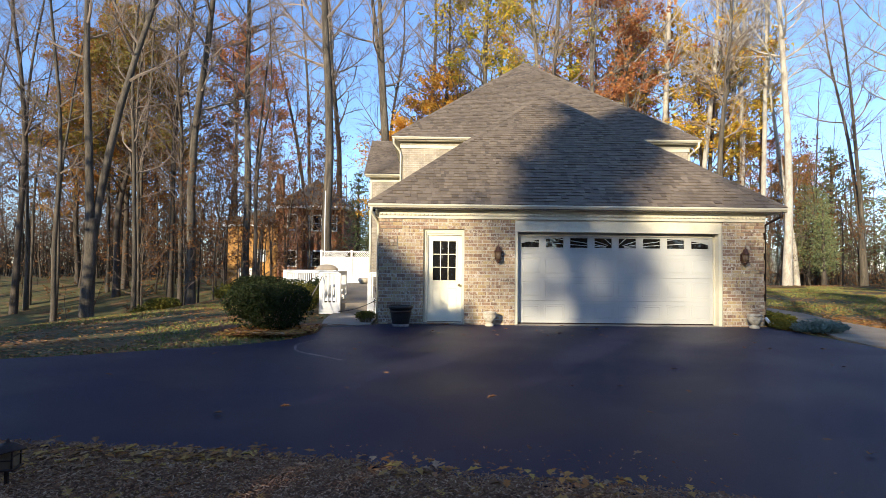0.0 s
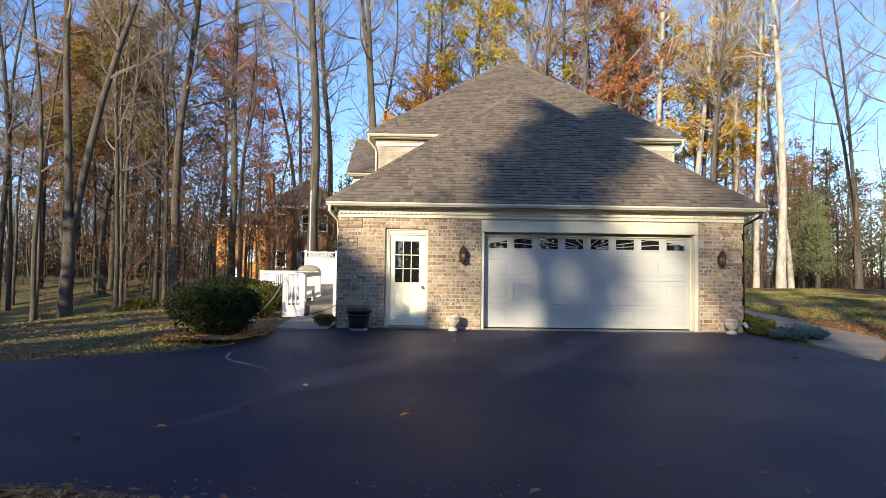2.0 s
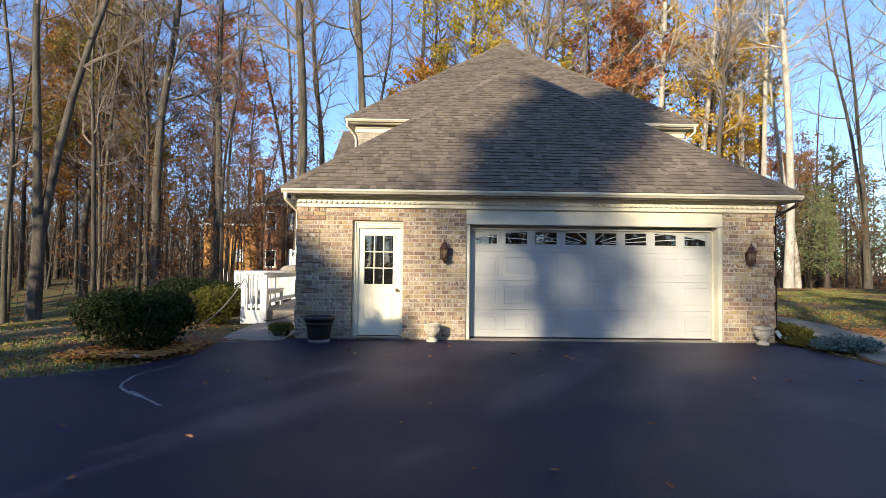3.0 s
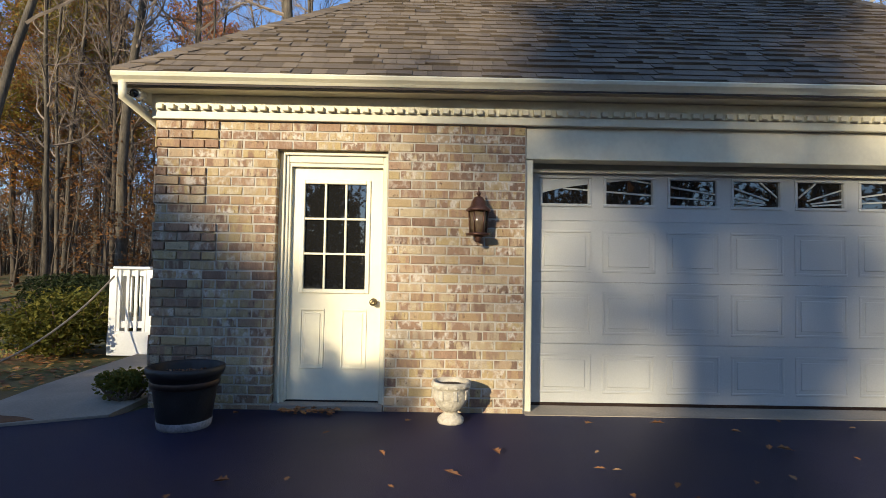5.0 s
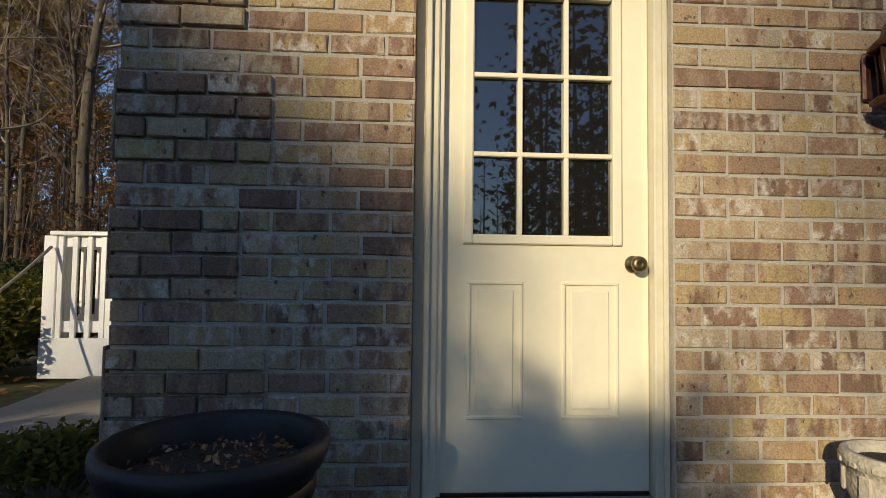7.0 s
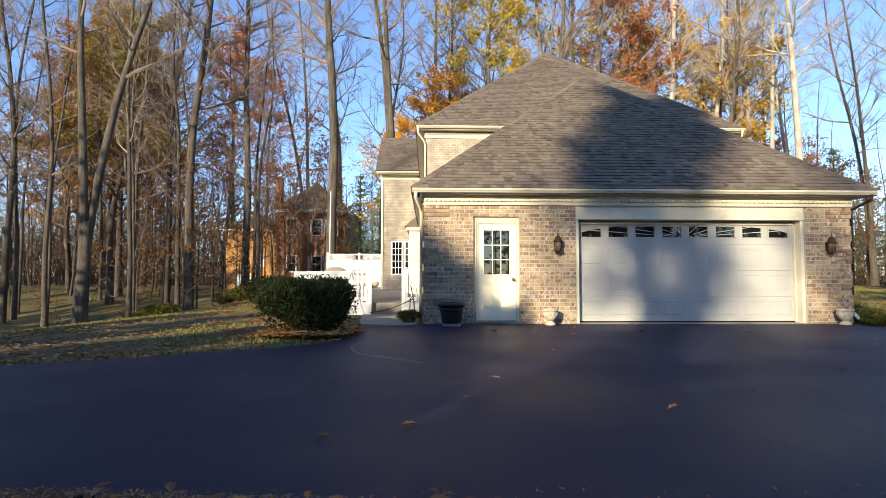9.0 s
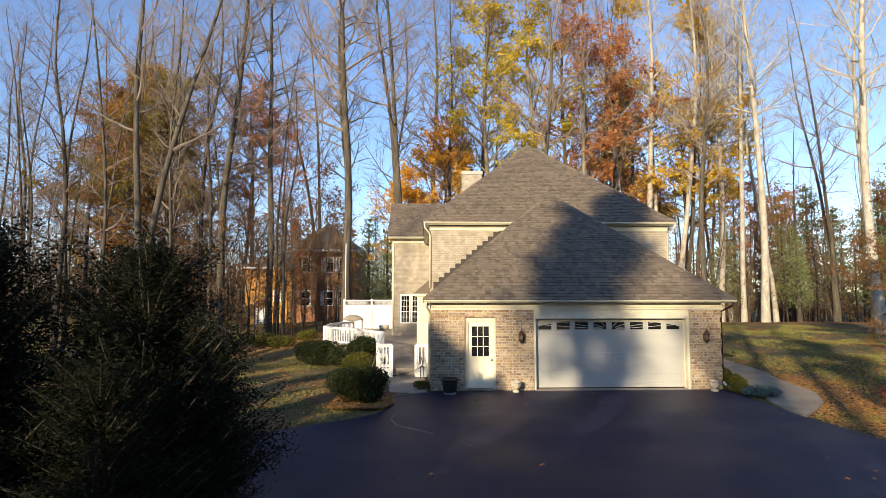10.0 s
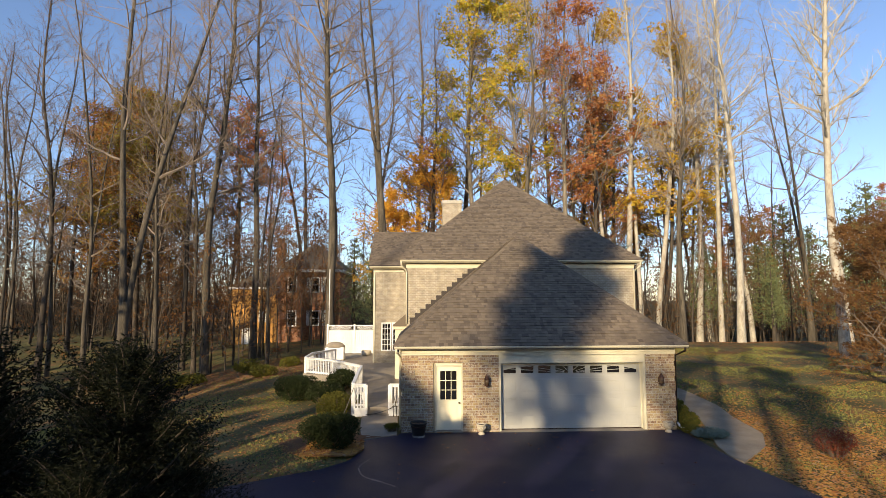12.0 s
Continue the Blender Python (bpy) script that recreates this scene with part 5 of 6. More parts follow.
def distant_woods():
    """The belt of bare woods that closes the view all round, too far off to tell tree from tree."""
    r = random.Random(303)
    tv, tf, lv, lf = [], [], [], []
    belts = ((170, -160, 125, 88, 165), (60, 92, 175, -30, 95), (55, -165, -84, -40, 95), (120, -110, 110, -150, -92))
    for n, x0, x1, y0, y1 in belts:
        for k in range(n):
            x, y = r.uniform(x0, x1), r.uniform(y0, y1)
            z, h = ground_z(x, y) - 0.3, r.uniform(15, 27)
            top = Vector((x + r.uniform(-0.6, 0.6), y + r.uniform(-0.6, 0.6), z + h))
            foot = Vector((x, y, z))
            tube_into(tv, tf, [foot, foot.lerp(top, 0.5), top], [0.26, 0.18, 0.05], 4)
            for b in range(13):
                p = foot.lerp(top, r.uniform(0.2, 0.95))
                a = r.uniform(0, 6.283)
                e = p + Vector((math.cos(a), math.sin(a), r.uniform(0.3, 1.2))) * r.uniform(1.2, 4.0)
                tube_into(tv, tf, [p, e], [0.07, 0.02], 3)
                leaf_into(lv, lf, e, r.uniform(0.3, 0.7), r)
                leaf_into(lv, lf, p.lerp(e, 0.6), r.uniform(0.25, 0.6), r)
            for b in range(5):
                a = r.uniform(0, 6.283)
                leaf_into(lv, lf, foot + Vector((math.cos(a) * 2.5, math.sin(a) * 2.5, r.uniform(0.3, 3.2))), r.uniform(0.5, 1.3), r)
    tagged(listed("distant_trees", tv, tf, M_bark_dark), "bare distant woods closing the view", "woods", kind="stuff")
    tagged(listed("distant_foliage", lv, lf, L_brown), "brown leaves of the distant woods", "woods", kind="stuff")


distant_woods()


def rear_woods():
    """The thick woods out of view behind and beside the first viewpoint, mirrored in the panes and added to dim
    skylight, on both sides of the gap that lets the low sun through.
    """
    r = random.Random(404)
    tv, tf, lv, lf = [], [], [], []
    spots = []
    while len(spots) < 112:
        x, y = r.uniform(-85, 95), r.uniform(-80, -26)
        u = x - 0.5254 * y
        if not (-16 < u < 27 or (abs(x) < 12 and y > -34) or abs(x - 0.561 * y + 38) < 4.5):
            spots.append((x, y, r.uniform(16, 26) if u > 0 else r.uniform(10, 16)))
    # trees added left of the view only to shade the left woods and lawn
    while len(spots) < 124:
        u, y = r.uniform(-54, -21), r.uniform(-26, 1)
        if u + 0.5254 * y < -27 and abs(u - 0.036 * y + 38) > 4.5:
            spots.append((u + 0.5254 * y, y, r.uniform(14, 20)))
    while len(spots) < 134:
        u, y = r.uniform(-21, -11.5), r.uniform(-24, -13)
        spots.append((u + 0.5254 * y, y, r.uniform(7.5, 10.5)))
    for x, y, h in spots:
        z = ground_z(x, y) - 0.3
        foot, top = Vector((x, y, z)), Vector((x + r.uniform(-0.6, 0.6), y + r.uniform(-0.6, 0.6), z + h))
        tube_into(tv, tf, [foot, foot.lerp(top, 0.5), top], [0.3, 0.2, 0.06], 5)
        for b in range(110):
            t = r.uniform(0.06, 1.0)
            p = foot.lerp(top, t)
            a = r.uniform(0, 6.283)
            ln = r.uniform(0.03, 0.19) * h * (1.15 - 0.6 * t)
            e = p + Vector((math.cos(a) * ln, math.sin(a) * ln, r.uniform(-0.3, 1.0) * ln))
            if b % 4 == 0:
                tube_into(tv, tf, [p, e], [0.07, 0.02], 3)
            leaf_into(lv, lf, e, r.uniform(0.25, 0.6), r, 0.6)
            leaf_into(lv, lf, p.lerp(e, 0.6), r.uniform(0.25, 0.6), r, 0.6)
    tagged(listed("rear_trees", tv, tf, M_bark_dark), "dark trunks of the unseen thick woods beyond the drive", "woods", kind="stuff")
    tagged(listed("rear_foliage", lv, lf, L_thick), "dark leafy mass of the unseen woods beyond the drive", "woods", kind="stuff")


rear_woods()


def undergrowth(name, label, seed, n, x0, x1, y0, y1, h0, h1, clear, leafy, leaf):
    """A tangle of thin stems, switches and the brown leaves left on them, between the trees."""
    r = random.Random(seed)
    bv, bf, lv, lf = [], [], [], []
    for k in range(n):
        x, y = r.uniform(x0, x1), r.uniform(y0, y1)
        if any(a < x < b and c < y < d for a, b, c, d in clear):
            continue
        foot = Vector((x, y, ground_z(x, y) - 0.1))
        h = r.uniform(h0, h1) * r.uniform(0.5, 1.0)
        lean = Vector((r.gauss(0, 0.14), r.gauss(0, 0.14), 1))
        top = foot + lean * h
        knee = foot.lerp(top, 0.5) + Vector((r.gauss(0, 0.25), r.gauss(0, 0.25), 0))
        rad = 0.005 * h + 0.012
        tube_into(bv, bf, [foot, knee], [rad, rad * 0.7], 3)
        spike_into(bv, bf, knee, top, rad * 0.7)
        for b in range(15):
            t = r.uniform(0.15, 0.95)
            p = foot.lerp(knee, t * 2) if t < 0.5 else knee.lerp(top, t * 2 - 1)
            a = r.uniform(0, 6.283)
            ln = h * r.uniform(0.10, 0.34) * (1.15 - 0.6 * t)
            e = p + Vector((math.cos(a), math.sin(a), r.uniform(0.1, 1.3))) * ln
            spike_into(bv, bf, p, e, rad * 0.42)
            q = p.lerp(e, r.uniform(0.4, 0.8))
            a += r.uniform(-1, 1)
            spike_into(bv, bf, q, q + Vector((math.cos(a), math.sin(a), r.uniform(0.2, 1.2))) * ln * 0.5, rad * 0.28)
            if r.random() < leafy:
                leaf_into(lv, lf, e, r.uniform(0.06, 0.16), r)
                leaf_into(lv, lf, q, r.uniform(0.06, 0.16), r)
    top_ob = listed(name, bv, bf, M_bark_dark)
    tagged(top_ob, label, "undergrowth", kind="stuff")
    tagged(listed(name + "_leaves", lv, lf, leaf), "brown leaves held on the " + label.split(" ", 1)[1], "undergrowth", kind="stuff")


undergrowth("undergrowth", "dense tangle of bare saplings and brush", 505, 1500, -82, -8, 50, 84, 4, 15, [(-24, -3, 37, 60)], 0.5, L_brown)
undergrowth("far_undergrowth", "distant tangle of bare saplings and brush", 506, 500, -30, 60, 56, 90, 4, 12, [(-24, -3, 37, 60)], 0.4, L_brown)
undergrowth("side_undergrowth", "sunlit tangle of brown saplings and brush", 507, 620, 17, 66, 40, 66, 3, 11, [], 0.7, L_brown)
undergrowth("slope_brush", "thin tangle of low brush on the slope", 508, 46, -40, -9, 22, 50, 1.0, 6.5, [(-24, -3, 37, 60)], 0.6, L_brown)

# ---- shrubs ----
def make_shrub(name, seed, rx, ry, h, leaf, n, size, label, category="shrub", group="", stems=22, lumps=7):
    """A clipped or loose shrub: stems from the ground and leaves in uneven lumps."""
    rng = random.Random(seed)
    top = base(name, 0, 0, 0, label, category, group)
    bv, bf, lv, lf = [], [], [], []
    for s in range(stems):
        a = rng.uniform(0, 2 * math.pi)
        p = Vector((0.2 * rx * math.cos(a), 0.2 * ry * math.sin(a), -0.05))
        pts, radii = limb(rng, p, Vector((rx * math.cos(a), ry * math.sin(a), h * 1.1)), h * rng.uniform(0.7, 1.0), 0.012, 4, 0.05, 0.12)
        tube_into(bv, bf, pts, radii, 4)
    centres = [(Vector((0, 0, h * 0.5)), 1.0)]
    for k in range(lumps):
        a = 2 * math.pi * k / lumps + rng.uniform(-0.3, 0.3)
        centres.append((Vector((rx * 0.42 * math.cos(a), ry * 0.42 * math.sin(a), h * rng.uniform(0.35, 0.68))), rng.uniform(0.5, 0.68)))
    for k in range(n):
        c, s = rng.choice(centres)
        d = Vector((rng.gauss(0, 1), rng.gauss(0, 1), rng.gauss(0, 1))).normalized()
        d *= 1 - 0.28 * rng.random() ** 2 + rng.gauss(0, 0.035)
        p = c + Vector((d.x * rx * s, d.y * ry * s, d.z * h * 0.5 * s))
        if p.z > 0.02:
            leaf_into(lv, lf, p, size * rng.uniform(0.6, 1.4), rng)
    listed("stem", bv, bf, M_twig, top)
    listed("foliage", lv, lf, leaf, top)
    return top


put(make_shrub("shrub", 41, 0.84, 0.78, 1.0, L_green, 15000, 0.028, "rounded dark green evergreen shrub beside the driveway"), -1.95, -1.55, z=-0.02)
put(make_shrub("shrub", 42, 0.9, 1.0, 1.0, L_green, 10000, 0.034, "dark green evergreen shrub below the patio rail"), -4.6, 6.0, z=-0.02)
put(make_shrub("shrub", 43, 0.8, 0.8, 0.9, L_green, 9000, 0.034, "dark green evergreen shrub below the patio rail"), -3.3, 5.2, z=-0.02)
put(make_shrub("shrub", 44, 0.6, 0.9, 0.9, L_olive, 6500, 0.032, "loose yellow-green shrub beside the patio rail", stems=40), -2.5, 2.6, z=-0.02)
put(make_shrub("shrub", 45, 0.7, 0.7, 0.95, L_green, 4000, 0.05, "dark green evergreen shrub behind the patio rail"), -3.1, 8.6, z=-0.02)
put(make_shrub("shrub", 46, 0.24, 0.22, 0.28, L_olive, 1500, 0.02, "small straggling plant at the garage corner", stems=30), -0.3, 0.2, z=0.0)
put(make_shrub("shrub", 47, 0.62, 0.5, 0.36, L_blue, 3600, 0.032, "low blue-grey spreading juniper beside the walk"), 9.42, -1.0, s=0.85, z=-0.02)
cover = put(make_shrub("shrub", 48, 0.5, 0.6, 0.30, L_olive, 1800, 0.04, "low yellowing ground cover beside the garage"), 9.35, 0.6, z=-0.02)
for x, y, rz, s in ((9.75, 1.5, 60, 0.95), (10.0, 2.6, 130, 1.1), (9.5, 2.3, 200, 1.0), (10.3, 3.7, 20, 1.1), (9.2, -0.25, 310, 0.7)):
    again(cover, x, y, rz, s)
put(make_shrub("shrub", 49, 0.7, 0.6, 1.1, L_wine, 1500, 0.04, "small thin dark red shrub in the leaf litter", stems=40), 11.6, -3.2, s=0.72)
put(make_shrub("shrub", 50, 0.6, 0.5, 0.7, L_brown, 900, 0.05, "small brown shrub in the leaf litter", stems=40), 12.6, -4.6)
for x, y, s in ((-8.5, 14.5, 1), (-11, 20, 1.3), (-8, 19, 0.9), (-14, 18, 1.2), (-17, 22, 1.4)):
    o = put(make_shrub("shrub", int(60 + x), 0.8, 0.7, 0.8, L_olive, 1300, 0.07, "straggly yellow-green shrub at the wood's edge", stems=30), x, y, s=s)
    o["group"] = "shrubs at the wood's edge"
beech = put(make_tree("beech_tree", 51, 9.5, 0.13, 0.08, 30, 3.4, M_bark_dark, "young beech holding its copper-brown leaves", leaf=L_copper, leaf_n=22000, leaf_size=0.06, twigs=6, rise=0.02, splay=0.3, clump=1.0, group="copper beeches"), 21.5, 5.5, s=0.8)
again(beech, 24.5, 9.5, 120, 0.78)
again(beech, 26.0, 3.5, 220, 0.8)

# ---- patio rail ----
def railing(pts, top, low, name_label, step=0.125):
    """White rail along pts: posts, top and bottom rail and upright balusters, each a part."""
    r = base("railing", pts[0][0], pts[0][1], 0, name_label, "railing", "patio railings")
    ox, oy = pts[0]
    for i, ((x0, y0), (x1, y1)) in enumerate(zip(pts, pts[1:])):
        ln = math.hypot(x1 - x0, y1 - y0)
        an = math.degrees(math.atan2(y1 - y0, x1 - x0))
        place = pose(x0 - ox, y0 - oy, 0, 0, 0, an)
        for nm, b in (("top_rail", boxed(0.0, ln, -0.07, 0.07, top - 0.035, top, 0.008)), ("upper_rail", boxed(0.05, ln - 0.05, -0.02, 0.02, top - 0.12, top - 0.037)), ("bottom_rail", boxed(0.05, ln - 0.05, -0.02, 0.02, low + 0.06, low + 0.15, 0.004))):
            part(nm, b, M_white, r).matrix_local = place
        n = max(2, int(ln / step))
        for k in range(n):
            s = (k + 0.7) * ln / (n + 0.4)
            part("baluster", boxed(s - 0.02, s + 0.02, -0.045, -0.021, low + 0.02, top - 0.04, 0.003), M_white, r).matrix_local = place
        if i < 99:
            part("post", boxed(-0.05, 0.05, -0.05, 0.05, low - 0.2, top - 0.036, 0.006), M_white, r).matrix_local = place
    x1, y1 = pts[-1]
    part("post", boxed(-0.05, 0.05, -0.05, 0.05, low - 0.2, top - 0.036, 0.006), M_white, r).matrix_local = pose(x1 - ox, y1 - oy, 0)
    return r


RT = 1.145
railing([(-1.82, 2.50), (-1.34, 2.50)], RT, PATIO, "white rail return beside the patio step", 0.11)
railing([(-1.83, 2.64), (-1.98, 5.3), (-2.10, 8.0)], RT, PATIO, "white vinyl rail along the patio")
railing([(-2.15, 8.06), (-3.84, 10.6), (-5.45, 11.8)], RT, PATIO, "white vinyl rail round the patio's bend")
railing([(-5.5, 11.9), (-5.6, 14.4), (-4.6, 16.4)], RT, PATIO, "white vinyl rail at the patio's far side")
railing([(-0.50, 2.48), (-0.1, 2.48)], RT, PATIO, "white rail return beside the garage corner", 0.11)
sk = base("rail_skirt", -1.58, 2.47, 0, "white panel below the patio rail", "panel")
part("panel", boxed(-0.29, 0.29, -0.03, 0.0, 0.0, PATIO + 0.02), M_white, sk)
sk = base("rail_skirt", -0.30, 2.45, 0, "white panel below the patio rail", "panel")
part("panel", boxed(-0.22, 0.2, -0.03, 0.0, 0.02, PATIO + 0.02), M_white, sk)
bench = base("bench", -1.52, 4.0, PATIO, "white painted slatted bench on the patio", "bench")
for k in range(4):
    part("slat", boxed(-0.40 + k * 0.105, -0.31 + k * 0.105, -0.7, 0.7, 0.42, 0.45, 0.004), M_white, bench)
for sx in (-0.36, -0.04):
    for sy in (-0.6, 0.6):
        part("leg", boxed(sx - 0.035, sx + 0.035, sy - 0.035, sy + 0.035, 0, 0.418, 0.004), M_white, bench)
part("apron", boxed(-0.40, 0.0, -0.64, 0.64, 0.33, 0.416), M_white, bench)

# covered grill and a stool on the patio
grill = base("covered_grill", -4.9, 18.2, PATIO, "barbecue grill under a pale grey cover", "grill")
bm = boxed(-0.62, 0.62, -0.33, 0.33, 0.0, 0.82, 0.05)
part("skirt", bm, M_white, grill)
bm = lathe(bmesh.new(), [(0.66, 0.80), (0.62, 0.93), (0.48, 1.06), (0.26, 1.14), (0.05, 1.16)], 20)
for v in bm.verts:
    v.co.y *= 0.55
part("hood", bm, M_stone, grill)
pot = base("patio_pot", -3.1, 20.6, PATIO, "squat tan pot by the white fence", "pot")
part("bowl", lathe(bmesh.new(), [(0.2, 0), (0.33, 0.12), (0.36, 0.28), (0.3, 0.36), (0.26, 0.34), (0.2, 0.2)], 20), M_urn, pot)

# white privacy fence with a lattice top
fence = base("privacy_fence", -6.1, 22.3, PATIO, "white vinyl privacy fence with a lattice top", "fence")
FL = 3.9
for k in range(3):
    part("post", boxed(k * FL / 2 - 0.06, k * FL / 2 + 0.06, -0.06, 0.06, 0, 2.08, 0.008), M_white, fence)
    part("post_cap", boxed(k * FL / 2 - 0.075, k * FL / 2 + 0.075, -0.075, 0.075, 2.08, 2.12, 0.01), M_white, fence)
for k in range(2):
    x0, x1 = k * FL / 2 + 0.062, (k + 1) * FL / 2 - 0.062
    n = 12
    for i in range(n):
        part("board", boxed(x0 + (x1 - x0) * i / n + 0.002, x0 + (x1 - x0) * (i + 1) / n - 0.002, -0.014, 0.014, 0.06, 1.60, 0.003), M_white, fence)
    part("rail", boxed(x0, x1, -0.03, 0.03, 1.60, 1.66, 0.004), M_white, fence)
    part("rail", boxed(x0, x1, -0.03, 0.03, 1.98, 2.04, 0.004), M_white, fence)
    part("rail", boxed(x0, x1, -0.03, 0.03, 0.0, 0.06, 0.004), M_white, fence)
    bm = bmesh.new()
    for s in range(-3, 18):
        for sg in (1, -1):
            a = x0 + s * 0.125
            p = [(a, 1.66), (a + 0.03, 1.66), (a + 0.03 + sg * 0.32, 1.98), (a + sg * 0.32, 1.98)]
            if min(q[0] for q in p) > x0 - 0.002 and max(q[0] for q in p) < x1 + 0.002:
                prism(bm, p, -0.006 * sg, 0.006 * sg + (0.001 if sg > 0 else -0.001))
    part("lattice", bm, M_white, fence)

# rope across the walk, and the stand by the corner
def sag(a, b, drop, n=14):
    a, b = Vector(a), Vector(b)
    return [a.lerp(b, k / n) - Vector((0, 0, drop * 4 * (k / n) * (1 - k / n))) for k in range(n + 1)]


rope = tube("rope", sag((-1.79, 2.42, 1.02), (-2.2, 0.5, 0.06), 0.22), 0.012, M_stone)
tagged(rope, "pale rope slung from the patio rail post", "rope")
rope = tube("rope", sag((-1.56, 2.50, 0.06), (-0.25, 2.2, 0.42), 0.10), 0.011, M_planter)
tagged(rope, "dark cord hanging low across the walk", "rope")
stand = base("iron_stand", -0.22, 2.2, 0.02, "thin black iron stand beside the step", "stand")
tube("rod", [(0.0, 0, 0), (-0.02, 0, 0.35), (-0.10, 0, 0.72)], 0.012, M_iron, stand)
tube("rod", [(-0.12, 0.02, 0), (-0.11, 0.02, 0.4), (-0.05, 0.02, 0.45)], 0.012, M_iron, stand)
tube("crossbar", [(-0.12, 0.01, 0.38), (0.0, 0.01, 0.38)], 0.010, M_iron, stand)

# ---- fittings of the garage front ----
def lantern(x, z):
    t = base("wall_lantern", x, 0, z, "dark bronze coach lantern on the brick wall", "lantern", "wall lanterns beside the garage door")
    part("backplate", boxed(-0.05, 0.05, -0.022, -0.002, -0.06, 0.12, 0.008), M_copper, t)
    tube("arm", [(0, -0.02, 0.05), (0, -0.07, 0.09), (0, -0.12, 0.07)], 0.012, M_copper, t)
    def turned(nm, prof, sides, m):
        return part(nm, lathe(bmesh.new(), prof, sides, 0, -0.13), m, t)
    turned("finial", [(0.004, 0.30), (0.008, 0.285), (0.004, 0.27), (0.014, 0.255), (0.018, 0.24), (0.008, 0.225)], 10, M_copper)
    turned("roof", [(0.012, 0.225), (0.035, 0.215), (0.055, 0.185), (0.066, 0.145), (0.10, 0.115), (0.102, 0.10), (0.07, 0.10)], 8, M_copper)
    turned("base", [(0.075, -0.10), (0.098, -0.095), (0.098, -0.08), (0.07, -0.075)], 8, M_copper)
    turned("pendant", [(0.01, -0.155), (0.03, -0.145), (0.022, -0.125), (0.05, -0.10)], 10, M_copper)
    turned("glass", [(0.064, -0.075), (0.076, 0.10)], 6, M_lampglass)
    for k in range(6):
        a = 2 * math.pi * k / 6
        tube("bar", [(0.068 * math.cos(a), -0.13 + 0.068 * math.sin(a), -0.075), (0.08 * math.cos(a), -0.13 + 0.08 * math.sin(a), 0.105)], 0.006, M_copper, t, 5)
    return t


lantern(2.715, 1.56)
lantern(8.36, 1.56)

pl = base("planter", 0.553, -0.50, 0.0, "large dark plastic planter with dry soil on the asphalt", "planter")
part("tub", lathe(bmesh.new(), [(0.185, 0.0), (0.20, 0.01), (0.235, 0.22), (0.255, 0.33), (0.262, 0.335), (0.265, 0.36), (0.285, 0.365), (0.30, 0.40), (0.298, 0.425), (0.275, 0.43), (0.262, 0.41), (0.25, 0.33)], 40, cap=False), M_planter, pl)
part("relief_band", lathe(bmesh.new(), [(0.247, 0.285), (0.262, 0.292), (0.266, 0.325), (0.256, 0.335)], 40, cap=False), M_iron, pl, "worn bronze-coloured relief band")
part("foot_ring", lathe(bmesh.new(), [(0.193, 0.0), (0.203, 0.008), (0.213, 0.052), (0.206, 0.062)], 40, cap=False), M_crack, pl, "scuffed grey foot ring")
bm = lathe(bmesh.new(), [(0.255, 0.345), (0.18, 0.36), (0.06, 0.352), (0.005, 0.36)], 24, cap=False)
part("soil", bm, M_soil, pl, "dry crumbled soil")
rim = random.Random(5)
sv, sf = [], []
for k in range(160):
    a, r_ = rim.uniform(0, 6.28), 0.24 * math.sqrt(rim.random())
    leaf_into(sv, sf, Vector((r_ * math.cos(a), r_ * math.sin(a), 0.365 + 0.01 * rim.random())), rim.uniform(0.006, 0.018), rim)
tagged(listed("litter", sv, sf, M_chip, pl), kind="stuff")
pl.scale = (0.90, 0.90, 1.04)


def urn(x, y):
    u = base("urn", x, y, 0.0, "small weathered cast-stone urn standing on the asphalt", "urn", "urns beside the garage door")
    part("foot", lathe(bmesh.new(), [(0.098, 0.0), (0.102, 0.012), (0.10, 0.035), (0.082, 0.052), (0.055, 0.072), (0.05, 0.088)], 28), M_urn, u)
    part("bowl", lathe(bmesh.new(), [(0.05, 0.085), (0.075, 0.10), (0.115, 0.14), (0.135, 0.19), (0.14, 0.235), (0.138, 0.27), (0.15, 0.275), (0.155, 0.30), (0.148, 0.318), (0.13, 0.32), (0.12, 0.295), (0.10, 0.22)], 32, cap=False), M_urn, u)
    for k in range(8):
        a = 2 * math.pi * k / 8 + 0.2
        o = part("ornament", boxed(-0.02, 0.02, -0.006, 0.006, 0.19, 0.262, 0.005), M_urn, u)
        o.matrix_local = pose(0.142 * math.cos(a), 0.142 * math.sin(a), 0, 0, 0, math.degrees(a) + 90)
    for k in range(14):
        a = 2 * math.pi * k / 14
        o = part("key_relief", boxed(-0.012, 0.012, -0.004, 0.004, 0.28, 0.296, 0.002), M_urn, u)
        o.matrix_local = pose(0.153 * math.cos(a), 0.153 * math.sin(a), 0, 0, 0, math.degrees(a) + 90)
    part("soil", lathe(bmesh.new(), [(0.125, 0.285), (0.06, 0.295), (0.004, 0.29)], 20, cap=False), M_soil, u)
    return u


urn(2.51, -0.29)
urn(8.45, -0.30)

cam_box = base("security_camera", -0.06, -0.02, 2.545, "small white bullet camera under the eave corner", "camera")
b = part("barrel", lathe(bmesh.new(), [(0.035, 0.0), (0.042, 0.01), (0.042, 0.13), (0.03, 0.15)], 18), M_white, cam_box)
b.matrix_local = pose(-0.03, -0.16, 0.02, -80, 0, 10)
b = part("lens", lathe(bmesh.new(), [(0.005, 0.0), (0.034, 0.0), (0.034, 0.004), (0.005, 0.004)], 18), M_pane, cam_box, "dark round lens")
b.matrix_local = pose(-0.035, -0.165, 0.02, 100, 0, 10)
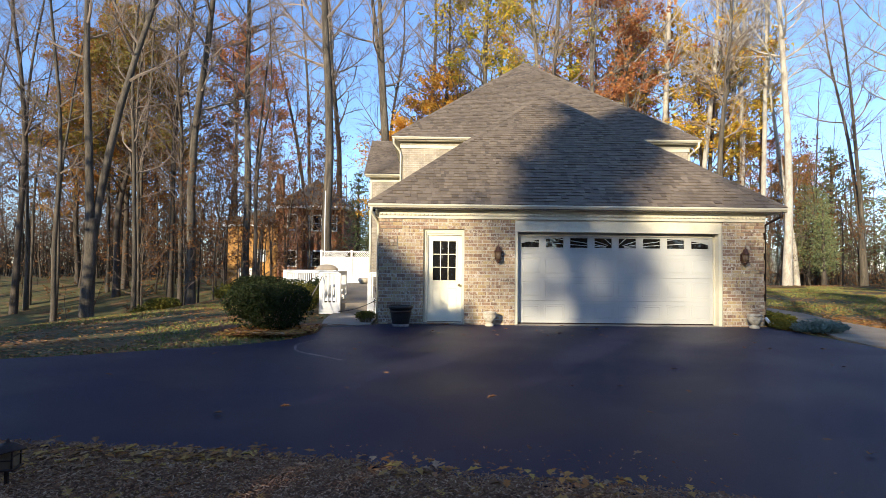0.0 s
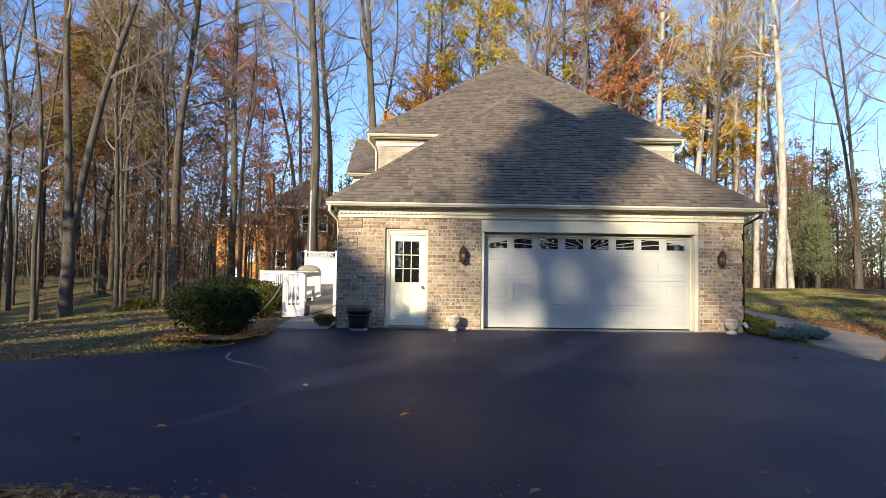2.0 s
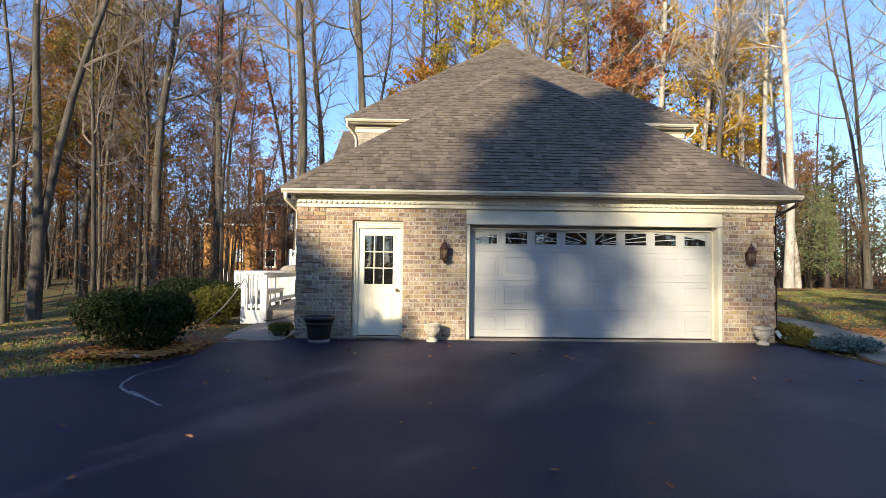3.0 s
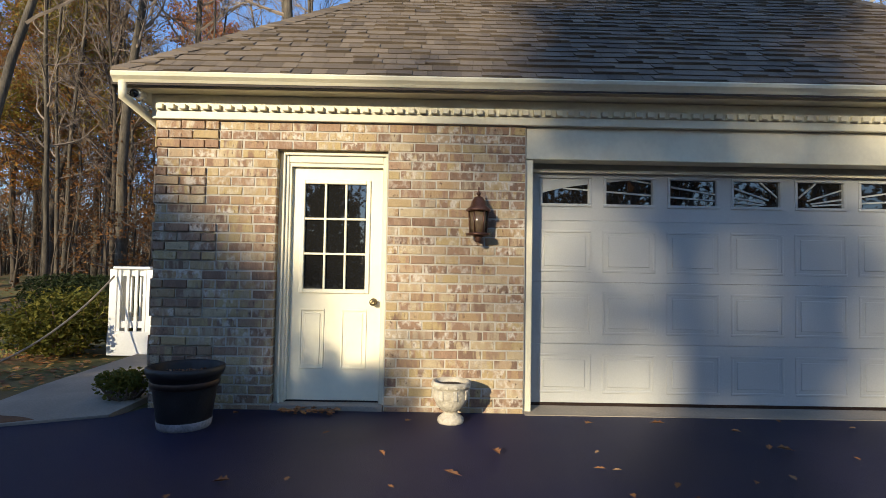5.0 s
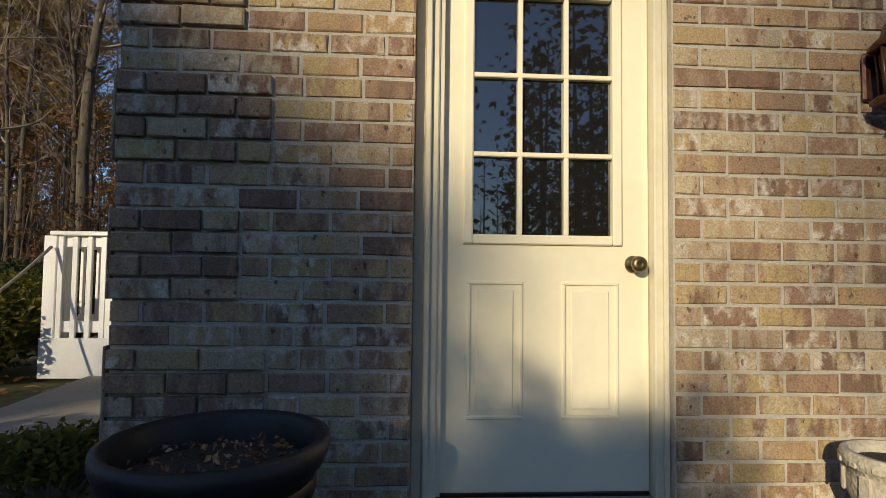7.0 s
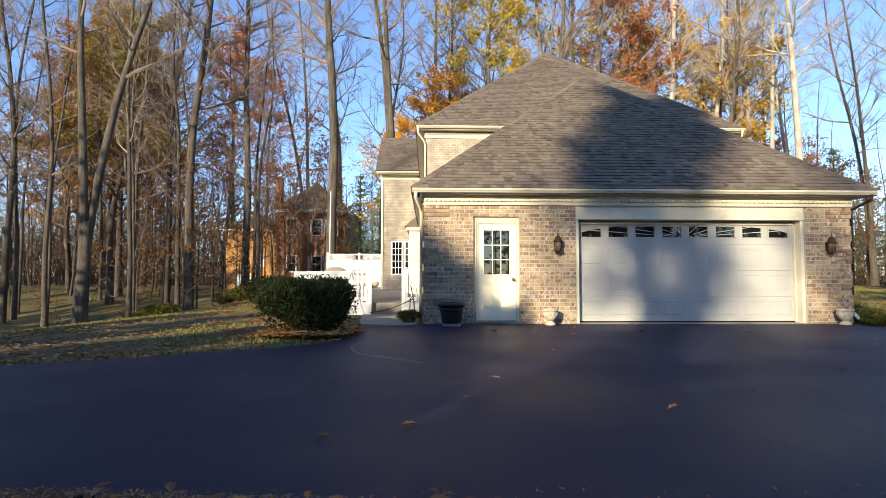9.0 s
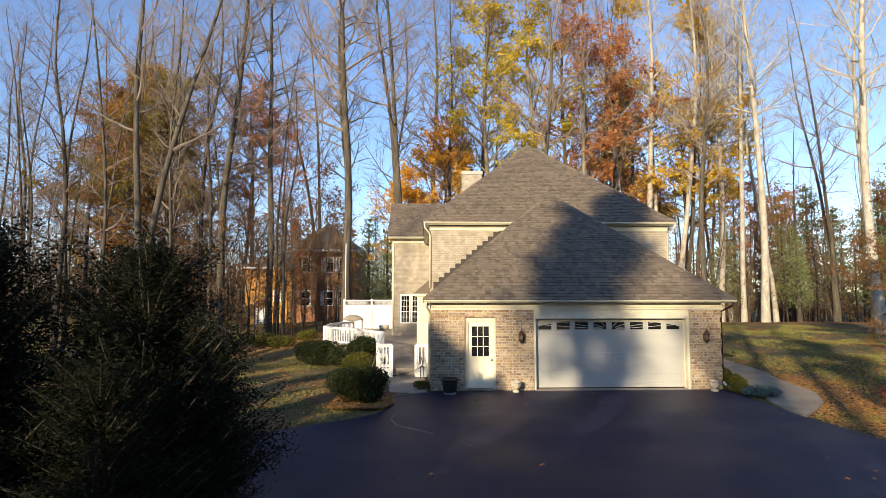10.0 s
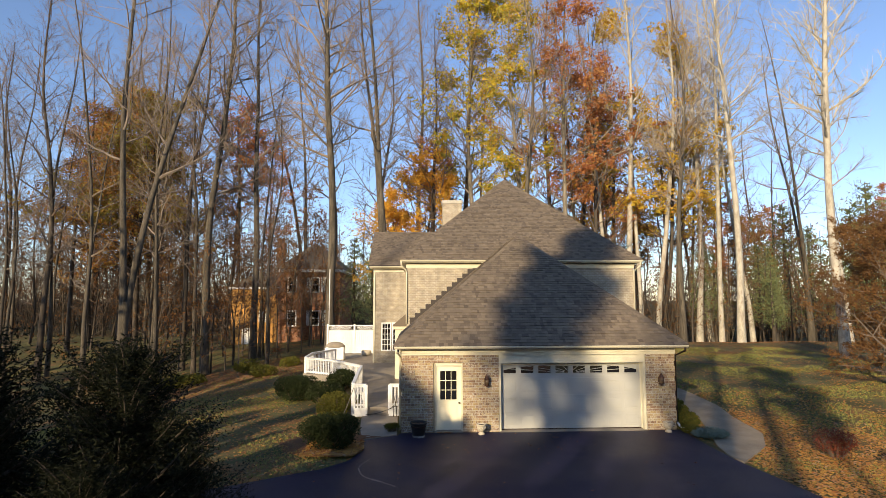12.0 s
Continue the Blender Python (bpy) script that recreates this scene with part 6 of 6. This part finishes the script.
tube("arm", [(0.0, 0.0, -0.06), (-0.02, -0.05, -0.05), (-0.03, -0.08, 0.0)], 0.012, M_white, cam_box)

# downspouts
def spout(pts, m, label, r=0.036):
    o = tube("downspout", pts, r, m, None, 8)
    return tagged(o, label, "downspout", "downspouts")


spout([(-0.15, -0.25, 2.635), (-0.15, -0.25, 2.525), (-0.06, 0.26, 2.365), (-0.045, 0.32, 2.235), (-0.045, 0.32, 0.02)], M_trim, "cream downspout on the garage's side wall")
spout([(GW + 0.26, -0.27, 2.635), (GW + 0.26, -0.24, 2.525), (GW + 0.06, 0.08, 2.335), (GW + 0.06, 0.10, 0.16)], M_iron, "dark brown downspout at the garage corner")
spout([(GW + 0.07, 0.08, 0.20), (GW + 0.10, -0.05, 0.08), (GW + 0.22, -0.28, 0.045)], M_white, "white downspout elbow at the foot of the wall")
spout([(HX0 - 0.24, HY0 - 0.36, HZ + 0.15), (HX0 - 0.24, HY0 - 0.34, HZ - 0.02), (HX0 - 0.03, HY0 - 0.05, HZ - 0.25), (HX0 + 0.0, HY0 - 0.045, HZ - 0.4), (HX0, HY0 - 0.045, 3.1)], M_trim, "cream downspout on the house corner")
spout([(HX1 + 0.22, HY0 - 0.36, HZ + 0.15), (HX1 + 0.22, HY0 - 0.34, HZ - 0.02), (HX1 + 0.02, HY0 - 0.05, HZ - 0.25), (HX1 + 0.0, HY0 - 0.045, 3.1)], M_trim, "cream downspout on the house corner")

# ---- bed by the first viewpoint: path lights, stepping stones ----
def path_light(x, y, rz=0):
    t = base("path_light", x, y, 0.05, "small dark metal path light in the mulch", "path light", "path lights", rz=rz)
    part("stake", boxed(-0.012, 0.012, -0.012, 0.012, -0.1, 0.20), M_iron, t)
    part("tray", boxed(-0.085, 0.085, -0.085, 0.085, 0.20, 0.215, 0.004), M_iron, t)
    part("glass", boxed(-0.062, 0.062, -0.062, 0.062, 0.216, 0.345), M_lampglass, t, "frosted glass panes")
    for sx in (-1, 1):
        for sy in (-1, 1):
            part("bar", boxed(sx * 0.066 - 0.006, sx * 0.066 + 0.006, sy * 0.066 - 0.006, sy * 0.066 + 0.006, 0.216, 0.35), M_iron, t)
    for sy in (-1, 1):
        part("crossbar", boxed(-0.06, 0.06, sy * 0.067 - 0.004, sy * 0.067 + 0.004, 0.276, 0.286), M_iron, t)
        part("crossbar", boxed(sy * 0.067 - 0.004, sy * 0.067 + 0.004, -0.06, 0.06, 0.3, 0.309), M_iron, t)
    part("roof", lathe(bmesh.new(), [(0.145, 0.35), (0.14, 0.362), (0.06, 0.40), (0.02, 0.41), (0.012, 0.43), (0.004, 0.44)], 4), M_iron, t)
    return t


path_light(-0.95, -9.2, 12).scale = (0.64, 0.64, 0.66)
srng = random.Random(8)
for x, y, a, b, r in ((-1.45, -9.62, 0.5, 0.3, 8), (-2.05, -9.55, 0.48, 0.32, -6), (-1.75, -10.05, 0.5, 0.3, 12), (-2.4, -10.15, 0.45, 0.33, -10), (-1.55, -10.5, 0.46, 0.3, 3), (-2.2, -10.75, 0.46, 0.32, 9), (-1.7, -11.1, 0.5, 0.3, -4)):
    o = part("stepping_stone", slab(bmesh.new(), [(-a / 2, -b / 2), (a / 2 + srng.uniform(-0.03, 0.03), -b / 2 + srng.uniform(-0.03, 0.03)), (a / 2, b / 2), (-a / 2 + srng.uniform(-0.04, 0.04), b / 2 + srng.uniform(-0.03, 0.03))], 0.0, 0.045), M_stone)
    o.matrix_world = pose(x, y, 0.055, srng.uniform(-2, 2), srng.uniform(-2, 2), r)
    tagged(o, "flat grey flagstone laid in the mulch", "stepping stone", "stepping stones")
# ---- neighbour's house through the trees ----
nb = base("neighbour_house", -14.5, 42, 0.2, "red brick two-storey house among the trees, lit by low sun", "house")
part("wall", boxed(0.0, 6.2, 1.0, 12, -1.5, 7.1), M_redbrick, nb)
part("wall", boxed(-0.3, 2.2, 0.0, 0.998, -1.5, 7.1), M_redbrick, nb)
part("side_wing", boxed(-5.6, -0.302, 0.6, 9, -2.5, 5.2), M_sunlit_wall, nb, "wing with low sun put into its ochre colour")
part("eave", boxed(-0.7, 6.7, -0.4, 12.4, 7.1, 7.35), M_white, nb)
part("eave", boxed(-6.0, -0.31, 0.2, 9.4, 5.2, 5.4), M_white, nb)
for nm, x0, x1, y0, y1, z0, z1 in (("roof", -0.8, 6.8, -0.5, 12.5, 7.35, 10.6), ("roof", -6.1, -0.33, 0.1, 9.5, 5.4, 7.2)):
    mx, w_ = (x0 + x1) / 2, (x1 - x0) / 2
    v = [(x0, y0, z0), (x1, y0, z0), (x1, y1, z0), (x0, y1, z0), (mx, y0 + w_ * 0.9, z1), (mx, y1 - w_ * 0.9, z1)]
    listed(nm, v, [(0, 1, 4), (1, 2, 5, 4), (2, 3, 5), (3, 0, 4, 5), (3, 2, 1, 0)], M_shingle, nb)
part("chimney", boxed(-1.0, -0.31, 1.4, 2.2, -1.5, 10.9), M_redbrick, nb)
for x0, z0, y in ((0.7, 4.9, -0.002), (0.7, 1.2, -0.002), (3.0, 4.9, 0.998), (4.6, 4.9, 0.998), (3.0, 1.2, 0.998), (4.6, 1.2, 0.998)):
    wn_ = new("window")
    wn_.parent = nb
    part("frame", boxed(x0 - 0.1, x0 + 0.95, y - 0.05, y, z0 - 0.1, z0 + 1.65), M_white, wn_)
    for i in range(2):
        part("pane", boxed(x0 + 0.02, x0 + 0.83, y - 0.06, y - 0.052, z0 + 0.02 + i * 0.77, z0 + 0.74 + i * 0.77), M_pane, wn_)
    if y > 0:
        part("shutter", boxed(x0 - 0.5, x0 - 0.12, y - 0.04, y, z0 - 0.05, z0 + 1.6), M_white, wn_)
part("garage_door", boxed(-4.4, -3.0, 0.54, 0.598, -1.2, 0.9), M_white, nb)
part("window", boxed(-2.6, -1.7, 0.54, 0.598, 1.6, 2.9), M_white, nb)

pole = tube("utility_pole", [(-6.4, 24.6, 0.0), (-6.4, 24.6, 4.0), (-6.4, 24.6, 6.6)], 0.035, M_white)
tagged(pole, "thin white flagpole beside the patio fence", "pole")


# healed crack in the asphalt
def crack():
    way = [(-0.74, -2.74), (-0.92, -3.2), (-0.93, -3.5), (-0.84, -3.9), (-0.71, -4.12), (-0.5, -4.32), (-0.31, -4.47), (-0.15, -4.62), (0.04, -4.8)]
    r = random.Random(61)
    verts, faces = [], []
    for k in range(65):
        f = k / 64 * (len(way) - 1)
        i = min(int(f), len(way) - 2)
        f -= i
        x, y = (way[i][c] * (1 - f) + way[i + 1][c] * f + r.uniform(-0.012, 0.012) for c in (0, 1))
        w_ = r.uniform(0.006, 0.02) * (2.2 if 38 < k < 48 else 1)
        verts.extend([(x - w_, y - w_, 0.0035), (x, y, 0.006), (x + w_, y + w_, 0.0035)])
        if k:
            j = 3 * (k - 1)
            faces.extend([(j, j + 3, j + 4, j + 1), (j + 1, j + 4, j + 5, j + 2)])
    tagged(listed("crack", verts, faces, M_crack), "pale healed crack in the dark asphalt", "crack", kind="structure")


crack()

# ---- litter, grass and mulch ----
lit = random.Random(91)


def built(x, y):
    return (0 < x < GW and 0 < y < 8) or (HX0 < x < HX1 and 7 < y < 23) or (-2.3 < x < 0.1 and 2.6 < y < 23) or (-6.2 < x < 0 and 10.5 < y < 22) or (-1.5 < x < -0.1 and -0.6 < y < 3)


def leaf_lying(verts, faces, x, y, z, size, rng, lobed=False):
    """A curled leaf lying on the ground; lobed: with the deep lobes of an oak or maple leaf."""
    a = rng.uniform(0, 6.283)
    ca, sa = math.cos(a), math.sin(a)
    tilt, curl = rng.uniform(-0.35, 0.35), rng.uniform(0.1, 0.7)
    i = len(verts)
    out = [(-1, 0), (-0.3, -0.46), (0.45, -0.42), (1, 0), (0.45, 0.46), (-0.3, 0.42)]
    if lobed:
        out = [(-1.1, 0), (-0.62, -0.14), (-0.4, -0.5), (-0.05, -0.27), (0.22, -0.58), (0.5, -0.26), (1.0, 0), (0.55, 0.22), (0.3, 0.55), (0.05, 0.25), (-0.32, 0.54), (-0.6, 0.16)]
    for u, v in out:
        u, v = u * size, v * size
        zz = z + abs(v) * curl + u * tilt * 0.6 + 0.35 * size
        verts.append((x + u * ca - v * sa, y + u * sa + v * ca, max(z, zz)))
    if lobed:
        k = len(out)
        verts.append((x, y, z + 0.3 * size))
        faces.extend([(i + j, i + (j + 1) % k, i + k) for j in range(k)])
    else:
        faces.append(tuple(range(i, i + 6)))


def litter(name, label, n, x0, x1, y0, y1, size, mat_, drive=False, thick=None, zz=None, lobed=False):
    v, f = [], []
    k = 0
    while k < n:
        x, y = lit.uniform(x0, x1), lit.uniform(y0, y1)
        k += 1
        if built(x, y) or on_drive(x, y) != drive:
            continue
        if x > 8.8 and on_walk(x, y) and lit.random() > 0.12:
            continue
        if thick and lit.random() > thick(x, y):
            continue
        leaf_lying(v, f, x, y, (ground_z(x, y) - 0.028) if zz is None else zz(x, y), size * lit.uniform(0.6, 1.4), lit, lobed)
    o = listed(name, v, f, mat_)
    return tagged(o, label, "fallen leaves", kind="stuff")


patchy = lambda x, y: 0.25 + 0.9 * max(0.0, noise.noise((x * 0.25, y * 0.25, 7)))
litter("fallen_leaves", "brown and orange leaves strewn over the lawn", 26000, -16, -1.2, -6, 24, 0.05, M_leaf_fall, thick=patchy)
litter("fallen_leaves", "thick russet and brown leaf carpet on the wooded lawn", 34000, -13, -1.2, -7, 13, 0.046, M_leaf_wood, thick=lambda x, y: 0.55 - 0.5 * math.exp(-((y - 4.5) / 2.6) ** 2) + 0.9 * noise.noise((x * 0.35, y * 0.35, 11)))
litter("fallen_leaves", "brown leaf litter on the slope under the trees", 9000, -20, -3, 13, 28, 0.11, M_leaf_wood)
litter("fallen_leaves", "yellow and brown leaves strewn over the side lawn", 40000, 9, 26, -9, 22, 0.052, M_leaf_fall, thick=patchy)
litter("fallen_leaves", "brown leaves under the trees beyond the side lawn", 16000, 10, 48, 20, 46, 0.085, M_leaf_wood)
litter("fallen_leaves", "thick brown leaf litter on the woodland floor", 16000, -50, -6, 14, 60, 0.10, M_leaf_wood, thick=lambda x, y: 0.25 + 1.1 * max(0.0, noise.noise((x * 0.12, y * 0.12, 21))))
litter("fallen_leaves", "drift of orange leaves at the foot of the shrub", 1500, -2.6, -0.9, -2.6, -1.1, 0.06, M_leaf_fall, zz=lambda x, y: 0.02 + 0.03 * lit.random())
litter("fallen_leaves", "drift of leaves beside the garden walk", 5200, 9.0, 12.5, -7, 2.5, 0.04, M_leaf_fall)
litter("fallen_leaves", "orange and yellow leaves thick along the drive's edge", 14000, 9.2, 18, -9, 6, 0.058, M_leaf_fall, thick=lambda x, y: 0.2 + max(0, noise.noise((x * 0.6, y * 0.6, 5))) * 2.2)
litter("fallen_leaves", "thick russet leaf litter beside the walk", 9000, 9.2, 14.5, -9, 1.5, 0.05, M_leaf_fall)
litter("fallen_leaves", "few scattered leaves on the asphalt", 70, -3, 9, -9, -0.1, 0.042, M_leaf_wood, drive=True, zz=lambda x, y: 0.003, lobed=True)
litter("fallen_leaves", "brown leaves blown against the door sill", 46, 1.15, 1.6, -0.2, -0.04, 0.034, M_leaf_wood, drive=True, zz=lambda x, y: 0.003 + 0.02 * lit.random(), lobed=True)
litter("fallen_leaves", "a few leaves on the asphalt before the doors", 30, 0.3, 5.5, -2.2, -0.08, 0.04, M_leaf_wood, drive=True, zz=lambda x, y: 0.003, lobed=True)
VERGE = lambda x, y: 0.045 + 0.05 * lit.random()
litter("fallen_leaves", "oak and maple leaves lying on the mulch", 7000, -3.5, 6.5, -13, -8.4, 0.034, M_leaf_wood, lobed=True, thick=lambda x, y: 0.25 + max(0, noise.noise((x * 1.2, y * 1.2, 2))) * 1.6, zz=VERGE)

litter("fallen_leaves", "bright oak leaves caught on the mulch", 6500, -2.2, 5.0, -10.6, -8.55, 0.036, M_leaf_fall, lobed=True, thick=lambda x, y: 0.06 + max(0, noise.noise((x * 1.1, y * 1.1, 9))) * 2.6, zz=VERGE)


def chips():
    v, f = [], []
    for k in range(48000):
        x = lit.uniform(-1.9, 3.1) if k % 5 else lit.uniform(-4.5, 6.5)
        y = lit.uniform(-9.9, -8.25) if k % 5 else lit.uniform(-12.2, -8.25)
        if on_drive(x, y - 0.02) and lit.random() > 0.02:
            continue
        z = 0.02 + 0.075 * smooth((-8.45 - 0.16 * max(0, x) - y) * 1.6) + 0.02 * lit.random() if not on_drive(x, y) else 0.004
        a, b = lit.uniform(0, 6.28), lit.uniform(-0.5, 0.5)
        ln, wd = lit.uniform(0.005, 0.015), lit.uniform(0.0018, 0.0045)
        d = Vector((math.cos(a), math.sin(a), b)) * ln
        s = Vector((-math.sin(a), math.cos(a), lit.uniform(-0.4, 0.4))) * wd
        c = Vector((x, y, z))
        i = len(v)
        v.extend([c - d - s, c + d - s, c + d + s, c - d + s, c - d * 0.8 + Vector((0, 0, wd)), c + d * 0.8 + Vector((0, 0, wd))])
        f.extend([(i, i + 1, i + 5, i + 4), (i + 2, i + 3, i + 4, i + 5)])
    tagged(listed("mulch_chips", v, f, M_chip), "shredded bark and wood chips", "mulch", kind="stuff")


chips()


def grass(name, label, n, x0, x1, y0, y1, size):
    v, f = [], []
    for k in range(n):
        x, y = lit.uniform(x0, x1), lit.uniform(y0, y1)
        if built(x, y) or on_drive(x, y) or noise.noise((x * 0.3, y * 0.3, 4)) < -0.05:
            continue
        if on_walk(x, y):
            continue
        z = ground_z(x, y) - 0.03
        for b in range(4):
            a = lit.uniform(0, 6.28)
            d = Vector((math.cos(a), math.sin(a), 0))
            r = Vector((x, y, z)) + d * lit.uniform(0, 0.06)
            w_ = Vector((-d.y, d.x, 0)) * size * 0.12
            i = len(v)
            v.extend([r - w_, r + w_, r + d * size * 0.5 + Vector((0, 0, size * lit.uniform(0.5, 1.1)))])
            f.append((i, i + 1, i + 2))
    tagged(listed(name, v, f, M_grass), label, "grass", kind="stuff")


grass("lawn_grass", "thin autumn lawn grass", 56000, -20, -1, -6, 24, 0.06)
grass("lawn_grass", "sunlit side lawn grass", 46000, 9, 30, -9, 26, 0.075)

# ---- pieces of the garage front ----
def dentils():
    me = bpy.data.meshes.new("dentil")
    bm = boxed(-0.028, 0.028, -0.034, 0.0, 0.0, 0.042, 0.004)
    bm.to_mesh(me)
    bm.free()
    me.materials.append(M_trim)
    n = 93
    for k in range(n):
        o = new("dentil", me)
        o.parent = eaves
        o.matrix_local = pose(0.0 + (k + 0.5) * GW / n, -0.041, WT + 0.074)


dentils()


def shingle_tabs():
    """The shingles passed nearest, each its own piece."""
    faces = [(4, 5, 6, 7), (0, 1, 5, 4), (1, 2, 6, 5), (3, 0, 4, 7)]
    for cs in near_tabs:
        o = listed("shingle", [c - cs[0] for c in cs], faces, M_shingle_piece, roof_g)
        o.matrix_local = Matrix.Translation(cs[0])


shingle_tabs()


def brick_front():
    """Running bond with quoins standing proud; the stretch by the small door as single bricks."""
    rng = random.Random(15)
    BL, J, BC = 0.2045, 0.0125, 0.0788
    hgt = BC - J

    def brick_mesh(k):
        r = random.Random(100 + k)
        me = bpy.data.meshes.new("brick")
        e = 0.004
        q = lambda: r.uniform(-0.0026, 0.0026)
        v = []
        for sx, sz in ((-0.5, -0.5), (0.5, -0.5), (0.5, 0.5), (-0.5, 0.5)):
            v.append((sx, 0.05, sz * hgt))
        for sx, sz in ((-0.5, -0.5), (0.5, -0.5), (0.5, 0.5), (-0.5, 0.5)):
            v.append((sx + q() * 4, e + q(), sz * hgt + q()))
        for sx, sz in ((-0.5, -0.5), (0.5, -0.5), (0.5, 0.5), (-0.5, 0.5)):
            v.append((sx * (1 - 0.05) + q() * 3, q() * 0.6, sz * (hgt - 2 * e) + q()))
        f = [(8, 9, 10, 11)]
        for a in range(4):
            b = (a + 1) % 4
            f.append((a, b, 4 + b, 4 + a))
            f.append((4 + a, 4 + b, 8 + b, 8 + a))
        me.from_pydata(v, [], f)
        me.materials.append(M_brick)
        return me

    meshes = [brick_mesh(k) for k in range(8)]
    jv, jf = [], []
    count = 0
    rows = int(WT / BC) + 1
    for r in range(rows):
        z = WT - 0.004 - (r + 0.5) * BC
        phase = (r % 6)
        block = None
        if r < 3 or 5 <= r < 9 or 11 <= r < 15 or 17 <= r < 21 or 23 <= r < 27:
            block = 0.53 if r < 3 or 11 <= r < 15 or 23 <= r < 27 else 0.43
        if z < -0.02:
            continue
        top_z, bot_z = z + hgt / 2, z - hgt / 2
        spans = [(0.0, DX0), (DX1, GX0)] if bot_z < DZ1 - 0.01 else [(0.0, GX0)]
        spans = [(a, b, True) for a, b in spans] + [(GX1, GW, False)]
        for a, b, near in spans:
            cuts = [a, b]
            if block:
                cuts.append(block if near else GW - block)
            cuts = sorted(c for c in set(cuts) if a <= c <= b)
            for c0, c1 in zip(cuts, cuts[1:]):
                proud = bool(block) and ((near and c1 <= block + 0.001) or (not near and c0 >= GW - block - 0.001))
                x = c0
                first = True
                while x < c1 - 0.004:
                    ln = BL * (0.5 if first and (r % 2) else 1.0) + rng.uniform(-0.004, 0.004)
                    if c1 - (x + ln) < 0.05:
                        ln = c1 - x
                    first = False
                    w_ = min(ln, c1 - x) - J
                    if w_ < 0.012:
                        break
                    cx = x + J / 2 + w_ / 2
                    yy = (-0.015 if proud else 0.0) + rng.uniform(-0.0015, 0.0015)
                    m = pose(cx, yy, z, rng.uniform(-0.4, 0.4), rng.uniform(-0.25, 0.25), rng.uniform(-0.3, 0.3)) @ Matrix.Diagonal((w_, 1, 1, 1))
                    me = rng.choice(meshes)
                    if near and count < 330 and z > 0.12:
                        o = new("brick", me)
                        o.parent = garage
                        o.matrix_local = m
                        count += 1
                    else:
                        i = len(jv)
                        jv.extend([m @ vv.co for vv in me.vertices])
                        jf.extend([tuple(i + q for q in p.vertices) for p in me.polygons])
                    x += ln
    tagged(listed("bricks", jv, jf, M_brick_joined, garage), kind="stuff")
    # quoin bricks seen on the corner from the side
    bm = bmesh.new()
    for r0, r1, dpt in ((0, 3, 0.53), (5, 9, 0.43), (11, 15, 0.53), (17, 21, 0.43), (23, 27, 0.53)):
        box(bm, -0.012, 0.0, 0.0, dpt, WT - r1 * BC, WT - r0 * BC, 0.003)
        box(bm, GW, GW + 0.02, 0.0, dpt, WT - r1 * BC, WT - r0 * BC, 0.003)
    part("quoin", bm, M_brick_joined, garage)
    # brick ends that line the small door's opening
    bm = bmesh.new()
    for r in range(rows):
        z = WT - 0.004 - (r + 0.5) * BC
        if 0.06 < z < DZ1 - 0.04:
            box(bm, DX0 - 0.03, DX0 + 0.001 + rng.uniform(0, 0.002), 0.004, 0.098, z - hgt / 2, z + hgt / 2, 0.003)
    tagged(part("jamb_bricks", bm, M_brick_joined, garage), kind="stuff")


brick_front()
